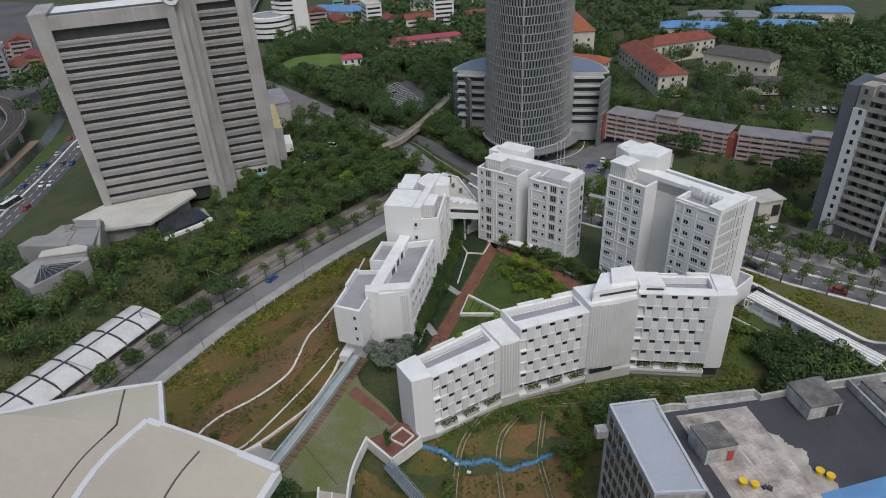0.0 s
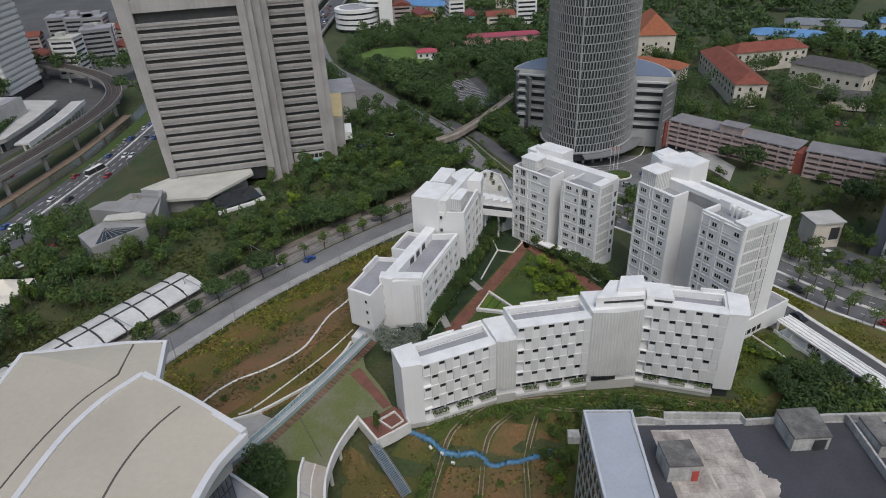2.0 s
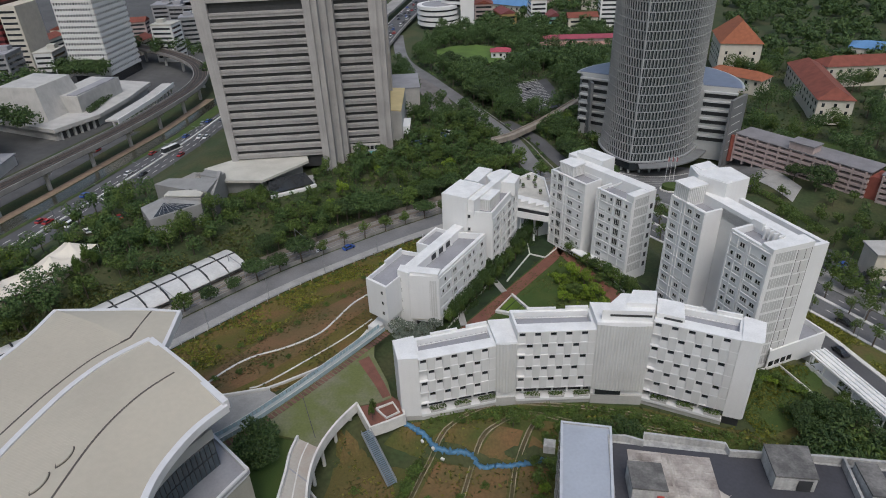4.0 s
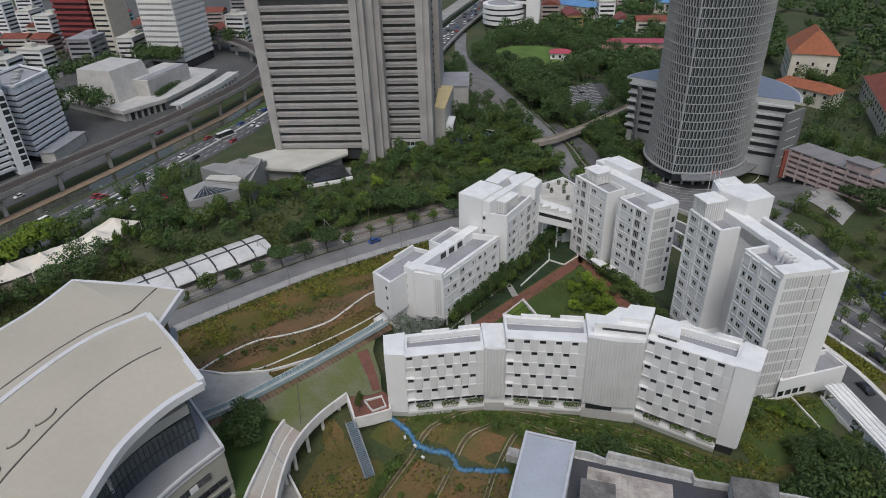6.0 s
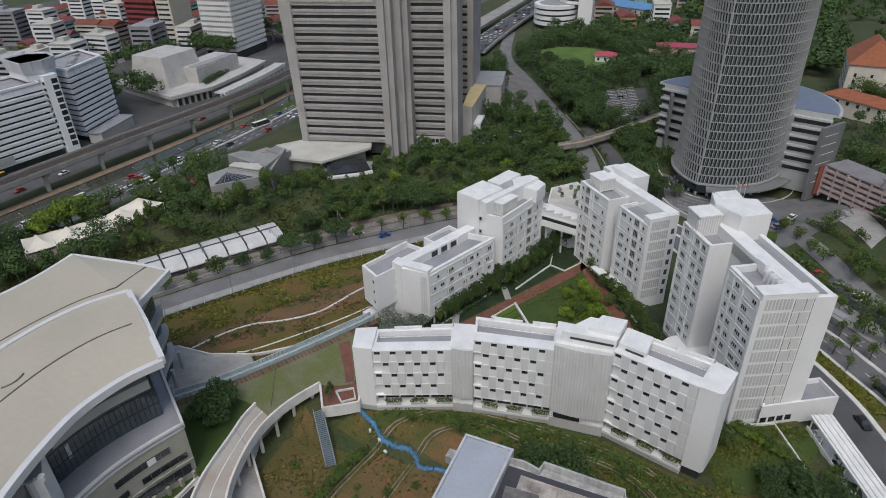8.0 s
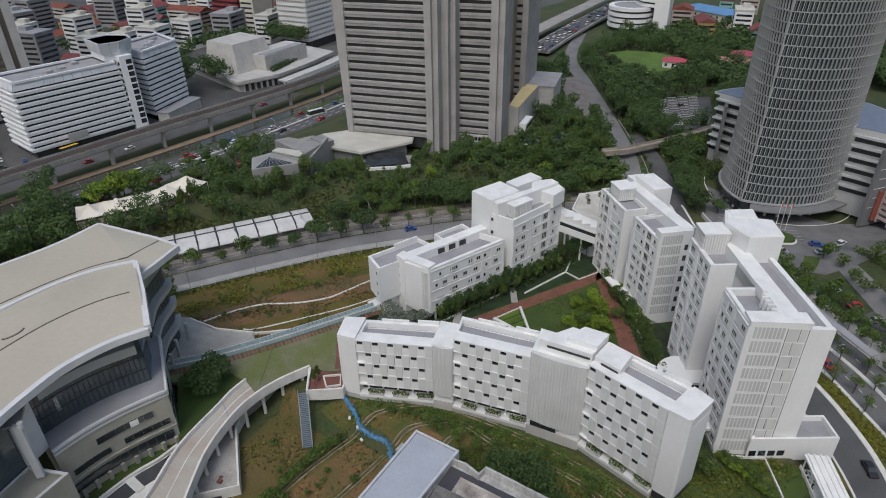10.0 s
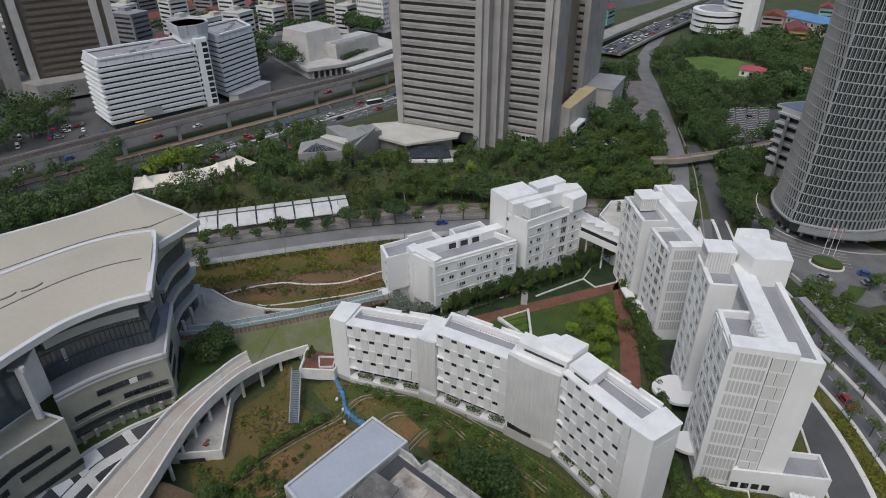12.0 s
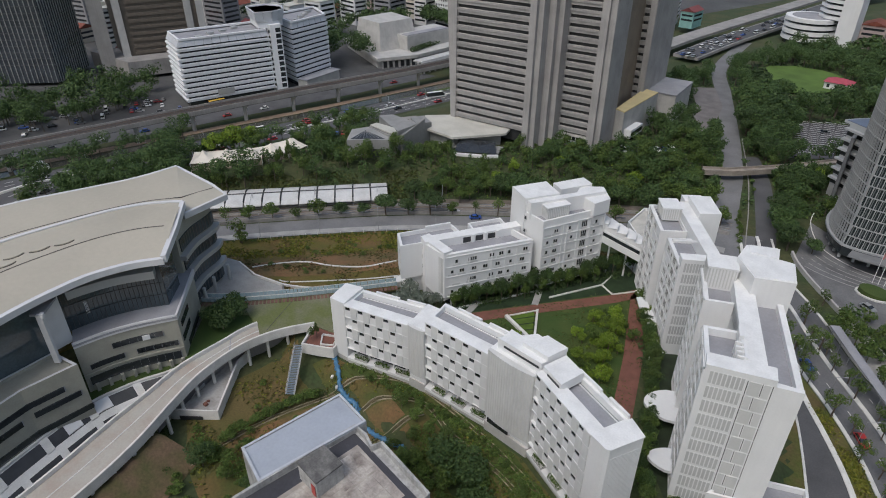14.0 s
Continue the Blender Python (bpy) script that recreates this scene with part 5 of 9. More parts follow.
    part("roof_gutter", MB().curb(s[1:], 0.25, lambda x, y: 28.95, 0.06, 0.3), SEAM, th)
    part("roof_gutter", MB().curb(along([(-57.8, 83.0), s[0], s[1]], 12), 0.28, lambda x, y: 28.35 + 0.7 * max(0.0, min(1.0, (83.0 - y) / (83.0 - s[0][1] + 0.01))), 0.08, 0.6), SEAM, th)
    # small roof vents
    for i, t in ((14, 0.59), (17, 0.62), (20, 0.655), (23, 0.67), (21, 0.57), (24, 0.58)):
        p = Vector(F1[i]).lerp(Vector(B1[i]), t)
        d = (Vector(B1[i + 1]) - Vector(B1[i - 1])).normalized()
        z = 29.0 + 1.4 * t + 3.6 * t * (1 - t)
        lens = lambda q: [tuple(p + d * (2.1 * q * math.cos(a)) + Vector((-d.y, d.x)) * (0.75 * q * math.sin(a) * abs(math.sin(a)) ** 0.5)) for a in np.linspace(0, math.tau, 21)[:-1]]
        # dark base wider than the cap, painting a shadow outline round the vent
        vent = part("roof_vent", MB().prism(lens(1.0), z - 0.2, z + 0.1), SEAM, th, "lens-shaped roof vent with a painted shadow outline")
        part("vent_cap", MB().prism(lens(0.86), z, z + 0.3), TANROOF, vent)
    # walls below
    TER = smooth_line([(-25.3, 62.4), (-26.6, 57), (-27.4, 52), (-27.6, 47), (-27.0, 41.2)], 24)
    GLZ = smooth_line([(-30.8, 62.2), (-32.6, 56), (-33.3, 51.2), (-33.2, 46), (-32.3, 40)], 24)
    back = [(-52, 44), (-55, 56), (-50, 70), (-42.7, 70.6)]
    part("stone_wall", MB().prism(TER + back, -4, 14.0), STONEC, th, "greenish grey stone clad wall")
    part("terrace", MB().prism(shifted(TER, 0.3) + back, 14.0, 14.5), ROOFG, th)
    part("terrace_parapet", MB().curb([(-42.5, 70.8)] + TER, 0.5, lambda x, y: 14.4, 0.5, 0.9), EDGEW, th)
    part("glazed_wall", MB().prism(GLZ + [(-52, 42), (-52, 66), (-38.0, 66.4)], 14.5, 27.6), BLUEGL, th, "dark blue glazed upper wall")
    for k in range(0, 25):
        x, y = along(GLZ, 24)[k]
        part("mullion", MB().box(x, y, 14.5, 0.13, 0.13, 9.0, 0.3), DARK, th)
    for z in (17.6, 20.8):
        part("transom", MB().curb(shifted(GLZ, -0.02), 0.25, lambda x, y, z=z: z, 0.12, 0.0), DARK, th)
    canopy = shifted(GLZ[1:22], 2.6)
    part("canopy", MB().prism(canopy + GLZ[1:22][::-1], 23.6, 25.6), SILVER, th, "silver band canopy over the glass")
    part("white_panel", Face(GLZ[17], GLZ[18]).box(MB(), 0.1, 1.2, 0.0, 0.2, 17.2, 20.4), WHITE, th)
    # strips of windows in the stone wall
    def strip(line, i0, i1, z0, z1, off=0.12):
        seg = shifted(line, off)[i0 : i1 + 1]
        part("window_strip", MB().curb(seg, 0.3, lambda x, y: z0, z1 - z0, 0.0), PANE, th)
        for i in range(i0, i1 + 1, 2):
            x, y = shifted(line, off + 0.08)[i]
            part("window_post", MB().box(x, y, z0, 0.1, 0.2, z1 - z0, 0.2), ROOFG, th)
    strip(TER, 4, 16, 9.9, 11.2)
    strip(TER, 1, 11, 6.6, 7.8)
    strip(TER, 14, 22, 6.6, 7.8)
    strip(TER, 1, 23, 2.6, 4.6)
    part("stone_ledge", MB().curb(shifted(TER, 0.1), 0.5, lambda x, y: 5.4, 0.3, 0.0), STONEC, th)
    part("white_shutter", Face(TER[9], TER[7]).box(MB(), 0, 1.6, 0.12, 0.4, 9.9, 11.2), WHITE, th)
    for k in range(1, 24, 3):
        x, y = shifted(TER, 0.5)[k]
        part("base_pier", MB().box(x, y, -0.5, 0.7, 0.7, 3.2, 0.2), STONEC, th)
    # side towards the plaza
    e = Face((-25.3, 62.4), (-42.7, 70.8))
    for z0, a0, a1 in ((9.9, 2, 9), (6.4, 1.0, 8), (2.6, 4, 16)):
        part("window_strip", e.box(MB(), a0, a1, -0.02, 0.12, z0, z0 + 1.6), PANE, th)
    E2 = smooth_line([(-42.6, 68.6), (-48.6, 73.2), (-54.2, 80.0), (-59.4, 81.0)], 18)
    core = [(-66, 80), (-62, 64), (-46, 62)]
    part("end_wall", MB().prism(E2 + core, -4, 26.8), STONEC, th)
    for z0 in (3.2, 9.0, 14.6, 20.0):
        seg = shifted(E2, -0.1)
        part("window_strip", MB().curb(seg[1:15], 0.45, lambda x, y, z0=z0: z0, 3.4 if z0 > 4 else 4.2, 0.0), BLUEGL, th)
        for i in range(1, 15):
            x, y = shifted(E2, -0.3)[i]
            part("window_post", MB().box(x, y, z0, 0.12, 0.3, 3.4, 0.8), DARK, th)
    for z0 in (7.4, 12.9, 18.2):
        part("sun_ledge", MB().curb(shifted(E2, -0.7)[:16], 1.8, lambda x, y, z0=z0: z0, 1.2, 0.0), SILVER, th)
    for k in (3, 8, 13):
        x, y = shifted(E2, -2.4)[k]
        part("column", MB().tube([(x, y, 0), (x, y, 7.4)], 0.45, 10), SILVER, th)
    # lower wing
    lw = [(-21.2, 41.2), (-28.4, 37.4), (-24.6, 27.6), (-17, 14), (-8, 0), (2, -6), (-2, 8), (-9, 15.6), (-14.0, 22.6), (-18.6, 30.6)]
    part("lower_wing", MB().prism(lw, -4, 12.8), STONEC, th, "greenish grey stone clad lower wing")
    mb = MB()
    roof_well(mb, lw, 13.5, 0.6, 0.8)
    mb.prism(lw, 12.7, 13.5, 2, cap=False)
    part("wing_parapet", mb, [EDGEW, mat("planted_roof", (0.12, 0.13, 0.06), 0.95, 0.3, 0.4, 3.0, 0.3, tint=(0.22, 0.2, 0.16)), STONEC], th)
    G = Face((-2, 8), (-21.2, 41.2))
    part("upper_glass", MB().prism([(-33, 40), (-28.6, 37.2), (-24.8, 27.4), (-17, 13.5), (-8, -1), (-20, -8), (-44, 20), (-50, 42)], 12.5, 27.4), BLUEGL, th, "dark blue glazed upper wall")
    gl2 = along([(-32.6, 40), (-28.7, 37.2), (-24.9, 27.4), (-17, 13.5), (-8, -1)], 26)
    for x, y in gl2:
        part("mullion", MB().box(x, y, 13.5, 0.14, 0.14, 13.5, 0.4), DARK, th)
    part("white_fin", MB().curb([(-24.9, 37.4), (-24.2, 38.4)], 0.7, lambda x, y: 13.2, 12.4, 0), EDGEW, th, "upright white fin wall")
    part("fin_cap", MB().tube([(-24.2, 38.4, 24.9), (-24.2, 38.4, 26.0)], 0.5, 10), EDGEW, th)
    part("bay_roof", MB().prism([(-33, 40), (-28.6, 37.2), (-25.8, 36.2), (-24.4, 38.4), (-29.8, 41.4)], 25.0, 25.5), ROOFG, th)
    part("white_fin", MB().curb([(-30.2, 41.5), (-28.4, 37.3)], 0.6, lambda x, y: 13.5, 12.0, 0), EDGEW, th)
    fr = shifted([(-21.2, 41.2), (-18.6, 30.6), (-14.0, 22.6), (-9, 15.6), (-2, 8)], 0.1)
    fr = along(fr, 30)
    for i0, i1, z0 in ((3, 13, 8.6), (10, 16, 5.8), (1, 8, 5.8), (16, 26, 8.6), (0, 29, 1.2)):
        part("window_strip", MB().curb(fr[i0 : i1 + 1], 0.4, lambda x, y, z0=z0: z0, 1.3, 0.0), PANE, th)
        for i in range(i0, i1 + 1, 2):
            part("window_post", MB().box(*fr[i], z0, 0.1, 0.5, 1.3, 0.5), ROOFG, th)
    return th


hall()


def basement_front():
    """The curved white sloping front of the basement between the hall and the ramp, with two rows of dark openings."""
    th = thing("basement_front", -18, 40, -4, "curved white basement front with dark openings", "building")
    top = smooth_line([(-25.0, 63.5), (-24.4, 57), (-24.9, 52), (-24.6, 47), (-23.6, 41.2), (-19.6, 33.5), (-13.5, 23.5), (-7.0, 14.5), (0, 6), (8, -4)], 44)
    low = [tuple(Vector(p) * 0 + Vector(q)) for p, q in zip(top, along(shifted(top, 7.2), 44))]

    def at(i, t, d=0.0):
        a, b = Vector((*top[i], 0.6)), Vector((*low[i], -4.6))
        v = a.lerp(b, t)
        return (v.x, v.y, v.z + d)

    def strip(name, i0, i1, t0, t1, d, thick, material):
        mb = MB()
        n = i1 - i0
        vs = []
        for i in range(i0, i1 + 1):
            vs += [at(i, t0, d), at(i, t1, d), at(i, t1, d - thick), at(i, t0, d - thick)]
        fs = []
        for k in range(n):
            o = 4 * k
            fs += [(o, o + 1, o + 5, o + 4), (o + 1, o + 2, o + 6, o + 5), (o + 3, o, o + 4, o + 7), (o + 2, o + 3, o + 7, o + 6)]
        fs += [(3, 2, 1, 0), (4 * n, 4 * n + 1, 4 * n + 2, 4 * n + 3)]
        part(name, mb.add(vs, [f[::-1] for f in fs]), material, th)

    strip("sloping_wall", 0, 44, 0.0, 1.0, 0.0, 0.8, mat("stained_white_concrete", (0.74, 0.74, 0.72), 0.8, 0.12, 0.2, 3.0, 0.1, tint=(0.6, 0.6, 0.58)))
    for i in range(1, 42, 3):
        strip("opening", i, min(i + 3, 44), 0.06, 0.36, 0.05, 0.3, DARK)
        strip("post", i, i + 1, 0.02, 0.4, 0.25, 0.5, WHITEC) if i % 2 else None
    for i in range(4, 30, 5):
        strip("opening", i, i + 4, 0.56, 0.84, 0.05, 0.3, DARK)
    for i in (11, 15):
        strip("white_cover", i, i + 2, 0.05, 0.34, 0.2, 0.2, WHITE)
    part("edge", MB().curb(top, 0.6, lambda x, y: 0.6, 0.35, 0.5), WHITEC, th)
    part("grass_verge", MB().sheet(shifted(top, -3.6)[:24], top[:24], 23, 2, lambda x, y: 0.75), LAWN, th)
    part("lane", MB().sheet(low, shifted(low, 4.0), 44, 1, lambda x, y: -4.4), PAVE, th)


basement_front()

# ---- the near flat-roofed building ----
def near_building():
    th = thing("office_building", 45, 62, -5, "flat-roofed grey office building with weathered roof decks", "building")
    GREYB = mat("blue_grey_roof_paint", (0.37, 0.4, 0.455), 0.7, 0.08, 0.15, 2.0, 0.1)
    OLD = mat("old_grey_render", (0.47, 0.465, 0.45), 0.9, 0.25, 0.35, 2.5, 0.2, streak=0.45)
    Z = 23.4
    annex = [(26.4, 79.4), (34.7, 80.3), (36.5, 61.0), (28.7, 61.0)]
    part("annex_wall", MB().prism(annex, -6, Z - 0.6), OLD, th)
    mb = MB()
    roof_well(mb, annex, Z, 0.4, 0.3, 1)
    part("annex_roof", mb, [mat("pale_parapet_cap", (0.5, 0.52, 0.56), 0.7), GREYB, OLD], th, "smooth blue-grey painted roof")
    part("annex_fascia", MB().prism(annex, Z - 0.5, Z - 0.004, cap=False), bpy.data.materials["pale_parapet_cap"], th)
    side = Face((26.4, 79.4), (28.7, 61.0))
    for k in range(6):
        part("window_band", side.box(MB(), 1.0, side.L - 1.0, -0.02, 0.06, Z - 3.6 - 3.6 * k, Z - 1.6 - 3.6 * k), PANE, th)
        for j in range(9):
            part("window_post", side.box(MB(), 1 + j * 2.0, 1.3 + j * 2.0, 0.0, 0.15, Z - 3.7 - 3.6 * k, Z - 1.5 - 3.6 * k), OLD, th)
    main = [(34.4, 78.4), (37.0, 78.9), (39.8, 78.6), (39.9, 80.3), (52.4, 81.4), (52.9, 80.0), (66.8, 82.6), (92, 86), (92, 30), (40.5, 36), (37.0, 58)]
    part("main_wall", MB().prism(main, -6, Z - 1.4), OLD, th)
    mb = MB()
    P = [Vector(p) for p in main]
    part("roof_deck", MB().prism([(34.9, 78.0), (92, 85), (92, 30), (40.7, 36.2), (37.2, 58)], Z - 1.5, Z - 1.38), BLACKR, th, "dark bitumen roof deck")
    part("parapet", MB().curb([(40.6, 36), (37.0, 58)] + main[:8], 0.45, lambda x, y: Z - 1.4, 1.3, 0.3), OLD, th, "stained concrete parapet")
    # worn pale screed on the deck, with an uneven border
    rnd = random.Random(5)
    edge = [(37.4, 77.2), (44.5, 78.0), (49.5, 78.6), (50.6, 75.5), (49.6, 73.6), (52.6, 72.0), (53.4, 69.4), (55.4, 68.6), (54.2, 65.6), (57, 62), (55.5, 57), (58, 50), (56, 38), (43.8, 38)]
    rough = []
    for a, b in zip(edge, edge[1:] + edge[:1]):
        for t in np.linspace(0, 1, 7)[:-1]:
            j = 0.35 if 2 < edge.index(a) < 12 else 0.0
            rough.append((a[0] + (b[0] - a[0]) * t + rnd.uniform(-j, j), a[1] + (b[1] - a[1]) * t + rnd.uniform(-j, j)))
    SCREED = mat("worn_roof_screed", (0.5, 0.46, 0.41), 0.9, 0.2, 0.25, 2.0, 0.3, tint=(0.26, 0.23, 0.2))
    part("worn_screed", MB().prism(rough, Z - 1.38, Z - 1.3), SCREED, th, "cracked pale roof screed")
    slab = lbox(-0.735, 0.735, -0.735, 0.735, 0, 0.05).mesh("roof_slab", mat("roof_slab_concrete", (0.5, 0.455, 0.41), 0.9, 0.25, 0.35, 3.0, 0.3, rand=0.1, tint=(0.2, 0.17, 0.15)))
    f = Face((38.0, 76.8), (44.0, 42.0))
    for i in range(13):
        for j in range(8):
            x, y = f.w(0.9 + i * 1.5, -(0.9 + j * 1.5))
            put("roof_slab", slab, th, pose(x, y, Z - 1.3, 0, 0, f.rz))
    part("roof_ridge", MB().curb([(43.5, 77.5), (46.5, 62), (47.0, 50)], 0.35, lambda x, y: Z - 1.35, 0.12, 0.0), SCREED, th)

    def room(poly, z1, name="stair_room", top=None):
        part(name, MB().prism(poly, Z - 1.4, z1), OLD, th, "stained render roof room")
        c = Vector((sum(p[0] for p in poly) / 4, sum(p[1] for p in poly) / 4))
        part("room_roof", MB().prism([tuple(c + (Vector(p) - c) * 1.025) for p in poly], z1, z1 + 0.3), top or mat("black_mould_concrete", (0.1, 0.097, 0.093), 0.9, 0.35, 0.5, 3.0, 0.2, tint=(0.22, 0.21, 0.2)), th, "mould-blackened concrete slab")

    room([(37.4, 71.6), (42.2, 72.4), (43.3, 67.6), (38.4, 66.8)], 25.3)
    room([(57.6, 81.0), (63.9, 82.2), (64.4, 76.0), (58.6, 75.0)], 24.7)
    room([(70.2, 80.8), (73.2, 81.2), (74.2, 75.4), (71.2, 75.0)], 24.6)
    d = Face((64.0, 75.6), (64.3, 76.2))
    part("doorway", Face((58.7, 74.95), (64.3, 75.95)).box(MB(), 3.2, 5.2, 0.0, 0.08, Z - 1.3, Z + 0.9), DARK, th)
    part("red_door", Face((38.4, 66.75), (43.3, 67.55)).box(MB(), 3.6, 4.6, 0.0, 0.1, Z - 1.3, Z + 0.9), mat("red_painted_door", (0.4, 0.06, 0.05), 0.6), th)
    part("partition", MB().curb([(69.5, 82.6), (71.0, 70), (73.5, 56)], 0.4, lambda x, y: Z - 1.4, 1.5, 0.1), OLD, th)
    part("blue_roof", MB().prism([(53.3, 60.6), (91.6, 69.4), (91.6, 30.6), (52, 40)], Z - 1.38, Z - 1.2), BLUEROOF, th, "blue sheet roof")
    # corner stair on the north side, with red treads
    part("corner_stair", MB().prism([(41.0, 82.4), (49.5, 83.4), (49.8, 80.9), (41.2, 80.2)], -6, Z - 4.5), OLD, th)
    for k in range(12):
        part("red_tread", MB().box(41.8 + 0.62 * k, 81.9, Z - 4.5 + 0.05 * k, 0.4, 1.6, 0.12, 0.1), mat("faded_red_tread", (0.36, 0.16, 0.15), 0.8) if k == 0 else bpy.data.materials["faded_red_tread"], th)
    part("small_shed", MB().box(25.0, 77.5, 18.0, 2.0, 1.8, 1.6, 0.1), OLD, th)
    pts = [(x, y) for x, y in ((42.7, 62.9), (44.2, 62.3), (54.9, 64.2), (56.0, 63.2))]
    for i, (x, y) in enumerate(pts):
        b = thing("water_bin", x, y, Z - 1.3, "yellow plastic bin on the roof deck", "bin", "yellow bins")
        m2 = MB().tube([(x, y, Z - 1.3), (x, y, Z - 0.5)], 0.5, 10, r2=0.6)
        part("bin_body", m2, mat("yellow_plastic", (0.75, 0.5, 0.02), 0.5) if i == 0 else bpy.data.materials["yellow_plastic"], b)
        part("bin_rim", MB().tube([(x, y, Z - 0.5), (x, y, Z - 0.42)], 0.66, 10), bpy.data.materials["yellow_plastic"], b)
    solo("debris_heap", MB().box(45.6, 62.0, Z - 1.3, 0.7, 0.5, 0.5, 0.3).box(46.2, 61.7, Z - 1.3, 0.5, 0.7, 0.7, 1.0), BLACKR, "small heap of dark bags on the roof", "debris")


near_building()

# ---- railway and station ----
def railway():
    RC = shifted(RN, 14.5)
    solo("rail_bed", MB().sheet(shifted(RN, 9.6), shifted(RN, 21.0), 90, 3, over(0.1)), mat("rail_ballast", (0.2, 0.17, 0.14), 0.95, 0.3, 0.3, 4.0, 0.5), "brown stone ballast under the railway tracks", "rail bed", "structure")
    for off in (12.0, 16.0):
        tr = thing("railway_track", *RN[40], -8, "pair of steel rails on the brown ballast", "railway track", "railway tracks")
        for g in (-0.75, 0.75):
            part("rail", MB().curb(shifted(RN, off + g), 0.16, over(0.1), 0.25, 0.0), STEEL, tr)
        part("sleeper_bed", MB().sheet(shifted(RN, off - 1.3), shifted(RN, off + 1.3), 90, 1, over(0.16)), mat("sleeper_concrete", (0.3, 0.27, 0.24), 0.9, 0.25, 0.8, 6.0, 0.3), tr)
    solo("rail_wall", MB().curb(shifted(RN, 8.6), 0.5, over(0.0), 1.3), CONC, "dark stained concrete wall between road and railway", "wall", "structure")
    gantry = thing("gantry", -80, 165, -8, "steel lattice mast and gantry over the tracks", "gantry")
    for i in range(34, 70, 6):
        a, b = shifted(RN, 10.2)[i], shifted(RN, 20.5)[i]
        za = height(*a)
        for p in (a, b):
            part("mast", MB().tube([(*p, za), (*p, za + 6.5)], 0.12, 5), STEEL, gantry)
        part("beam", MB().tube([(*a, za + 6.3), (*b, za + 6.3)], 0.1, 4), STEEL, gantry)
    # station roof: a shallow vault in bays
    st = thing("station_roof", -95, 130, -8, "long white vaulted station roof with dark ribs", "station roof")
    axis = along([(-91.5, 154.2), (-124.5, 88)], 11)
    u = Vector((axis[1][0] - axis[0][0], axis[1][1] - axis[0][1])).normalized()
    n = Vector((u.y, -u.x))
    VAULT = mat("white_vault_sheet", (0.62, 0.62, 0.61), 0.6, 0.14, 0.2, 2.0, 0.1, streak=0.1)
    prof = [(7.5 * math.sin(t), 2.6 * math.cos(t)) for t in np.linspace(-1.25, 1.25, 13)]
    for k in range(11):
        a, b = Vector(axis[k]), Vector(axis[k + 1])
        mb = MB()
        vs = [(*(p + n * d), -7.6 + h + 1.2 + o) for o in (0, -0.2) for p in (a + u * 0.25, b - u * 0.25) for d, h in prof]
        m = len(prof)
        mb.add(vs, [(i, i + 1, m + i + 1, m + i) for i in range(m - 1)] + [(2 * m + i, 3 * m + i, 3 * m + i + 1, 2 * m + i + 1) for i in range(m - 1)])
        part("vault_sheet", mb, VAULT, st, smooth=True)
        mb = MB()
        for d0, d1 in ((2, 6), (7, 10)):
            mb.tube([(*(b + n * prof[i][0]), -7.6 + prof[i][1] + 1.35) for i in range(d0, d1 + 1)], 0.3, 5)
        part("rib", mb, DARK, st)
    part("ridge_strip", MB().tube([(*axis[0], -3.7), (*axis[-1], -3.7)], 0.3, 5), DARK, st)
    for k in range(0, 12):
        for d in (-6.6, 6.6):
            p = Vector(axis[k]) + n * d
            part("post", MB().tube([(*p, -8.5), (*p, -5.6)], 0.15, 6), STEEL, st)
    part("platform", MB().prism([tuple(Vector(axis[0]) + n * 5), tuple(Vector(axis[0]) - n * 5), tuple(Vector(axis[-1]) - n * 5), tuple(Vector(axis[-1]) + n * 5)], -9.5, -7.4), PAVE, st)
    # fence posts beside the pavement
    fence = thing("roadside_fence", -70, 135, -7, "low metal fence on white posts beside the pavement", "fence")
    line = shifted(RN, -4.0)[16:76]
    for i, (x, y) in enumerate(along(line, 110)):
        part("post", MB().box(x, y, height(x, y), 0.18, 0.18, 1.1), WHITEC, fence) if i % 2 == 0 else None
    for z in (0.6, 1.0):
        part("rail", MB().tube([(x, y, height(x, y) + z) for x, y in line], 0.05, 4), STEEL, fence)


railway()


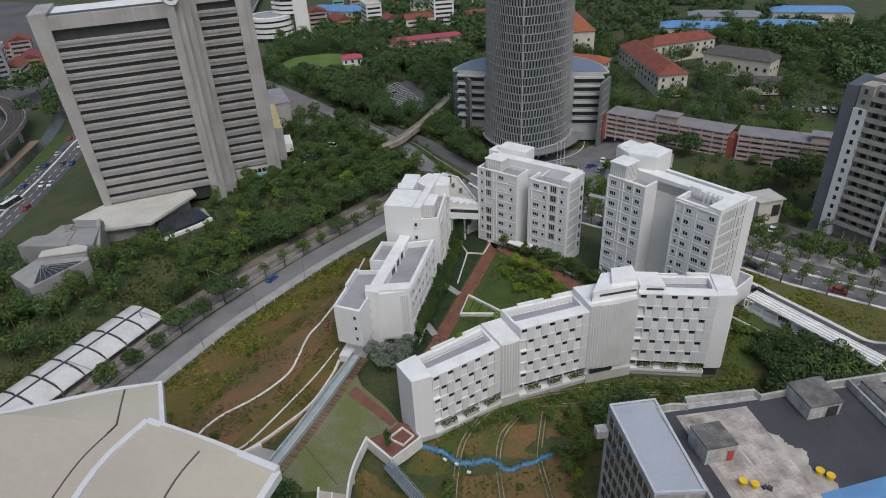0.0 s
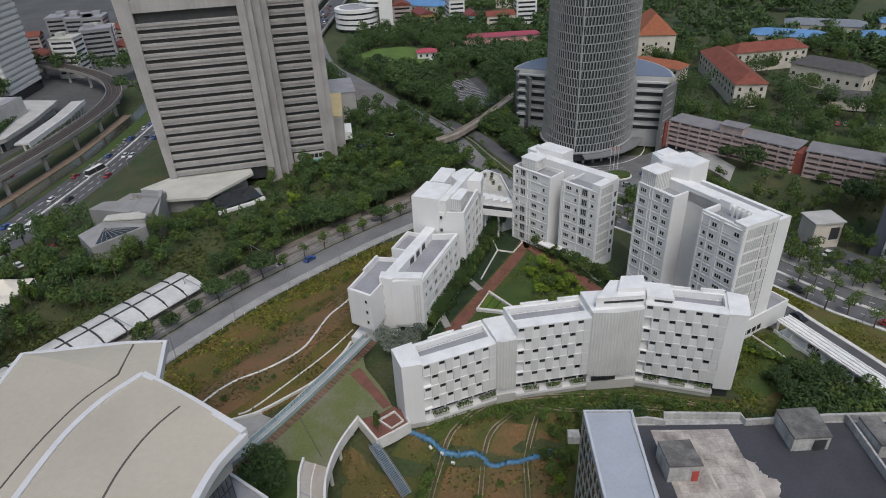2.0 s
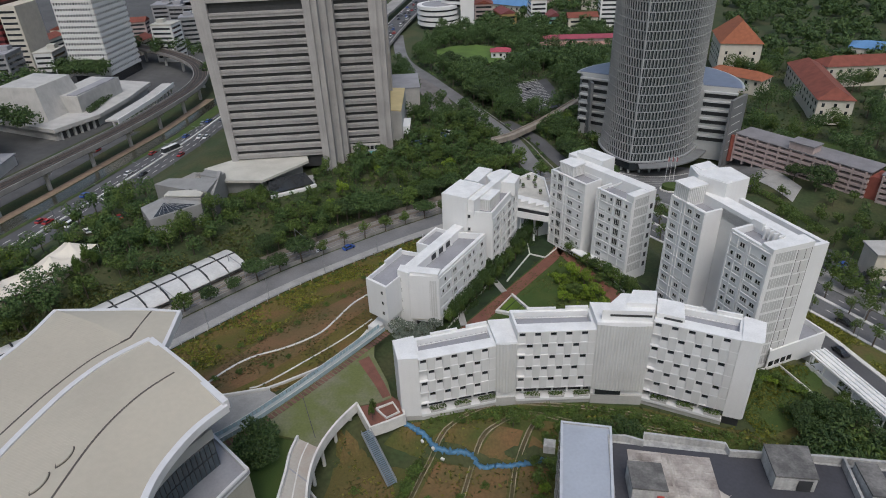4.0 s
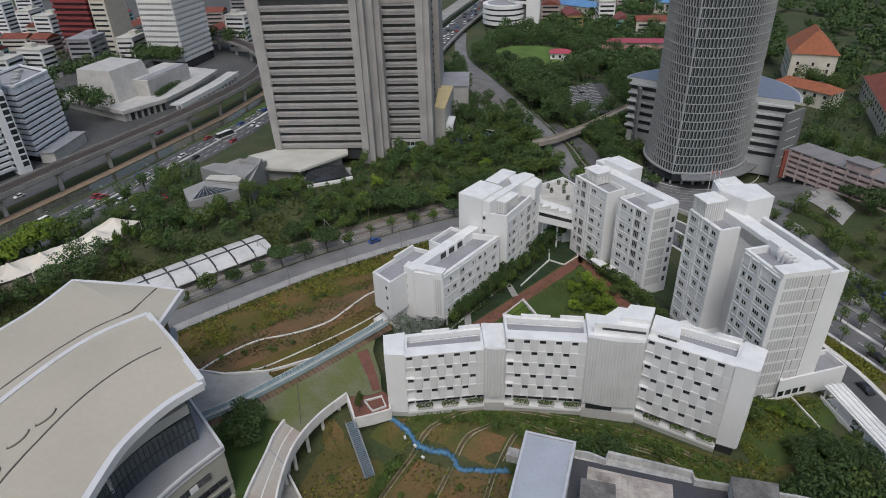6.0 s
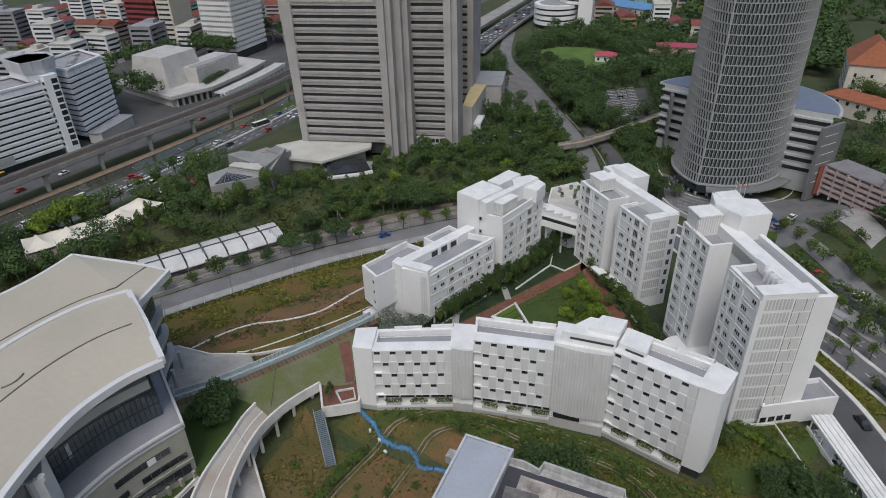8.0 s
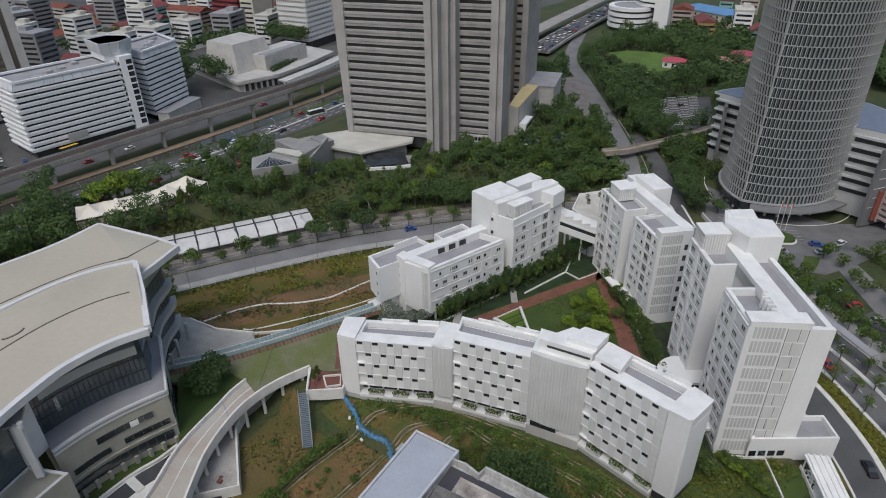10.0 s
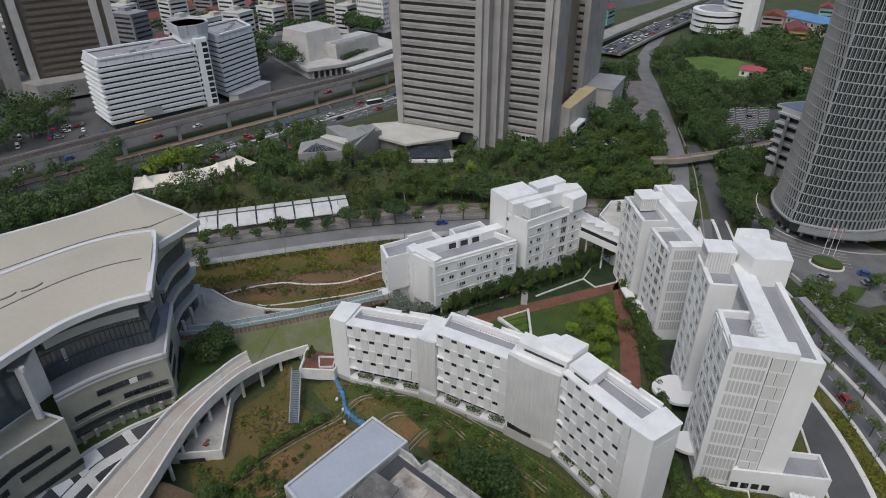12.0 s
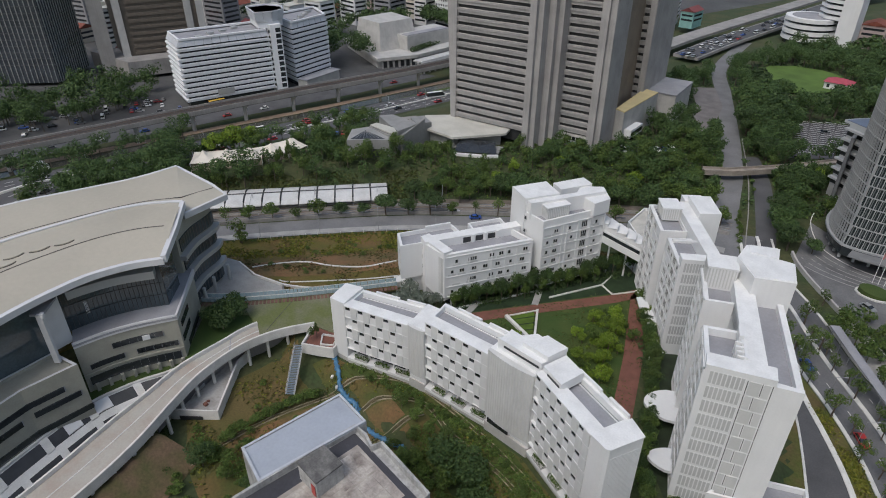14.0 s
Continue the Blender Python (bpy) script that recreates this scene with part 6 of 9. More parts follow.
# ---- concrete office tower with louvred faces ----
def louvre_tower():
    LOUV = mat("pale_weathered_concrete", (0.4, 0.385, 0.375), 0.85, 0.14, 0.12, 3.0, 0.25, streak=0.22)
    th = thing("office_tower", -100, 235, 0, "tall weathered concrete office tower with horizontal louvre bands", "office tower")
    e1, e2, o = Vector((0.93, 0.366)), Vector((-0.366, 0.93)), Vector((-123.4, 206.3))

    def P(a, b):
        v = o + e1 * a + e2 * b
        return (v.x, v.y)

    TOP, Z0, PITCH = 74.0, 5.4, 3.44

    def bands(a0, a1, b, zt, n, z0=Z0):
        """Concrete bands over a glazed face painted dark as shade, one to a floor."""
        f = Face(P(a0, b), P(a1, b))
        # near-black instead of glass, so the colour carries the shade between bands
        part("dark_glazing", f.box(MB(), 0, f.L, -6.0, -1.1, z0 - 5, zt), DARK, th, "recessed glazing with the shade of the gaps painted in")
        for k in range(n):
            z = z0 + PITCH * k
            part("concrete_band", f.box(MB(), 0, f.L, -1.1, 0.0, z + 0.35, z + 1.5), LOUV, th)
            part("concrete_band", f.box(MB(), 0, f.L, -1.1, 0.35, z + 1.5, z + 2.35), LOUV, th)
        part("top_band", f.box(MB(), 0, f.L, -1.2, 0.3, zt - 4.2, zt), LOUV, th)

    bands(2.0, 36.8, 0.0, 70.6, 17)
    bands(46.2, 60.2, 13.5, 72.0, 18, Z0 - 1.0)
    bands(56.0, 64.0, 60.0, 76.0, 18, 6.0)
    # end pier that leans outwards
    q = [P(-0.2, -0.6), P(2.1, -0.6), P(2.1, 22), P(-0.2, 22)]
    t = [P(-3.2, -0.6), P(2.1, -0.6), P(2.1, 22), P(-3.2, 22)]
    part("end_pier", MB().add([(*p, -2) for p in q] + [(*p, 71.5) for p in t], [(0, 1, 5, 4), (1, 2, 6, 5), (2, 3, 7, 6), (3, 0, 4, 7), (4, 5, 6, 7)]), LOUV, th)
    part("tower_core", MB().prism([P(2, 5), P(36.8, 5), P(36.8, 24), P(2, 24)], -2, 70.0), LOUV, th)
    part("roof_edge", MB().prism([P(2, 3), P(36, 3), P(36, 22), P(2, 22)], 70.0, 70.4), ROOFW, th)
    # ribbed shaft between the faces
    for a0, a1, b0, b1, zt in ((36.6, 39.4, -1.6, 20, 78), (39.4, 41.6, 0.2, 20, 77), (41.6, 44.4, 5.0, 22, 78), (44.4, 46.6, 8.0, 24, 77), (60.0, 63.0, 12.6, 34, 78), (63.0, 65.4, 14.2, 30, 77)):
        part("shaft", MB().prism([P(a0, b0), P(a1, b0), P(a1, b1), P(a0, b1)], -4, zt), LOUV, th)
    part("tower_core", MB().prism([P(44, 19), P(61, 19), P(61, 62), P(44, 62)], -4, 71.5), mat("brown_concrete", (0.27, 0.22, 0.17), 0.85, 0.14, 0.15, 3.0, 0.2, streak=0.2), th)
    part("shaft", MB().prism([P(63.8, 59), P(66.6, 59), P(66.6, 92), P(63.8, 92)], -4, 78), LOUV, th)
    part("tower_core", MB().prism([P(30, 62), P(64, 64), P(64, 92), P(30, 92)], -4, 76), LOUV, th)
    # sign shield
    s = Face(P(36.8, -1.65), P(41.2, -1.65))
    pts = [(0.0, 78.0), (4.4, 78.0), (4.4, 71.6), (3.2, 70.4), (1.2, 70.4), (0.0, 71.6)]
    vs = [(*s.w(a, d), z) for d in (0.0, 0.35) for a, z in pts]
    m = len(pts)
    part("sign_shield", MB().add(vs, [tuple(range(m - 1, -1, -1)), tuple(range(m, 2 * m))] + [(i, (i + 1) % m, m + (i + 1) % m, m + i) for i in range(m)]), WHITE, th)
    c = s.w(2.2, 0.36)
    nv = s.n
    ring = [(*(Vector(c) + s.u * 1.75 * math.cos(k * math.tau / 20)), 73.4 + 1.75 * math.sin(k * math.tau / 20)) for k in range(20)]
    ring2 = [(x + nv.x * 0.08, y + nv.y * 0.08, z) for x, y, z in ring]
    part("sign_disc", MB().add(ring + ring2, [tuple(range(19, -1, -1)), tuple(range(20, 40))] + [(k, (k + 1) % 20, 20 + (k + 1) % 20, 20 + k) for k in range(20)]), mat("blue_sign_disc", (0.03, 0.18, 0.5), 0.5), th)
    part("sign_mark", MB().add([(*s.w(a, d), z) for d in (0.46, 0.54) for a, z in ((1.4, 72.6), (3.0, 73.3), (2.9, 74.3), (1.5, 73.6))], [(3, 2, 1, 0), (4, 5, 6, 7), (0, 1, 5, 4), (1, 2, 6, 5), (2, 3, 7, 6), (3, 0, 4, 7)]), WHITE, th)
    # podium with the yellow roof
    pod = [(-73.4, 257.6), (-68.2, 257.2), (-78.6, 291), (-86, 290)]
    part("podium", MB().prism(pod, -6, 13.0), CONCP, th)
    part("podium_roof", MB().prism(pod, 13.0, 13.5), YELLOWR, th, "yellow flat podium roof")
    f = Face((-68.0, 257.6), (-72.5, 272))
    part("podium_bay", f.box(MB(), 2, 14, -0.2, 3.0, 1.6, 5.2), WHITE, th)
    part("bay_window", f.box(MB(), 2.5, 13.5, 2.95, 3.08, 2.4, 4.2), PANE, th)
    part("lower_block", MB().prism([P(47, 12.6), P(60, 12.6), P(60, 20), P(47, 20)], -4, 4.0), CONCP, th)
    part("blue_canopy", MB().prism([P(52, 10.4), P(58, 10.4), P(58, 13), P(52, 13)], 0.6, 1.0), mat("teal_canopy", (0.1, 0.3, 0.33), 0.6), th)
    for k in range(4):
        part("base_window", Face(P(47, 12.6), P(60, 12.6)).box(MB(), 5 + k * 1.8, 6.4 + k * 1.8, 0.0, 0.1, 1.8, 3.4), PANE, th)
    part("annex", MB().prism([P(66, 66), P(80, 66), P(80, 92), P(66, 92)], -4, 12), CONCP, th)
    part("annex_roof", MB().prism([P(65.6, 65.6), P(80.4, 65.6), P(80.4, 92), P(65.6, 92)], 12, 12.6), ROOFG, th)


louvre_tower()


def tower_annex():
    """The angular pale pavilions at the tower's foot."""
    PAV = mat("grey_pavilion_concrete", (0.29, 0.29, 0.285), 0.8, 0.12, 0.2, 3.0, 0.1, streak=0.12)
    th = thing("banking_pavilion", -115, 185, -1, "angular pale concrete pavilions with sloping roofs", "pavilion")
    part("podium_roof", MB().prism([(-131, 196.5), (-118, 187.6), (-108.7, 190), (-101.6, 191.6), (-93, 213.5), (-96, 218), (-124, 208.6)], 4.2, 5.2), PALEROOF, th)
    part("podium_wall", MB().prism([(-129, 196.8), (-117, 190), (-108, 192.4), (-96, 213), (-123, 207)], -3, 4.2), PAV, th)
    def wedge(poly, z0, zs, m, name="pavilion_body"):
        n = len(poly)
        part(name, MB().add([(*p, z0) for p in poly] + [(*p, z) for p, z in zip(poly, zs)], [(i, (i + 1) % n, n + (i + 1) % n, n + i) for i in range(n)] + [tuple(range(n, 2 * n)), tuple(range(n - 1, -1, -1))]), m, th)
    ring = [(-121.5, 152.3, 5.9), (-110.3, 166.0, 6.7), (-114.0, 172.5, 7.6), (-125.0, 168.5, 7.8), (-131.0, 159.5, 6.0)]
    peak = Vector((-123.2, 161.9, 7.9))
    n = len(ring)
    part("pavilion_body", MB().add([(x, y, -3) for x, y, z in ring] + ring + [tuple(peak)], [(i, (i + 1) % n, n + (i + 1) % n, n + i) for i in range(n)] + [(n + i, n + (i + 1) % n, 2 * n) for i in range(n)]), PAV, th)
    tri = [Vector(ring[0]), Vector(ring[1]), peak]
    c = (tri[0] + tri[1] + tri[2]) / 3
    tri = [c + (v - c) * 0.8 + Vector((0, 0, 0.1)) for v in tri]
    part("glass_gable", MB().add([tuple(v) for v in tri] + [tuple(v + Vector((0, 0, 0.12))) for v in tri], [(2, 1, 0), (3, 4, 5), (0, 1, 4, 3), (1, 2, 5, 4), (2, 0, 3, 5)]), PANE, th, "triangular dark glazed roof light")
    for k in range(1, 8):
        p, q = tri[0].lerp(tri[1], k / 8), tri[2]
        part("glazing_bar", MB().tube([tuple(p + Vector((0, 0, 0.14))), tuple(p.lerp(q, 0.9) + Vector((0, 0, 0.14)))], 0.07, 4), PAV, th)
    f = Face(ring[0][:2], ring[1][:2])
    part("entrance", f.box(MB(), 8.5, 15.0, 0.02, 0.1, -1.5, 2.4), DARK, th)
    wedge([(-125.0, 164.6), (-111.0, 167.2), (-113.0, 174.0), (-126.2, 169.6)], -3, [8.0, 8.0, 8.3, 8.3], PAV)
    part("roof_panel", MB().prism([(-124.8, 165.2), (-111.2, 167.6), (-112.9, 173.2), (-125.6, 168.8)], 8.4, 8.8), PALEROOF, th)
    wedge([(-110.0, 171.0), (-109.2, 171.8), (-114.6, 186.0), (-115.8, 185.3)], -3, [7.5, 7.5, 10.4, 10.4], PAV, "fin_wall")
    wedge([(-120, 173), (-110, 170), (-113, 181), (-122, 184)], -3, [8.2, 9.6, 9.6, 8.2], PAV)
    wedge([(-139, 177), (-121, 173.6), (-123, 184), (-137, 183)], -3, [6.4, 7.4, 7.4, 6.4], PAV)
    wedge([(-123, 184), (-113, 181), (-117, 191), (-128, 194)], -3, [9.0, 9.8, 7.2, 6.4], PAV)
    part("canopy", MB().prism([(-106, 189), (-101.8, 191.8), (-92, 203), (-86, 204), (-90, 210), (-100, 203)], 0.2, 0.7), PAV, th)
    part("glass_canopy", MB().add([(-98, 190, 0.5), (-86, 203, 0.5), (-91, 206, 3.4), (-102, 195, 3.4)], [(0, 1, 2, 3)]), PANE, th)
    part("canopy_wall", MB().curb([(-97.5, 189.5), (-88, 199), (-85.5, 203.5)], 1.2, lambda x, y: -1.2, 1.3, 1.0), WHITE, th)
    part("canopy_post", MB().tube([(-102.6, 192.6, -2), (-102.6, 192.6, 4.4)], 0.35, 6), PAV, th)
    for k in range(14):
        r = random.Random(k)
        part("roof_plant", MB().box(-131 + r.random() * 12, 186 + r.random() * 5, 5.0, 1.4, 1.0, 1.2, r.random()), CONC, th)
    part("plant_deck", MB().prism([(-135, 184), (-119, 187), (-120, 193), (-133, 193)], -3, 5.1), CONC, th)


tower_annex()


# ---- round glass tower ----
def round_tower():
    th = thing("glass_tower", 38.3, 275, -2.5, "tall lens-shaped glass tower in a silver fin lattice", "office tower")
    cx, cy = 38.3, 275.0
    fins = mat("silver_fin", (0.42, 0.43, 0.435), 0.45, 0.06, 0.2, 3.0, 0.0, metal=0.3)
    # two arcs of radius R meet in a corner towards the court; e points to that corner, g across it
    R, OFF = 26.0, 7.8
    e, g = Vector((-0.229, -0.973)), Vector((0.973, -0.229))
    END = math.asin(24.8 / R)

    def pt(side, phi, z, d=0.0):
        k = 1.0 + 0.09 * math.exp(-max(0.0, z + 2.5) / 12)
        n = g * (side * math.cos(phi)) + e * math.sin(phi)
        v = (n * R - g * (side * OFF)) * k + n * d
        return (cx + v.x, cy + v.y, z)

    def outline(z, d=0.0, n=30):
        ang = [END - 2 * END * k / n for k in range(n)]
        return [pt(1, a, z, d)[:2] for a in ang] + [pt(-1, -a, z, d)[:2] for a in ang]

    zs = [-2.5 + 3.37 * k for k in range(41)]
    mb = MB()
    N = 60
    for z in zs:
        mb.add([p + (z,) for p in outline(max(z, 0.5), -0.42)], [])
    o = [(i * N + k, (i + 1) * N + k, (i + 1) * N + (k + 1) % N, i * N + (k + 1) % N) for i in range(len(zs) - 1) for k in range(N)]
    mb.f, mb.m = o, [0] * len(o)
    part("glass_skin", mb, glass("tower_glass", (0.045, 0.06, 0.065), 0.1), th, "dark green-grey glass skin")
    for z in zs[1:]:
        ring = outline(z, -0.15)
        part("floor_band", MB().curb(ring + ring[:1], 0.34, lambda x, y, z=z: z, 0.26, 0.0), fins, th)
    for side in (-1, 1):
        part("corner_post", MB().tube([pt(1, side * END, max(z, 0.5), 0.0)[:2] + (z,) for z in zs[1:]], 0.3, 6), fins, th)
    # fins one storey high that shift by half a bay from floor to floor, each with a narrow blind beside it
    blind = mat("grey_window_blind", (0.14, 0.155, 0.155), 0.5, 0.15, 0.3, 2.0, 0.0)
    NF = 50
    step = 2 * END / NF
    fm, bm = MB(), MB()
    for side in (1, -1):
        for k in range(NF):
            a = END - step * (k + 0.25)
            if side < 0 and a < -0.5:
                continue
            for i in range(1, len(zs) - 1):
                aa = a - (step / 2 if i % 2 else 0.0)
                for da, w, d0, d1, dst in ((0.0, 0.0042, -0.4, 0.12, fm), (-0.019, 0.0055, -0.45, -0.34, bm)):
                    vs = []
                    for z, tw in ((zs[i], 0.003), (zs[i + 1], -0.003)):
                        for q, d in ((w, d0), (-w, d0), (-w, d1), (w, d1)):
                            vs.append(pt(side, aa + da + q + tw, max(z, 0.5), d)[:2] + (z,))
                    dst.add(vs, [f if side < 0 else f[::-1] for f in BOX])
    part("fin", fm, fins, th, "silver upright fins in staggered rows", kind="stuff")
    part("blind", bm, blind, th, "grey blinds behind the glass", kind="stuff")
    ring = outline(1.0, 0.5)
    part("base_ring", MB().curb(ring + ring[:1], 0.8, lambda x, y: 0.9, 0.6, 0.0), fins, th)
    for x, y in outline(0, -1.2, 16):
        part("base_column", MB().tube([(x, y, -4), (x, y, 1.2)], 0.5, 8), fins, th)
    # shade of the set-back entrance is painted into this wall
    part("base_wall", MB().prism(outline(0, -3.0), -4, 1.0), DARK, th, "recessed entrance storey with its shade painted dark")
    CANG = mat("grey_canopy_slat", (0.2, 0.205, 0.21), 0.5, 0.12, 0.4, 3.0, 0.1)
    can = [END - 0.12 - 1.15 * k / 14 for k in range(15)]
    part("canopy", MB().prism([pt(1, a, 0, 0.6)[:2] for a in can] + [pt(1, a, 0, 5.2)[:2] for a in can[::-1]], 0.2, 0.7), CANG, th, "curved grey slatted entrance canopy")
    # curved wing wrapping round behind the tower
    GREY = mat("dark_grey_panel", (0.17, 0.175, 0.18), 0.5, 0.1, 0.2, 2.0, 0.05)
    SOLAR = mat("slate_solar_roof", (0.16, 0.19, 0.27), 0.4, 0.1, 0.3, 1.0, 0.1)
    ring = lambda r, a: (cx + r * math.cos(a), cy + r * math.sin(a))
    A0, A1 = math.radians(-8), math.radians(162)
    arc = [A0 + (A1 - A0) * k / 24 for k in range(25)]
    part("wing", MB().prism([ring(32, a) for a in arc] + [ring(17, a) for a in arc[::-1]], -4, 26), mat("pale_grey_wing_panel", (0.45, 0.46, 0.46), 0.6, 0.06, 0.2, 2.0, 0.05), th, "curved pale wing behind the tower")
    part("wing_roof", MB().prism([ring(34.5, a) for a in arc] + [ring(17, a) for a in arc[::-1]], 26, 26.9), bpy.data.materials["pale_grey_wing_panel"], th)
    part("solar_roof", MB().prism([ring(33.5, a) for a in arc] + [ring(19, a) for a in arc[::-1]], 26.9, 27.1), SOLAR, th, "slate blue solar panels on the roof")
    for p, q, out in ((ring(32.5, A1), ring(19.5, A1), ring(34, A1 + 0.05)), (ring(19.5, A0), ring(32.5, A0), ring(34, A0 - 0.05))):
        f = Face(p, q)
        for k in range(6):
            part("terrace_slot", f.box(MB(), 0.5, f.L - 0.5, -0.1, 0.12, 4 + 3.65 * k, 6 + 3.65 * k), DARK, th)
            part("terrace_ledge", f.box(MB(), 0.2, f.L, 0.0, 1.6, 6 + 3.65 * k, 6.7 + 3.65 * k), bpy.data.materials["pale_grey_wing_panel"], th)
    for p, q in (((6.0, 299.5), (12.8, 278.2)), (ring(32, math.radians(-22)), ring(36, math.radians(-2)))):
        f = Face(p, q)
        part("slanted_panel", f.box(MB(), 0, f.L, -0.8, 0.3, -4, 24), GREY, th, "dark grey panel wall")
        for k in range(6):
            part("light_slot", f.box(MB(), 1 + (k % 2), f.L - 3, 0.3, 0.36, 3 + 3.5 * k, 3.2 + 3.5 * k), WHITE, th)


round_tower()
area("tower_plaza", [(24, 239.5), (31, 233.6), (40, 226.6), (51, 219.8), (66, 222), (84, 250)], [(16, 262), (28, 262), (46, 262), (62, 262), (78, 276)], 20, 10, 0.25, mat("grey_plaza_paving", (0.17, 0.17, 0.172), 0.85, 0.25, 0.15, 2.0, 0.2), "grey paved plaza round the glass tower")
kerb("plaza_band", [(38.3 + 26 * math.cos(a), 275.0 + 26 * math.sin(a)) for a in np.linspace(-2.9, 0.2, 40)], 0.25, 0.12, 0.25, WHITEC, "curved pale kerb on the tower plaza")
for r in (28.5, 31.0, 33.5, 36.0, 38.5):
    kerb("plaza_band", [(38.3 + r * math.cos(a), 275.0 + r * math.sin(a)) for a in np.linspace(-1.95, -1.1, 24)], 0.3, 0.03, 0.25, PAVE, "pale stone band in the plaza paving")
kerb("plaza_wall", [(22.5, 240.2), (30.3, 233.6), (39.5, 226.4), (50.4, 219.2), (57, 216.7), (66, 211)], 0.6, 1.5, 0.0, CONCP, "low concrete retaining wall along the tower plaza", 40, "wall")
solo("plaza_bed", MB().prism([(49.6 + 4.4 * math.cos(k * math.tau / 16), 236.5 + 3.1 * math.sin(k * math.tau / 16)) for k in range(16)], -3.2, -1.9), LAWN, "round planted island on the plaza", "garden bed", "structure")
kerb("plaza_bed_kerb", [(49.6 + 4.8 * math.cos(k * math.tau / 24), 236.5 + 3.4 * math.sin(k * math.tau / 24)) for k in range(25)], 0.5, 0.5, 0.2, WHITEC, "white kerb of the planted island")
area("plaza_lawn", [(58.5, 229), (59.4, 225), (60.2, 221.8)], [(62.8, 230.5), (63.2, 226), (62.9, 221.7)], 8, 3, 0.42, LAWN, "small triangular lawn on the plaza")


# ---- white office slab with rounded bands, across the river ----
def banded_office():
    th = thing("office_building", -250, 165, -8, "white office building with rounded horizontal bands", "office building", "white offices")
    BW = mat("white_band_paint", (0.8, 0.81, 0.83), 0.6, 0.05, 0.2, 2.0, 0.05, streak=0.08)
    CROWN = mat("silver_crown_panel", (0.6, 0.62, 0.66), 0.5, 0.08, 0.2, 2.0, 0.05)

    def stack(poly, z0, zt, n, name):
        part("glazing", MB().prism(poly, z0, zt), PANE, th, "dark ribbon glazing")
        c = Vector((sum(p[0] for p in poly) / len(poly), sum(p[1] for p in poly) / len(poly)))
        h = (zt - z0 - 4.5) / n
        for k in range(n):
            z = z0 + 3.0 + h * k
            for s, a, b in ((1.06, 0.0, 0.35), (1.075, 0.35, 0.5), (1.06, 0.5, 0.62)):
                part("band", MB().prism([tuple(c + (Vector(p) - c) * s) for p in poly], z + h * a, z + h * b), BW, th)
        big = [c + (Vector(p) - c) * 1.05 for p in poly]
        small = [c + (Vector(p) - c) * 0.975 for p in poly]
        m = len(poly)
        z_lo, z_hi = zt - 1.7, zt + 1.9
        part("crown_core", MB().add([(*(c + (p - c) * 0.985), z_lo) for p in big] + [(*(c + (p - c) * 0.985), z_hi - 0.2) for p in small], [(i, (i + 1) % m, m + (i + 1) % m, m + i) for i in range(m)]), ROOFG, th)
        for i in range(m):
            p0, p1, q0, q1 = big[i], big[(i + 1) % m], small[i], small[(i + 1) % m]
            n_ = max(2, int((p1 - p0).length / 4.4))
            for k in range(n_):
                t0, t1 = (k + 0.03) / n_, (k + 0.97) / n_
                quad = [(*p0.lerp(p1, t0), z_lo), (*p0.lerp(p1, t1), z_lo), (*q0.lerp(q1, t1), z_hi), (*q0.lerp(q1, t0), z_hi)]
                inn = [(c.x + (x - c.x) * 0.985, c.y + (y - c.y) * 0.985, z) for x, y, z in quad]
                part("crown_panel", MB().add(quad + inn, [(0, 1, 2, 3), (7, 6, 5, 4), (0, 4, 5, 1), (1, 5, 6, 2), (2, 6, 7, 3), (3, 7, 4, 0)]), CROWN, th)
        part("roof_rim", MB().curb([tuple(p) for p in small] + [tuple(small[0])], 1.3, lambda x, y: z_hi - 0.1, 0.35, 0.6), BW, th)
        part("roof", MB().prism([tuple(c + (Vector(p) - c) * 0.95) for p in poly], zt - 0.4, zt + 0.6), ROOFG, th)
        for k in range(4):
            v = Vector(poly[0]).lerp(Vector(poly[2]), 0.25 + 0.16 * k)
            part("roof_plant", MB().box(v.x, v.y, zt + 0.6, 2.6, 3.4, 1.0 + 0.3 * (k % 2), 0.2), SILVER, th)
    stack([(-240.5, 118.6), (-240.5, 165), (-263, 165), (-263, 118.6)], -8, 25, 11, "slab")
    stack([(-245, 181), (-256, 206.5), (-281, 210), (-271, 179)], -8, 26, 11, "block")
    part("stair_tower", MB().prism([(-239, 166.5), (-238.5, 172.5), (-250, 175), (-262, 175), (-262, 166)], -8, 29), BW, th)
    cp = [Vector(p) for p in ((-242, 160), (-240.5, 169), (-244, 177), (-254, 180), (-263, 174), (-262, 162))]
    cc = sum(cp, Vector((0, 0))) / 6
    part("stair_crown_core", MB().prism([tuple(cc + (p - cc) * 0.86) for p in cp], 27, 35), BW, th)
    for i in range(6):
        p, q = cp[i], cp[(i + 1) % 6]
        for k in range(2):
            a, b = p.lerp(q, k / 2 + 0.015), p.lerp(q, k / 2 + 0.485)
            vs = [(*(cc + (v - cc) * m), z) for m in (1.0, 0.93) for v, z, m in ((a, 30.2, m * 0.92), (b, 30.2, m * 0.92), (b, 35.6, m * 1.02), (a, 35.6, m * 1.02))]
            part("crown_panel", MB().add(vs, [(0, 1, 2, 3), (7, 6, 5, 4), (0, 4, 5, 1), (1, 5, 6, 2), (2, 6, 7, 3), (3, 7, 4, 0)]), CROWN, th)
    part("crown_roof", MB().prism([tuple(cc + (p - cc) * 0.9) for p in cp], 34.4, 35.0), BLACKR, th)
    f = Face((-238.9, 169.0), (-238.45, 172.5))
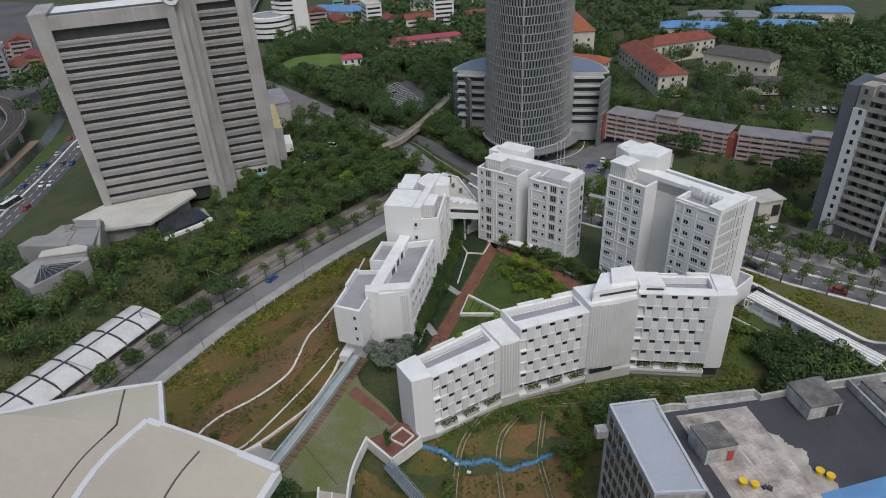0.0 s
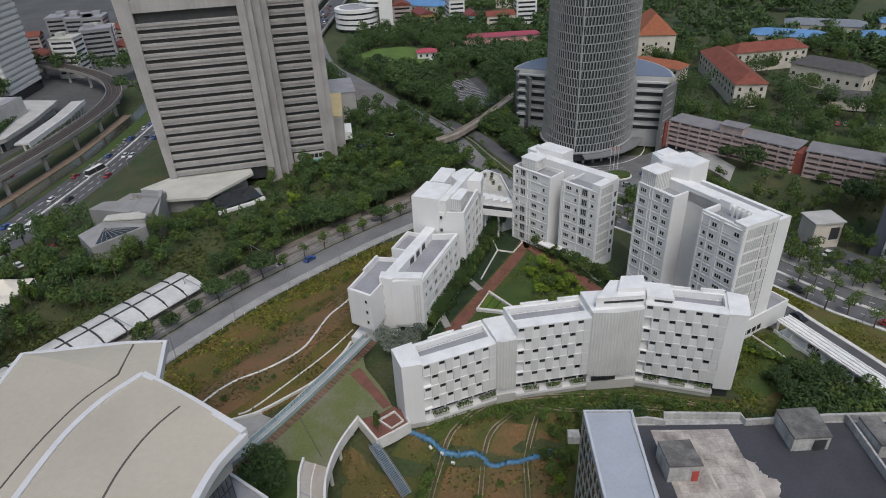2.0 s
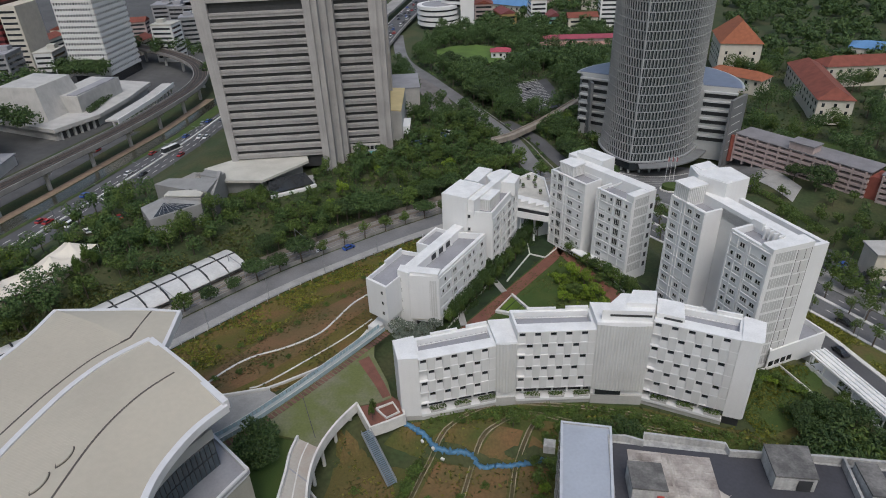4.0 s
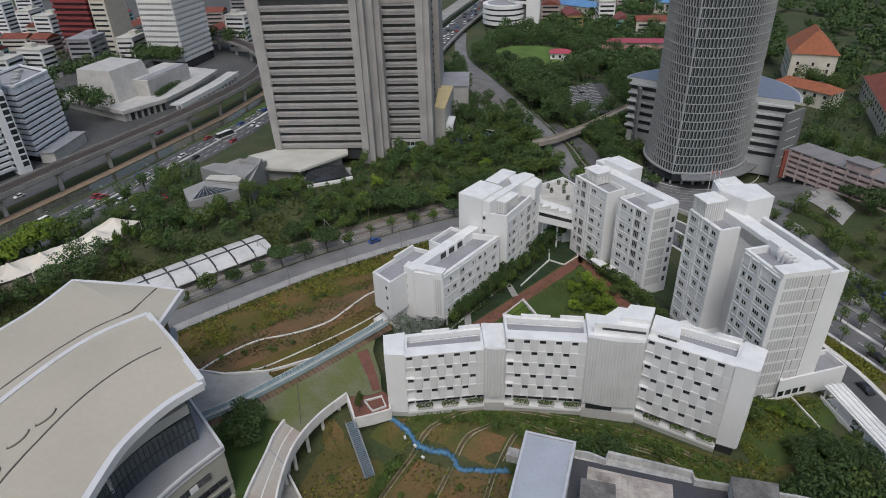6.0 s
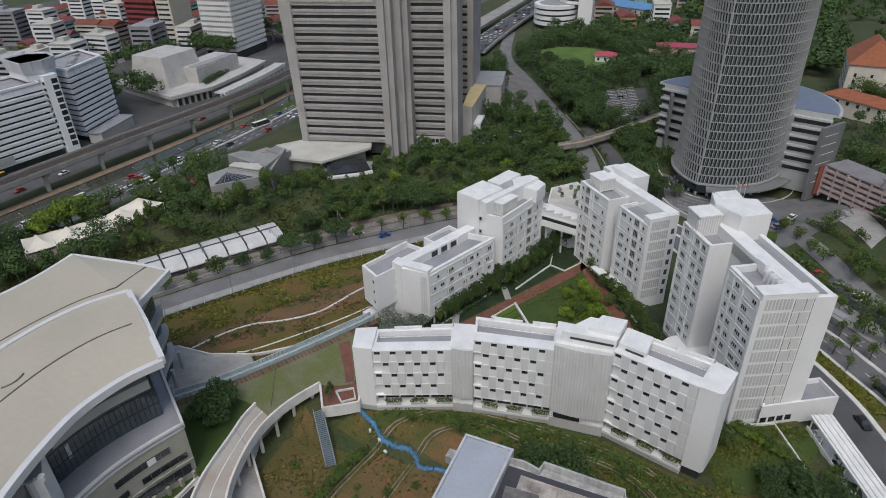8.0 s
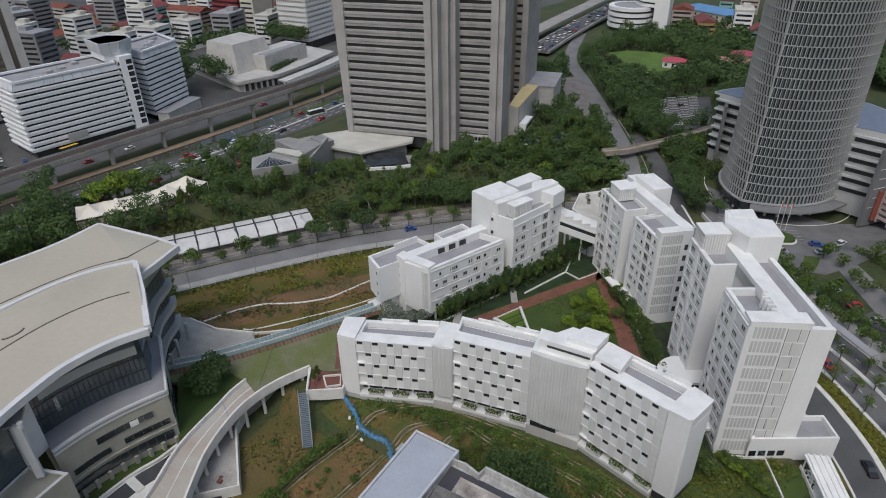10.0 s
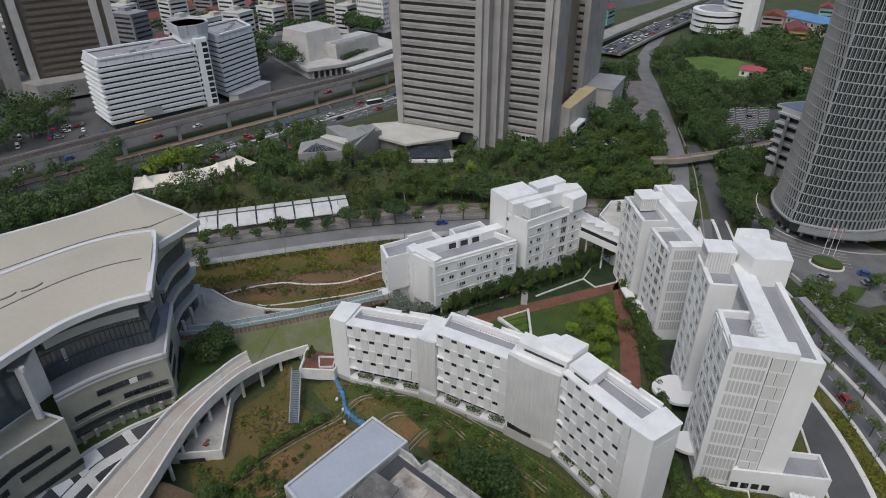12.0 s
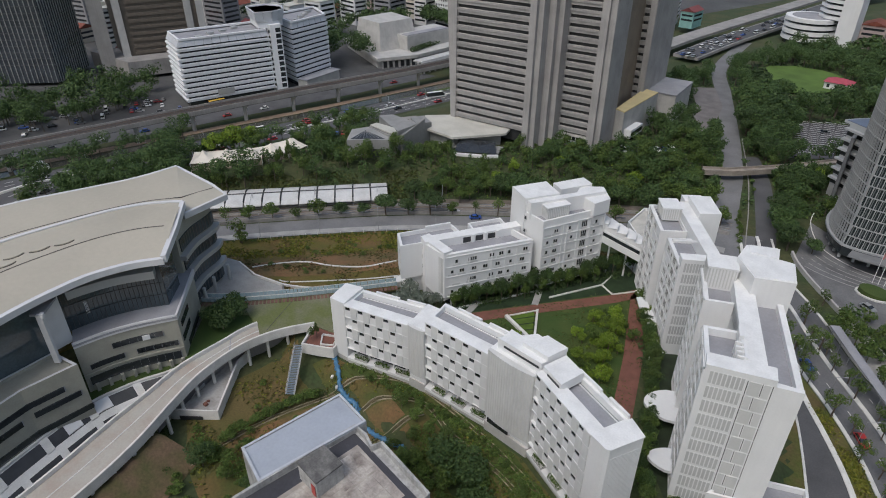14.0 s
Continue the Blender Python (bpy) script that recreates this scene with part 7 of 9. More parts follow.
    for k in range(11):
        part("stair_window", f.box(MB(), 0.3, 3.0, 0.0, 0.1, -5 + 3.0 * k, -2.8 + 3.0 * k), PANE, th)
        part("slab_window", Face((-240, 165.6), (-239.2, 166.4)).box(MB(), 0.1, 0.9, 0.0, 0.1, -4 + 2.9 * k, -2.6 + 2.9 * k), PANE, th)
    part("annex", MB().prism([(-236, 183), (-246, 208), (-252, 206), (-242, 180)], -8, -3), CONCP, th)
    part("annex_roof", MB().prism([(-235.5, 182.5), (-246, 209), (-253, 207), (-242, 179.5)], -3, -2.6), ROOFG, th)
    part("sign_board", MB().box(-239.0, 138, -3.5, 0.3, 9, 3.0), SILVER, th)


banded_office()


# ---- grey theatre-like block, gridded hotel tower and viaduct ----
def west_blocks():
    th = thing("concrete_hall", -275, 260, -8, "pale blank concrete hall with a sloping fly tower", "hall")
    part("hall_base", MB().prism([(-252, 238), (-247, 262), (-262, 320), (-300, 320), (-312, 246)], -8, -3), CONCP, th)
    part("base_ledge", MB().prism([(-250, 236), (-244.5, 262), (-250, 290), (-260, 322), (-302, 322), (-314, 244)], -3, -1), CONCP, th)
    part("fly_tower", MB().add([(-263, 246, -1), (-266, 276, -1), (-292, 272, -1), (-288, 240, -1), (-267, 248, 16), (-270, 274, 16), (-290, 270, 17), (-286, 243, 17)], [(0, 1, 5, 4), (1, 2, 6, 5), (2, 3, 7, 6), (3, 0, 4, 7), (4, 5, 6, 7)]), CONCP, th)
    part("stage_house", MB().prism([(-256, 262), (-262, 300), (-280, 298), (-274, 260)], -1, 8), CONCP, th)
    part("stage_roof", MB().prism([(-257, 263), (-262, 298), (-268, 297), (-263, 262)], 8, 8.5), ROOFG, th)
    f = Face((-252, 238), (-247, 262))
    for k in range(6):
        part("pier", f.box(MB(), 2 + 3.8 * k, 3 + 3.8 * k, 0, 1.2, -8, -3), CONCP, th)
        part("opening", f.box(MB(), 3 + 3.8 * k, 5.6 + 3.8 * k, -0.1, 0.1, -8, -4), DARK, th)
    th = thing("hotel_tower", -310, 350, -8, "white gridded tower with rows of small square windows", "tower")
    poly = [(-325, 329), (-300, 334), (-308, 371), (-333, 366)]
    body = mat("white_precast_grid", (0.66, 0.66, 0.65), 0.7, 0.05, 0.2, 2.0, 0.1)
    part("wall", MB().prism(poly, -8, 90), PANE, th)
    for a, b in ((poly[0], poly[1]), (poly[1], poly[2])):
        f = Face(a, b)
        for k in range(26):
            z = -2 + 3.5 * k
            part("spandrel", f.box(MB(), 0, f.L, 0.0, 0.7, z, z + 1.9), body, th)
        for j in range(int(f.L / 1.9) + 1):
            part("mullion", f.box(MB(), j * 1.9 - 0.35, j * 1.9 + 0.35, 0.0, 0.5, -2, 90), body, th)
    th = thing("red_office", -395, 345, 0, "dark red office block with stepped ledges", "office building")
    rp = [(-405, 326), (-378, 331), (-383, 356), (-410, 352)]
    REDB = mat("dark_red_cladding", (0.24, 0.05, 0.05), 0.6, 0.12, 0.2, 2.0, 0.1)
    part("wall", MB().prism(rp, -8, 62), mat("dark_maroon_glass", (0.06, 0.02, 0.025), 0.3, 0.1), th)
    c = Vector((-394, 341))
    for k in range(17):
        s = 1.02 + 0.006 * k
        part("ledge", MB().prism([tuple(c + (Vector(p) - c) * s) for p in rp], -4 + 3.8 * k, -2.2 + 3.8 * k), REDB, th)
    part("side_block", MB().prism([(-376, 332), (-364, 335), (-370, 358), (-382, 356)], -8, 40), CREAM, th)
    for k in range(12):
        part("side_window", Face((-376, 332), (-364, 335)).box(MB(), 0.8, 11, 0.0, 0.12, -4 + 3.6 * k, -2.6 + 3.6 * k), PANE, th)


west_blocks()


def viaduct():
    th = thing("rail_viaduct", -207, 190, -8, "elevated concrete light-rail viaduct on single piers", "viaduct")
    line = smooth_line([(-196, -60), (-199, 33), (-203, 97), (-206, 165), (-207, 235), (-212, 282), (-219, 312), (-232, 336), (-256, 360), (-300, 384), (-380, 410)], 110)
    part("deck", MB().curb(line, 8.6, lambda x, y: 1.4, 0.9, 0.6), mat("sooty_track_bed", (0.06, 0.054, 0.05), 0.9, 0.25, 0.3, 2.0, 0.3), th)
    for d in (-4.2, 4.2):
        part("parapet", MB().curb(shifted(line, d), 0.4, lambda x, y: 2.2, 0.9, 1.2), CONC, th)
    for d in (-2.8, -1.3, 1.3, 2.8):
        part("rail", MB().curb(shifted(line, d), 0.25, lambda x, y: 2.3, 0.25, 0.0), mat("rusty_rail", (0.16, 0.12, 0.1), 0.8, 0.2) if "rusty_rail" not in bpy.data.materials else bpy.data.materials["rusty_rail"], th)
    for i in range(3, 110, 5):
        x, y = line[i]
        part("pier", MB().tube([(x, y, -10), (x, y, -0.5)], 0.95, 10).box(x, y, -0.8, 5.5, 2.0, 1.6), CONCP, th)
    st = thing("station_canopy", -232, 300, -8, "long pale elevated station canopy beside the viaduct", "station")
    sl = along([(-224, 252), (-232, 292), (-240, 318)], 14)
    part("roof", MB().curb(shifted(sl, 3), 7.0, lambda x, y: -0.2, 0.6, 0.2), CONCP, st)
    part("roof", MB().curb(shifted(sl, -0.5), 0.6, lambda x, y: -1.4, 2.2, 0.2), WHITE, st)
    for x, y in shifted(sl, 2):
        part("post", MB().box(x, y, -8.5, 0.8, 0.8, 8.5), CONCP, st)


viaduct()
area("river", [(-189, -80), (-190, 60), (-191, 180), (-196, 262), (-206, 320), (-230, 400)], [(-199, -80), (-199, 60), (-199.5, 180), (-203, 262), (-212, 318), (-238, 396)], 40, 3, 0.05, RIVER, "murky brown river between concrete banks")
area("river_walk", [(-199.3, -80), (-199.3, 60), (-199.8, 180), (-203.3, 262), (-212.3, 318)], [(-204, -80), (-204, 60), (-204.5, 180), (-208, 262), (-217, 316)], 40, 1, 0.3, mat("brown_river_paving", (0.33, 0.24, 0.17), 0.9, 0.2), "brown paved walk along the river")
area("river_bank", [(-182.5, -80), (-183, 60), (-184, 180), (-189, 262), (-199, 322)], [(-188.8, -80), (-189.8, 60), (-190.8, 180), (-195.8, 262), (-205.8, 320)], 40, 2, 0.12, LAWN, "green bank along the river")
area("highway", [(-162, -80), (-162, 60), (-163, 180), (-167, 240), (-176, 300), (-200, 380)], [(-182, -80), (-182, 60), (-183, 180), (-188, 262), (-198, 322), (-220, 392)], 40, 4, 0.15, ASPH, "dark multi-lane highway beside the river")
hw_mid = smooth_line([(-172, -80), (-172, 60), (-173, 180), (-178, 250), (-187, 310)], 50)
kerb("median", hw_mid, 0.8, 0.5, 0.15, WHITEC, "pale concrete median of the highway")
for off in (-6.5, -3.2, 3.2, 6.5):
    mb = MB()
    L = along(shifted(hw_mid, off), 120)
    for i in range(0, 120, 2):
        mb.curb([L[i], L[i + 1]], 0.25, over(0.16), 0.03, 0.0)
    solo("lane_line", mb, WHITEC, "dashed white lane markings", "road marking", "stuff")
area("west_road", [(-211, -60), (-211, 100), (-214, 200), (-218, 260)], [(-233, -60), (-233, 100), (-234, 200), (-236, 250)], 30, 3, 0.12, ASPH, "dark road under the viaduct")
area("city_ground", [(-236, -200), (-238, 100), (-240, 250), (-250, 420), (-250, 700)], [(-700, -200), (-700, 100), (-700, 300), (-700, 500), (-700, 900)], 20, 20, 0.1, mat("city_paving", (0.1, 0.1, 0.1), 0.9, 0.25, 0.02, 0.3, 0.2), "grey paved city ground")


# ---- tents, car parks, roads and houses to the north ----
def tent_row():
    th = thing("marquee", -138, 118, -1, "row of cream fabric marquees with pointed peaks", "marquee")
    spots = along([(-147, 96), (-141, 110), (-137, 122), (-139.5, 139)], 5)
    for i in range(5):
        a, b = Vector(spots[i]), Vector(spots[i + 1])
        u = (b - a).normalized()
        n = Vector((u.y, -u.x))
        q = [a + n * 6, b + n * 6, b - n * 6, a - n * 6]
        c = (a + b) / 2
        N = 8
        vs, fs = [], []
        for r in range(N + 1):
            t = r / N
            z = 2.0 + 2.6 * t**2.6 + 0.25 * t
            for k in range(4):
                for s in range(4):
                    p = q[k].lerp(q[(k + 1) % 4], s / 4)
                    v = p.lerp(c, t * 0.97)
                    vs.append((v.x, v.y, z - 0.5 * (0.5 - abs(s / 4 - 0.5)) * (1 - t)))
        for r in range(N):
            for k in range(16):
                fs.append((r * 16 + k, r * 16 + (k + 1) % 16, (r + 1) * 16 + (k + 1) % 16, (r + 1) * 16 + k))
        part("tent_roof", MB().add(vs, fs), TENT, th, smooth=True)
        for p in q:
            part("tent_pole", MB().tube([(p.x, p.y, -2), (p.x, p.y, 2)], 0.1, 5), WHITE, th)
        # tent wall in a darker fabric tone that paints the shade under the roof
        part("tent_wall", MB().prism([tuple(c + (p - c) * 0.93) for p in q], -2, 1.0), mat("shaded_tent_wall", (0.4, 0.34, 0.27), 0.8) if i == 0 else bpy.data.materials["shaded_tent_wall"], th)


tent_row()

ROADN = smooth_line([(24, 206), (10, 224), (-6, 246), (-24, 274), (-52, 312), (-88, 358), (-120, 400), (-150, 470)], 60)
area("north_road", shifted(ROADN, 4), shifted(ROADN, -4), 60, 2, 0.16, ROADP, "grey road running north under the flyover")
R2 = smooth_line([(30, 212), (19, 231), (3, 255), (-13, 276), (-28, 292)], 50)
area("north_road", shifted(R2, 3.2), shifted(R2, -3.2), 50, 2, 0.16, ASPH, "dark asphalt road beside the north road")
kerb("north_median", [((a[0] + b[0]) / 2, (a[1] + b[1]) / 2) for a, b in zip(along(shifted(ROADN, -4.4), 50), along(shifted(R2, 3.4), 50))][:30], 0.35, 0.25, 0.1, CONC, "grey kerb between the north roads")
area("junction", [(-66, 296), (-84, 330), (-104, 352)], [(-54, 300), (-74, 338), (-96, 362)], 12, 4, 0.2, mat("dusty_red_road", (0.2, 0.185, 0.18), 0.9, 0.2, 0.2, 2.0, 0.2), "dusty junction of the north road")
solo("flyover", MB().curb([(-26, 257.4), (-19.5, 265), (-9, 287), (3.5, 322), (10, 350)], 3.6, lambda x, y: 2.0, 0.6, 0.7).curb(shifted([(-26, 257.4), (-19.5, 265), (-9, 287), (3.5, 322)], 1.7), 0.3, lambda x, y: 2.5, 0.9, 0.0).curb(shifted([(-26, 257.4), (-19.5, 265), (-9, 287), (3.5, 322)], -1.7), 0.3, lambda x, y: 2.5, 0.9, 0.0), mat("brown_stained_concrete", (0.33, 0.29, 0.25), 0.85, 0.2, 0.3, 2.0, 0.2), "narrow pale concrete flyover", "flyover", "structure")
area("north_car_park", [(-41, 349), (-26, 327), (-19, 305)], [(-20, 370), (-10, 345), (-4, 322)], 8, 8, 0.2, ASPH, "asphalt car park with white bay lines")
bays = MB()
for r in range(4):
    for k in range(17):
        t = k / 17
        a = Vector((-40, 347)).lerp(Vector((-22, 367)), 0.1 + 0.22 * r)
        b = Vector((-19, 307)).lerp(Vector((-6, 324)), 0.1 + 0.22 * r)
        p = a.lerp(b, t)
        bays.box(p.x, p.y, 0.22, 4.6, 0.3, 0.04, 0.6)
solo("bay_line", bays, WHITEC, "white parking bay lines on the car park", "road marking", "stuff")
solo("north_lawn", MB().prism([(-104, 424), (-97, 402), (-84, 385), (-72, 380), (-58, 398), (-54, 412), (-66, 438), (-80, 442), (-96, 436)], 0.0, 0.3), mat("bright_sports_turf", (0.1, 0.17, 0.03), 0.95, 0.2, 0.1, 2.0, 0.3), "round bright green lawn among trees", "lawn", "structure")
area("hill_grass", [(76, 280), (100, 262), (130, 244), (160, 232)], [(84, 310), (110, 300), (140, 280), (172, 264)], 16, 8, 0.3, LAWN, "grassy slope above the pink terrace building")


def gable_house(name, p, q, w, z0, ze, zr, wall, roof, label, group="", windows=6):
    """A long house with a pitched roof, along p to q."""
    th = thing(name, p[0], p[1], z0, label, "house", group)
    f = Face(p, q)
    part("wall", f.box(MB(), 0, f.L, -w, 0, min(z0, -1.5), ze), wall, th)
    o = 0.8
    a, b, c, d = f.w(-o, o), f.w(f.L + o, o), f.w(f.L + o, -w - o), f.w(-o, -w - o)
    r0, r1 = f.w(w * 0.4, -w / 2), f.w(f.L - w * 0.4, -w / 2)
    vs = [(*a, ze), (*b, ze), (*c, ze), (*d, ze), (*r0, zr), (*r1, zr)]
    part("roof", MB().add(vs, [(0, 1, 5, 4), (2, 3, 4, 5), (1, 2, 5), (3, 0, 4), (3, 2, 1, 0)]), roof, th)
    rows = max(1, int((ze - z0) / 3.6))
    for k in range(windows):
        for r in range(rows):
            aa = f.L * (k + 0.5) / windows
            w_ = part("window", f.box(MB(), aa - 0.7, aa + 0.7, 0.0, 0.12, z0 + 1.2 + 3.4 * r, z0 + 2.9 + 3.4 * r), PANE, th)
    e = Face(f.w(f.L, 0), f.w(f.L, -w))
    for k in range(3):
        for r in range(rows):
            aa = e.L * (k + 0.5) / 3
            part("window", e.box(MB(), aa - 0.6, aa + 0.6, 0.0, 0.12, z0 + 1.2 + 3.4 * r, z0 + 2.9 + 3.4 * r), PANE, th)
    return th


gable_house("mansion", (108, 384), (111, 318.5), 15, 2, 10, 14.5, CREAM, REDROOF, "long cream house with a red tiled roof", "old houses", 12)
gable_house("mansion", (126, 378), (168, 392), 14, 2, 10, 14.0, CREAM, REDROOF, "cream house wing with a red tiled roof", "old houses", 9)
gable_house("mansion", (150, 362), (176, 336), 14, 2, 9, 13.0, CREAM, mat("dark_slate_roof", (0.09, 0.085, 0.085), 0.8, 0.15), "cream house wing with a dark roof", "old houses", 8)
gable_house("villa", (150, 318), (176, 312), 9, 1, 4, 7.0, CREAM, bpy.data.materials["dark_slate_roof"], "low cream villa with a dark roof", "old houses", 6)
gable_house("church_hall", (72, 432), (74, 398), 22, 2, 16, 27, CREAM, mat("orange_tile_roof", (0.31, 0.105, 0.05), 0.85, 0.15), "tall cream hall with a steep orange roof", "old houses", 6)
gable_house("pavilion_house", (66, 372), (92, 356), 12, 3, 7, 10, CREAM, bpy.data.materials["orange_tile_roof"], "low pavilion with an orange tiled roof", "old houses", 6)
gable_house("market_hall", (-40, 424), (12, 436), 10, 0, 5, 6.2, PINK, mat("salmon_sheet_roof", (0.45, 0.24, 0.2), 0.8, 0.12), "long shed with a faded salmon roof", "sheds", 10)
gable_house("market_hall", (-32, 440), (16, 452), 9, 0, 6, 8, PINK, mat("crimson_sheet_roof", (0.3, 0.06, 0.09), 0.8, 0.12), "long shed with a crimson roof", "sheds", 10)
gable_house("shed", (-62, 408), (-50, 411), 9, 0, 4, 6.0, WHITE, mat("pink_red_roof", (0.4, 0.07, 0.1), 0.8), "small shed with a pinkish red roof", "sheds", 3)
gable_house("warehouse", (-114, 566), (-66, 548), 24, 0, 8, 11, CREAM, BLUEROOF, "warehouse with a pale blue metal roof", "sheds", 10)
gable_house("warehouse", (-24, 590), (18, 578), 16, 0, 8, 10, CREAM, BLUEROOF, "warehouse with a light blue roof", "sheds", 10)
for k, (x, y, l) in enumerate(((150, 440, 40), (180, 470, 46), (210, 430, 36), (240, 470, 50))):
    gable_house("warehouse", (x, y), (x + l, y - 14), 18, 0, 7, 10, CREAM, BLUEROOF if k != 1 else STEEL, "low warehouse with a bluish metal roof", "sheds", 8)


def terrace_block():
    th = thing("parking_building", 110, 245, 0, "long faded pink terrace building with open decks", "building")
    for (p, q) in (((72.0, 266.5), (112.5, 235.5)), ((116.0, 234.0), (146.5, 217.0))):
        f = Face(p, q)
        # wall behind the decks coloured near-black as the shade inside them
        part("wall", f.box(MB(), 0, f.L, -11, -1.6, -1.5, 9), mat("dark_deck_shade", (0.07, 0.055, 0.05), 0.8) if "dark_deck_shade" not in bpy.data.materials else bpy.data.materials["dark_deck_shade"], th)
        for k in range(5):
            z = -0.6 + 2.05 * k
            part("deck_band", f.box(MB(), 0, f.L, -1.8, 0.1, z, z + 1.05), PINK, th)
        for j in range(int(f.L / 4.5) + 1):
            part("pier", f.box(MB(), min(j * 4.5, f.L - 0.6), min(j * 4.5, f.L - 0.6) + 0.55, -1.0, 0.2, -2, 9.4), PINK, th)
        part("roof", f.box(MB(), -0.5, f.L + 0.5, -11.5, -0.2, 9.4, 9.8), mat("grey_felt_roof", (0.23, 0.22, 0.23), 0.9, 0.15, 0.2, 2.0, 0.1) if "grey_felt_roof" not in bpy.data.materials else bpy.data.materials["grey_felt_roof"], th)
        a = f.L * 0.42 if p[0] < 100 else f.L * 0.72
        part("roof_house", f.box(MB(), a, a + 9, -6.5, -0.6, 9.8, 12.4), PINK, th)
        part("roof_house_top", f.box(MB(), a - 0.4, a + 9.4, -6.9, -0.2, 12.4, 12.8), bpy.data.materials["grey_felt_roof"], th)
    f = Face((112.5, 235.5), (116, 234))
    part("stair_link", f.box(MB(), 0, f.L, -9, -1.0, -2, 8), mat("brick_red_paint", (0.25, 0.07, 0.05), 0.8, 0.15), th)
    part("end_post", MB().box(70.8, 266.8, -2, 1.5, 1.5, 11, 0.6), bpy.data.materials["brick_red_paint"], th)


terrace_block()


def right_tower():
    th = thing("office_building", 135, 180, 0, "tall grey office block with a dark blank end wall", "office building")
    f = Face((124.5, 183.8), (143.8, 152.4))
    SLATE = mat("dark_slate_cladding", (0.085, 0.095, 0.125), 0.6, 0.1, 0.2, 2.0, 0.05)
    part("end_wall", MB().prism([(121.5, 185.4), (124.5, 183.8), (136.6, 191.6), (133.6, 196.4)], -8, 43.5), SLATE, th, "dark slate blank end wall")
    BALC = mat("buff_balcony_concrete", (0.4, 0.375, 0.335), 0.85, 0.18, 0.3, 2.0, 0.2, streak=0.2)
    part("white_strip", f.box(MB(), 0.0, 4.2, -6, 0.3, -8, 37), WHITE, th)
    part("strip_frame", f.box(MB(), 0.3, 4.2, -6, 0.0, 37, 44), BALC, th)
    # the brown balcony shade is put into this back wall's colour
    part("glazing", f.box(MB(), 4.4, f.L, -6, -1.2, -8, 43), mat("shaded_balcony_wall", (0.32, 0.3, 0.27), 0.6, 0.25, 0.5, 2.0, 0.1), th)
    for k in range(14):
        z = -1 + 3.15 * k
        part("slot_window", f.box(MB(), 1.8, 2.8, 0.3, 0.38, z + 1.6, z + 3.0), PANE, th)
        part("floor_band", f.box(MB(), 4.4, f.L, -1.2, 0.6, z, z + 0.35), BALC, th)
        part("balcony_rail", f.box(MB(), 4.4, f.L, 0.45, 0.6, z + 0.35, z + 1.5), BALC, th)
        for j in range(9):
            part("balcony_window", f.box(MB(), 5.2 + 3.6 * j, 6.8 + 3.6 * j, -1.2, -1.1, z + 1.2, z + 2.6), PANE, th)
    for j in range(1, 9):
        part("fin", f.box(MB(), 4.4 + 3.6 * j - 0.12, 4.4 + 3.6 * j + 0.12, -1.2, 0.1, -8, 43), BALC, th)
    part("column", f.box(MB(), 17, 17.8, -0.5, 1.1, -8, 44), WHITE, th)
    part("tower_core", f.box(MB(), 0.0, f.L, -20, -6, -8, 45), CONC, th)
    part("roof_plant", f.box(MB(), 6, 20, -14, -3, 44, 47), CONC, th)
    for k in range(5):
        part("roof_plant", f.box(MB(), 5.0 + 3 * k, 6.6 + 3 * k, -3.5, -1.6, 43, 44.6 + 0.5 * (k % 2)), CONCP, th)


right_tower()
hut = thing("substation_hut", 109, 192, 0, "small pale flat-roofed hut with open garage", "hut")
f = Face((105.0, 187.6), (114.0, 189.8))
part("wall", f.box(MB(), 0, f.L, -7.5, 0, -7, 3.4), CREAM, hut)
part("roof", f.box(MB(), -0.5, f.L + 0.5, -8, 0.5, 3.4, 3.9), CONCP, hut)
part("garage_opening", f.box(MB(), 5.4, 8.4, 0.0, 0.1, -2.5, 1.8), DARK, hut)


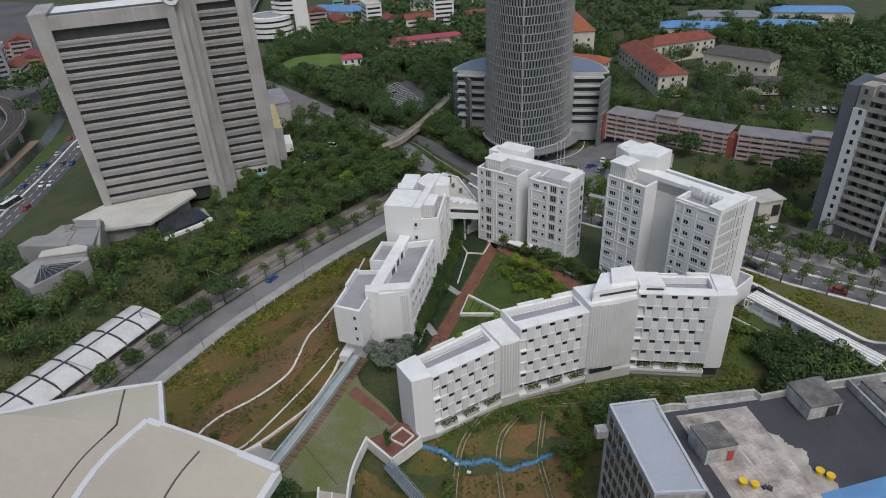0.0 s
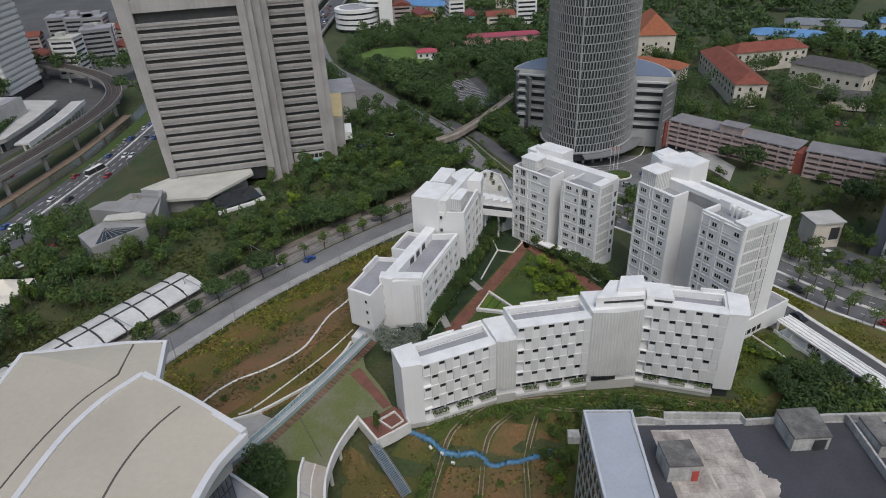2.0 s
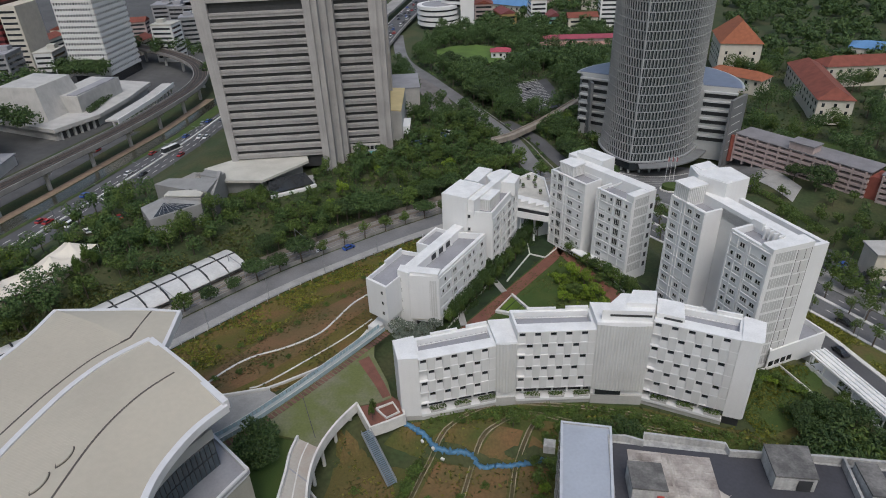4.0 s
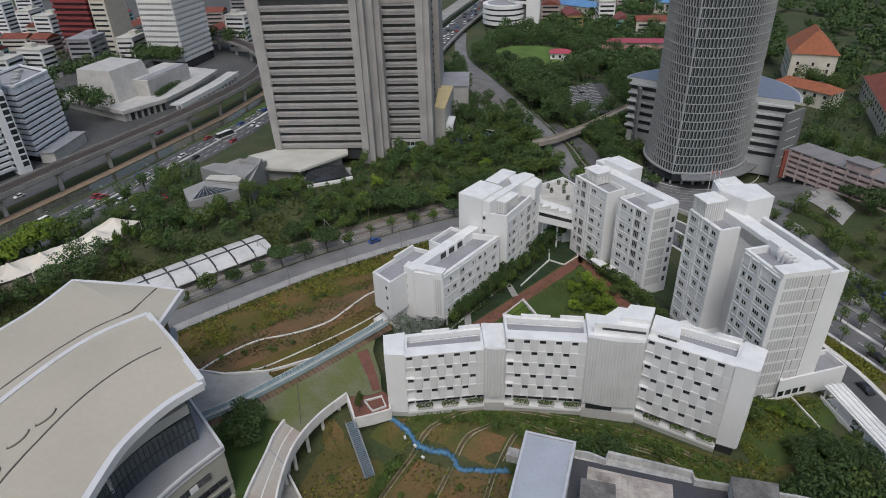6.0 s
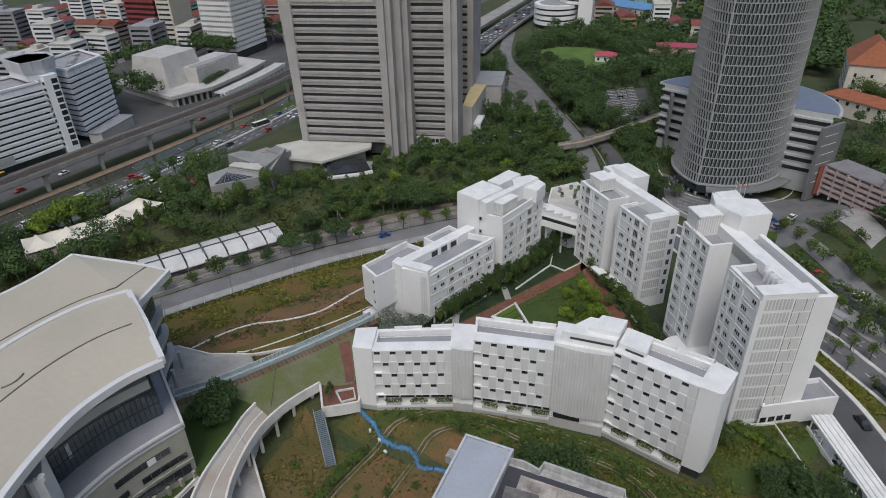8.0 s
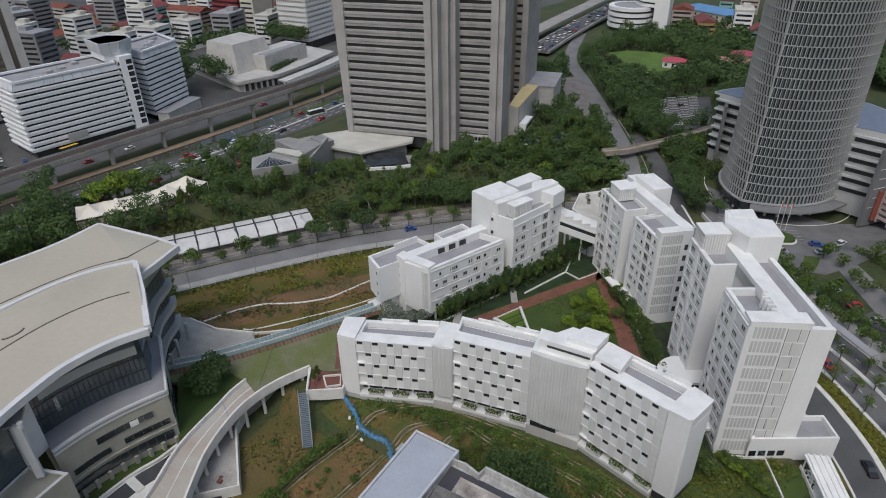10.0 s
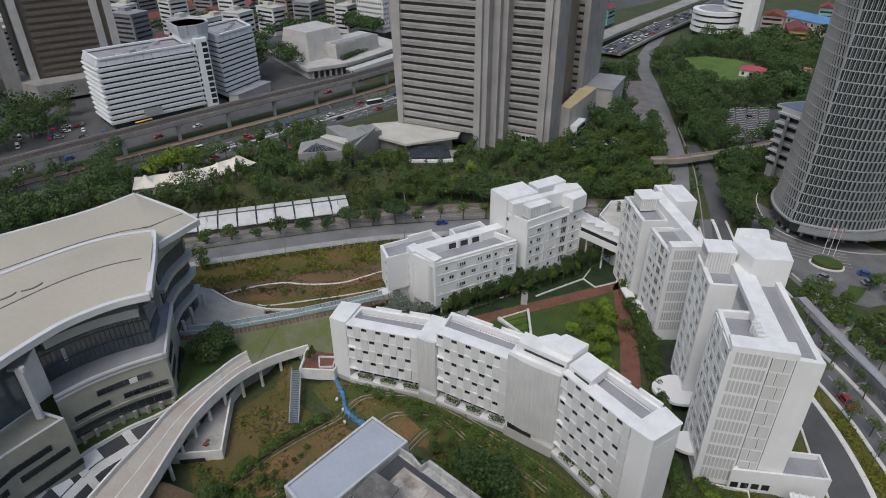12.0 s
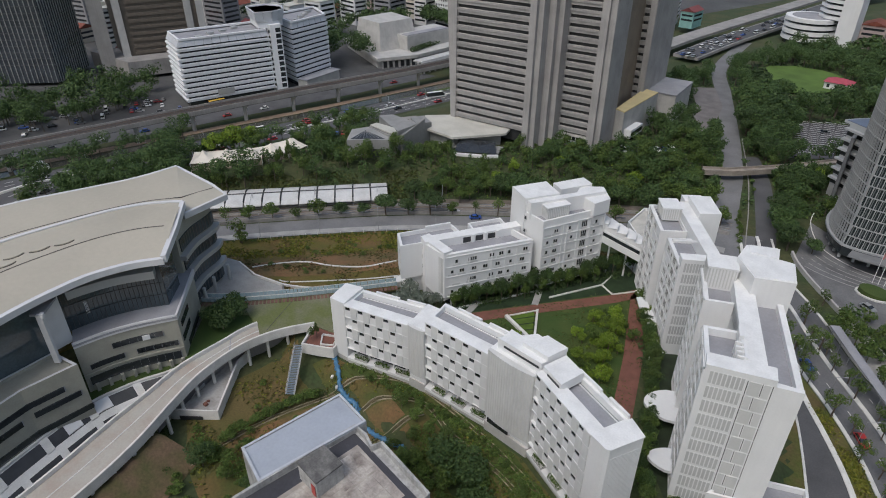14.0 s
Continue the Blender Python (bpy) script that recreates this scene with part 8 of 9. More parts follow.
# ---- curved white tower, motorway and the old town far off ----
def far_city():
    th = thing("curved_tower", -118, 510, 0, "white tower with curved balconies and a round podium", "tower")
    ring = lambda cx, cy, r, a0, a1, n=16: [(cx + r * math.cos(a), cy + r * math.sin(a)) for a in np.linspace(a0, a1, n)]
    for k in range(4):
        part("podium_ring", MB().prism(ring(-128, 506, 17, 0, math.tau, 24), 2 + 4 * k, 4.4 + 4 * k), WHITE, th)
    part("podium_core", MB().prism(ring(-128, 506, 15, 0, math.tau, 24), -4, 15), PANE, th)
    part("podium_roof", MB().prism(ring(-128, 506, 13, 0, math.tau, 24), 16, 16.6), ROOFG, th)
    part("shaft", MB().prism([(-108, 500), (-98, 503), (-102, 520), (-112, 518)], -4, 62), WHITE, th)
    for k in range(16):
        part("balcony", MB().prism([(-126, 508), (-118, 501), (-108, 500), (-112, 518), (-122, 518)], 17 + 3.4 * k, 18.9 + 3.4 * k), WHITE, th)
    part("core", MB().prism([(-123, 508), (-117, 503), (-109, 502), (-112, 516), (-121, 516)], 15, 70), PANE, th)
    mw = smooth_line([(-140, 392), (-150, 440), (-160, 500), (-175, 600), (-200, 760)], 40)
    solo("motorway", MB().curb(mw, 16, lambda x, y: 2.2, 0.8, 1.0).curb(shifted(mw, 22), 12, lambda x, y: 2.4, 0.8, 1.0), CONC, "elevated motorway with several lanes", "motorway", "structure")
    solo("motorway_lane", MB().sheet(shifted(mw, 7), shifted(mw, -7), 40, 2, lambda x, y: 3.05), ASPH, "dark motorway carriageway", "road", "structure")
    # towers at the western edge
    th = thing("dark_glass_tower", -350, 50, -6, "dark glass office tower", "tower")
    part("glass_wall", MB().prism([(-320, 66), (-338, 32), (-372, 50), (-352, 86)], -6, 110), glass("grey_reflecting_glass", (0.085, 0.1, 0.12), 0.1), th)
    for p, q in (((-338, 32), (-320, 66)), ((-320, 66), (-352, 86))):
        f = Face(p, q)
        for k in range(15):
            part("mullion", f.box(MB(), f.L * (k + 0.5) / 15 - 0.15, f.L * (k + 0.5) / 15 + 0.15, 0, 0.5, -6, 110), SILVER, th)
    for k in range(30):
        part("floor_line", MB().prism([(-319.6, 66), (-338, 31.6), (-372.4, 50), (-352, 86.4)], 4 + 3.5 * k, 4.5 + 3.5 * k), mat("dark_mullion", (0.06, 0.065, 0.075), 0.5) if k == 0 else bpy.data.materials["dark_mullion"], th)
    th = thing("brown_office_tower", -330, 120, -6, "brown ribbed office tower between pale piers", "tower")
    part("podium", MB().prism([(-308, 102), (-306, 128), (-346, 134), (-348, 88)], -6, 3), CONC, th)
    part("tower_wall", MB().prism([(-322, 104), (-318, 150), (-350, 152), (-352, 104)], -6, 95), mat("brown_ribbed_cladding", (0.15, 0.125, 0.1), 0.7, 0.12), th)
    f = Face((-322, 104), (-318, 150))
    for k in range(24):
        part("rib", f.box(MB(), 6, f.L - 5, 0, 0.8, 4 + 3.6 * k, 5.8 + 3.6 * k), bpy.data.materials["brown_ribbed_cladding"], th)
    for a in (-14, -1, 38, 45):
        part("pier", f.box(MB(), a, a + 4 + (4 if a < -10 else 0), -6, 1.5, -6, 100), CONC if a < -10 else CONCP, th)
    # many old town houses
    rnd = random.Random(11)
    cols = [CREAM, PINK, CONCP, WHITE, mat("ochre_wall", (0.42, 0.3, 0.12), 0.85, 0.12), mat("grey_wall", (0.3, 0.3, 0.31), 0.85, 0.15), mat("aqua_wall", (0.25, 0.45, 0.42), 0.8, 0.1)]
    roofs = [REDROOF, ROOFG, STEEL, mat("maroon_roof", (0.2, 0.06, 0.06), 0.85, 0.15), PALEROOF]
    kits = []
    for v in range(7):
        w, d, h = rnd.uniform(9, 16), rnd.uniform(14, 24), rnd.choice((8, 11, 14, 18, 24))
        body = MB().box(0, 0, -4, w, d, h + 4)
        win = MB()
        for k in range(int(h / 3.3)):
            for s in (-1, 1):
                win.box(0, s * (d / 2 + 0.02), 1.2 + 3.3 * k, w * 0.84, 0.1, 1.4)
                win.box(s * (w / 2 + 0.02), 0, 1.2 + 3.3 * k, 0.1, d * 0.84, 1.4)
        o = 0.5
        if h < 15:
            top = MB().add([(-w / 2 - o, -d / 2 - o, h), (w / 2 + o, -d / 2 - o, h), (w / 2 + o, d / 2 + o, h), (-w / 2 - o, d / 2 + o, h), (0, -d / 2 - o, h + 3), (0, d / 2 + o, h + 3)], [(1, 2, 5, 4), (3, 0, 4, 5), (0, 1, 4), (2, 3, 5), (3, 2, 1, 0)])
        else:
            top = MB().box(0, 0, h, w + 0.6, d + 0.6, 0.8).box(w * 0.1, d * 0.2, h + 0.8, w * 0.4, d * 0.3, 2.4)
        kits.append((body.mesh("house_wall", rnd.choice(cols)), win.mesh("house_windows", PANE), top.mesh("house_roof", rnd.choice(roofs))))
    spots = []
    for i in range(13):
        for j in range(9):
            x, y = -300 - 26 * i + rnd.uniform(-6, 6), 130 + 44 * j + rnd.uniform(-10, 10) - 6 * i
            if x > -345 and y < 245 or (-420 < x < -352 and 310 < y < 372) or (-345 < x < -250 and 225 < y < 395):
                continue
            spots.append((x, y))
    for i in range(16):
        spots.append((-150 - 22 * (i % 8) + rnd.uniform(-4, 4) - 60, 440 + 46 * (i // 8) + rnd.uniform(-8, 8) + 4 * (i % 8)))
    for i in range(14):
        spots.append((-95 + 20 * (i % 7) + rnd.uniform(-4, 4), 500 + 110 * (i // 7) + rnd.uniform(-8, 8) + 20))
    for x, y in spots:
        b, w, r = rnd.choice(kits)
        th = thing("town_house", x, y, -6 if x < -235 else 0, "old town building with rows of windows", "house", "old town buildings", rz=rnd.choice((0, 90)) + rnd.uniform(-12, 12) + 20)
        for n, me in (("wall", b), ("glazing", w), ("roof", r)):
            o = new(n, me)
            o.parent = th
            if n == "glazing":
                tagged(o, kind="stuff")


far_city()
area("tower_road", [(60, 246), (65.5, 241), (80.6, 222.5), (91.7, 209.3), (98, 200)], [(56, 243), (61, 236.6), (75.4, 218.6), (86.3, 205.6), (92, 197)], 20, 2, 0.22, ROADP, "grey service road beside the tower plaza")
area("forecourt_slab", [(75.6, 250.5), (82, 240), (89.5, 229.0)], [(85.9, 258.1), (90, 249), (94.0, 240.0)], 8, 4, 0.24, PAVE, "sloping grey concrete slab beside the tower plaza")

# ---- trees and shrubs ----
from mathutils.bvhtree import BVHTree


def leaf_mass(rng, blobs, n, size):
    """Loose leaf clumps scattered through round masses; returns vertices and faces."""
    B = np.array(blobs, float)
    vol = B[:, 3] * B[:, 4]
    pick = rng.choice(len(B), n, p=vol / vol.sum())
    d = rng.normal(size=(n, 3))
    d /= np.linalg.norm(d, axis=1)[:, None]
    r = rng.uniform(0.55, 1.06, n) ** 0.6
    c = B[pick, :3] + d * r[:, None] * B[pick][:, [3, 3, 4]]
    s = size * rng.uniform(0.6, 1.35, n)
    nrm = d + rng.normal(size=(n, 3)) * 0.55 + (0, 0, 0.35)
    nrm /= np.linalg.norm(nrm, axis=1)[:, None]
    t = np.cross(nrm, rng.normal(size=(n, 3)))
    t /= np.linalg.norm(t, axis=1)[:, None]
    b = np.cross(nrm, t)
    k = s[:, None]
    bend = nrm * k * 0.25
    V = np.stack([c - t * k, c - b * k * 0.62 - bend, c + t * k, c + b * k * 0.62 - bend], 1).reshape(-1, 3)
    F = (np.arange(n)[:, None] * 4 + np.arange(4)).tolist()
    return V.tolist(), F


def tree_kit(seed, h, spread, n, size, leaf, lobes=7, bole=0.35):
    """Shared meshes of one tree kind: trunk with limbs, and crown."""
    rng = np.random.default_rng(seed)
    tr = MB()
    lean = rng.uniform(-0.3, 0.3, 2)
    fork = (lean[0], lean[1], h * bole)
    tr.tube([(0, 0, -0.6), (lean[0] * 0.4, lean[1] * 0.4, h * bole * 0.5), fork], 0.032 * h, 7, r2=0.022 * h)
    blobs = []
    for k in range(lobes):
        a = math.tau * k / lobes + rng.uniform(-0.4, 0.4)
        rr = spread * rng.uniform(0.35, 0.68) if k else 0.0
        z = h * rng.uniform(0.52, 0.78) if k else h * 0.82
        p = (rr * math.cos(a), rr * math.sin(a), z)
        blobs.append((*p, spread * rng.uniform(0.36, 0.52), h * rng.uniform(0.13, 0.2)))
        tr.tube([fork, (p[0] * 0.55, p[1] * 0.55, fork[2] + (z - fork[2]) * 0.6), p], 0.014 * h, 5, r2=0.005 * h)
    V, F = leaf_mass(rng, blobs, n, size)
    return tr.mesh("trunk", TRUNK), MB().add(V, F).mesh("crown", leaf)


TREES = {
    "big": [tree_kit(s, 10, 5.4, 1500, 0.38, TREEL, 9) for s in range(4)],
    "mid": [tree_kit(20 + s, 8, 3.6, 760, 0.33, TREEM, 7) for s in range(4)],
    "bright": [tree_kit(40 + s, 7, 3.2, 700, 0.3, TREEB, 7) for s in range(3)],
    "thin": [tree_kit(60 + s, 8, 2.8, 330, 0.29, TREEM, 6, 0.45) for s in range(3)],
    "bush": [tree_kit(80 + s, 3, 1.9, 300, 0.23, TREEM, 5, 0.12) for s in range(3)],
    "grey": [tree_kit(90 + s, 5, 2.6, 460, 0.26, TREEG, 7, 0.25) for s in range(2)],
}
LABELS = {
    "big": ("tree", "broad dark green tree with a dense crown", "tree"), "mid": ("tree", "mid-sized green tree with an open crown", "tree"),
    "bright": ("tree", "bright yellow-green leafy tree", "tree"), "thin": ("tree", "slender young street tree with sparse leaves", "tree"),
    "bush": ("shrub", "low rounded green shrub", "shrub"), "grey": ("tree", "small silvery grey-green tree", "tree"),
}
FIRST = {}
TR = random.Random(3)


def plant(kind, x, y, s=1.0, z=None, sx=1.0):
    name, label, cat = LABELS[kind]
    k = TR.randrange(len(TREES[kind]))
    zz = height(x, y) if z is None else z
    s *= TR.uniform(0.85, 1.18)
    m = pose(x, y, zz, 0, 0, TR.uniform(0, 360)) @ Matrix.Diagonal((s * sx, s * sx, s, 1))
    if (kind, k) not in FIRST:
        th = new(name)
        tagged(th, label, cat, {"shrub": "shrubs", "tree": "trees"}[cat])
        for n, me in zip(("trunk", "crown"), TREES[kind][k]):
            o = new(n, me)
            o.parent = th
        th.matrix_basis = m
        FIRST[(kind, k)] = th
        return th
    src = FIRST[(kind, k)]
    old = src.matrix_basis.copy()
    src.matrix_basis = Matrix()
    t = copy_thing(src, m)
    src.matrix_basis = old
    return t


WOOD = {"big": [], "mid": [], "bright": []}


def grow(kind, x, y, s=1.0):
    """One tree of a continuous wood, kept for its joined mass."""
    if kind == "bush":
        kind, s = "mid", s * 0.4
    WOOD[kind].append((x, y, height(x, y), s))


def build_woods(name, leaf, spots, seed, label, size):
    """A wood as one object: trunks and loose leaf clumps."""
    rng = np.random.default_rng(seed)
    blobs, tr = [], MB()
    for x, y, z, s in spots:
        h, r = 9.0 * s * rng.uniform(0.8, 1.2), 4.2 * s
        for k in range(5):
            a = rng.uniform(0, math.tau)
            q = rng.uniform(0, 0.75) * r
            blobs.append((x + q * math.cos(a), y + q * math.sin(a), z + h * rng.uniform(0.45, 0.85), r * rng.uniform(0.35, 0.6), h * rng.uniform(0.14, 0.24)))
        tr.tube([(x, y, z - 0.5), (x, y, z + h * 0.6)], 0.22 * s, 4, slot=1, r2=0.1)
    V, F = leaf_mass(rng, blobs, int(len(blobs) * 84), size)
    solo(name, tr.add(V, F), [leaf, TRUNK], label, "woodland", "stuff")


def scatter(kind, line, n, jitter, s=1.0, sx=1.0):
    for x, y in along(line, n):
        plant(kind, x + TR.uniform(-jitter, jitter), y + TR.uniform(-jitter, jitter), s, None, sx)


def west_pt(s, w):
    """The place s along and w west of the railway road."""
    if s > 25:
        w = w - 0.0016 * (s - 25) ** 2
    return (-91.4 + s * 0.443 - w * 0.896, 100.9 + s * 0.896 + w * 0.443)


# courtyard
for x, y, k, s in ((20, 160, "bright", 0.9), (24, 156, "bright", 1.0), (17, 155, "bright", 0.8), (27, 150, "bright", 0.95), (22, 150, "mid", 0.7), (30, 145, "bright", 0.8), (19, 147, "bright", 0.7), (34, 140, "bright", 0.8), (28, 158, "mid", 0.7), (25, 141, "bright", 0.7), (33, 134, "mid", 0.7), (38, 131, "mid", 0.8), (12, 133, "bright", 0.6), (2, 126, "bright", 0.5), (6, 122, "mid", 0.5), (16, 126, "bright", 0.5)):
    plant(k, x, y, s * 0.85)
for x, y in ((-6, 131), (-3.6, 137), (-2.2, 141), (-1.4, 146), (-0.2, 149.5), (0.6, 155), (1.6, 159), (2.4, 163), (4.6, 172), (3.6, 167), (5, 177), (8, 182), (1.8, 171), (3.2, 176), (6.4, 180), (-4.6, 134.4), (-1.0, 151.6)):
    plant("big", x - 1.9, y, 0.72, None, 0.52)
for x, y in ((18.5, 172.5), (24, 166), (28, 163), (31.5, 160), (34, 158), (36.5, 155.5), (38.5, 152.5), (41, 149), (44.6, 146), (47, 141.5), (50, 138.5), (53.5, 133), (54.5, 129), (58, 126), (61, 124.6), (64, 121.5)):
    plant("mid", x, y, 0.62)
for x, y in ((16, 175.5), (21, 169.5), (23, 170.2), (32.6, 162.4)):
    plant("bright", x, y, 0.5)
for x, y in ((-18, 118), (-15.5, 120.6), (-13.5, 122.4), (-12.4, 119), (-16, 115.4), (-11.0, 124), (-19.5, 121), (-13.8, 116.6)):
    plant("grey", x, y, 0.9, 1.0)
# deck, yard and slopes near block A
for x, y, s in ((-33.5, 76.5, 0.9), (-31.0, 72.8, 0.75), (-35, 72.6, 0.7)):
    plant("big", x, y, s, 1.0)
plant("mid", -14.2, 91.0, 0.7, 2.6, 0.4)
plant("mid", -14.0, 89.6, 0.55, 2.6, 0.4)
for x, y, s in ((38.5, 99.5, 1.0), (44, 97, 0.7), (33, 98, 0.7)):
    plant("big", x, y, s)
for x, y, s in ((78, 106, 1.0), (84, 103, 1.1), (73, 104, 0.9), (81, 98, 1.0), (88, 109, 1.0), (70, 99, 0.8), (90, 100, 0.9), (76, 112, 0.75), (93, 106, 0.8)):
    plant("big", x, y, s, -3.6)
    plant("mid", x + 2.6, y + 1.8, s * 1.1, -3.6, 1.1)
for x, y in ((23, 96), (25, 99), (27, 94), (20.5, 98.5), (15, 98), (29, 101), (48, 104), (52, 101), (21, 92), (22.5, 88)):
    plant("mid", x, y, 0.5)
for x, y, k, q in ((30, 98, "mid", 0.7), (35.5, 96, "mid", 0.7), (41, 100.5, "mid", 0.7), (47, 99, "bright", 0.6), (26, 91, "mid", 0.6), (54, 97, "bright", 0.6), (58, 93, "mid", 0.7), (24, 86, "bright", 0.5), (62, 97, "big", 0.6), (66, 102, "big", 0.7), (5, 66, "mid", 0.5), (0, 64, "mid", 0.45), (9, 68, "mid", 0.5), (13, 72, "bright", 0.45), (3, 57, "big", 0.5), (9, 60, "mid", 0.5), (15, 64, "big", 0.5)):
    plant(k, x, y, q)
scatter("bush", [(-6, 58), (-1, 58), (8, 64), (18, 70), (22, 76)], 16, 1.6, 0.8)
scatter("bush", [(-8, 54), (4, 50), (14, 52)], 12, 2.0, 0.7)
scatter("bush", [(-1.0, 62), (-2.9, 70), (-3.0, 78), (-2.6, 85)], 22, 0.5, 0.8)
scatter("bush", [(2.0, 58), (3.0, 66), (3.4, 76)], 9, 0.4, 0.45)
scatter("bush", [(16, 64), (22, 72), (24, 84), (22, 94)], 14, 1.6, 0.7)
scatter("bush", [(4, 96), (12, 100.2), (24, 104.6), (36, 107.2), (50, 106.6)], 34, 0.9, 0.5)
scatter("bush", [(8, 68), (16, 60), (20, 54)], 10, 2.0, 0.6)
scatter("bush", [(30, 94), (42, 96), (54, 94), (62, 92)], 18, 2.4, 0.8)
for x, y in ((-6, 72), (-13, 76), (2, 78), (0, 68), (8, 80), (12, 84)):
    plant("bush", x, y, 0.6)
for x, y, q in ((73, 115, 0.55), (77, 118, 0.55), (74, 110, 0.6), (80, 114, 0.6), (84, 116, 0.55)):
    plant("big", x, y, q)
for k in range(9):
    plant("bright", 64.5 + 1.4 * k, 127.5 - 0.5 * k + TR.uniform(-0.5, 0.5), 0.3)
scatter("bush", [(66, 128), (70, 127), (75, 124), (79, 119)], 16, 1.0, 0.8)
scatter("bush", [(72, 118), (78, 116), (84, 121), (84, 128)], 10, 2.0, 0.9)
for a, b in (((-60, 96), (-46, 106)), ((-70, 106), (-52, 122)), ((-64, 122), (-42, 140)), ((-50, 146), (-32, 168))):
    scatter("bush", [a, b], 5, 3.5, 0.55)
scatter("bush", shifted(FL, -5.6), 110, 0.5, 0.36)
# between road and railway, and beyond it
for i in range(0, 26):
    x, y = west_pt(-44 + i * 8.2, 9.0)
    plant(TR.choice(("mid", "thin", "mid", "big")), x, y, TR.uniform(0.6, 0.95))
for s, w, k in ((-14, -6.5, 0.8), (-4, -5.8, 0.9)):
    x, y = west_pt(s, w)
    plant("thin", x, y, k * 1.2)
    plant("mid", x + 1, y, k * 0.7)
for i in range(26):
    x, y = west_pt(58 + i * 4.2, 21.5 + TR.uniform(-3, 6))
    plant("big" if TR.random() < 0.5 else "mid", x, y, TR.uniform(0.8, 1.15))
def plan_tree():
    """A search tree of all that is built on the ground, to keep the woods off it."""
    free_names = ("ground", "field", "soil_patch", "yard", "woodland", "hill_grass", "river_bank", "trunk", "crown", "city_ground")
    V, F = [], []
    for ob in list(scene.objects):
        if ob.type != "MESH" or ob.name.split(".")[0] in free_names:
            continue
        m, o = wm(ob), len(V)
        for v in ob.data.vertices:
            V.append(m @ v.co)
        F.extend(tuple(i + o for i in p.vertices) for p in ob.data.polygons)
    return BVHTree.FromPolygons(V, F)


PLAN = plan_tree()


def free(x, y, r=1.5):
    for dx, dy in ((0, 0), (r, 0), (-r, 0), (0, r), (0, -r)):
        if PLAN.ray_cast(Vector((x + dx, y + dy, 200)), Vector((0, 0, -1)))[0] is not None:
            return False
    return True


def fill(x0, x1, y0, y1, step, kinds, lo, hi, keep=1.0, test=None, r=2.2):
    """Trees over all free ground of a stretch."""
    for x in np.arange(x0, x1, step):
        for y in np.arange(y0, y1, step):
            px, py = x + TR.uniform(-0.5, 0.5) * step, y + TR.uniform(-0.5, 0.5) * step
            k, s = TR.choice(kinds), TR.uniform(lo, hi)
            if TR.random() > keep or (test and not test(px, py)) or not free(px, py, r * s):
                continue
            grow(k, px, py, s)


MIX = ("big", "big", "big", "mid", "mid")
bank = lambda x, y: (27 if west(x, y)[0] > 66 else 44) < west(x, y)[1] < 66 and -110 < west(x, y)[0] < 215
fill(-170, 10, -10, 310, 5.6, MIX * 2 + ("bright",), 0.5, 0.95, 0.7, bank)
fill(-170, 10, -10, 310, 3.4, ("mid", "mid", "big"), 0.18, 0.4, 0.8, bank, 1.5)
fill(-162, -100, -30, 180, 6.0, MIX, 0.7, 1.15, 0.9, lambda x, y: west(x, y)[1] > 30, 3.0)
fill(-164, -108, -30, 112, 6.0, ("big",), 1.1, 1.6, 0.9, lambda x, y: west(x, y)[1] > 30, 1.6)
fill(-100, 32, 222, 302, 6.0, MIX, 0.6, 1.0, 0.8, lambda x, y: west(x, y)[1] > 26)
def on_lawn(x, y):
    """The north lawn and the ground before it stay open."""
    return any(((x + 78 - 7 * k) / 27) ** 2 + ((y - 410 + 9 * k) / 32) ** 2 < 1 for k in (0, 1, 2))


fill(-112, 24, 280, 480, 6.2, ("big",), 0.8, 1.45, 0.95, lambda x, y: not on_lawn(x, y), 1.9)
for x, y, q in ((-52, 324, 1.3), (-46, 334, 1.5), (-56, 336, 1.4), (-62, 350, 1.5), (-52, 346, 1.5), (-70, 362, 1.4), (-60, 362, 1.3), (-80, 376, 1.1), (-40, 322, 1.3), (-36, 312, 1.2), (-30, 302, 1.1), (-24, 295, 1.0), (-44, 312, 1.1)):
    plant("big", x, y, q)
fill(-202, -164, 30, 104, 5.5, ("big",), 1.0, 1.4, 0.95, None, 0.9)
for x, y in ((-271, 40), (-265, 49), (-275, 58), (-281, 74), (-286, 86), (-268, 95), (-306, 75), (-280, 106), (-262, 36), (-276, 50), (-272, 84), (-270, 66)):
    grow("big", x, y, TR.uniform(1.3, 1.7))
    grow("big", x + TR.uniform(-5, 5), y + TR.uniform(-5, 5), TR.uniform(1.1, 1.5))
fill(66, 130, 200, 250, 7.0, ("mid", "mid", "big"), 0.5, 0.85, 0.6, None, 2.0)
fill(72, 330, 205, 430, 9.5, ("big", "big", "mid"), 0.9, 1.8, 0.55, lambda x, y: y > 400 - 1.35 * x, 3.0)
fill(-300, -236, 10, 108, 8.0, ("big",), 1.0, 1.5, 0.95, lambda x, y: (x + 250) ** 2 / 400 + (y - 45) ** 2 / 900 < 1 or (x + 256) ** 2 / 200 + (y - 84) ** 2 / 300 < 1, 3.0)
for x, y in ((-156, 112), (-157, 118), (-153, 107), (-158, 124), (-154, 115)):
    plant("bright", x, y, 1.5)
for x, y in ((-128, 126), (-127, 129), (-126.6, 124), (-125.4, 130.5)):
    plant("mid", x, y, 1.1, None, 0.35)
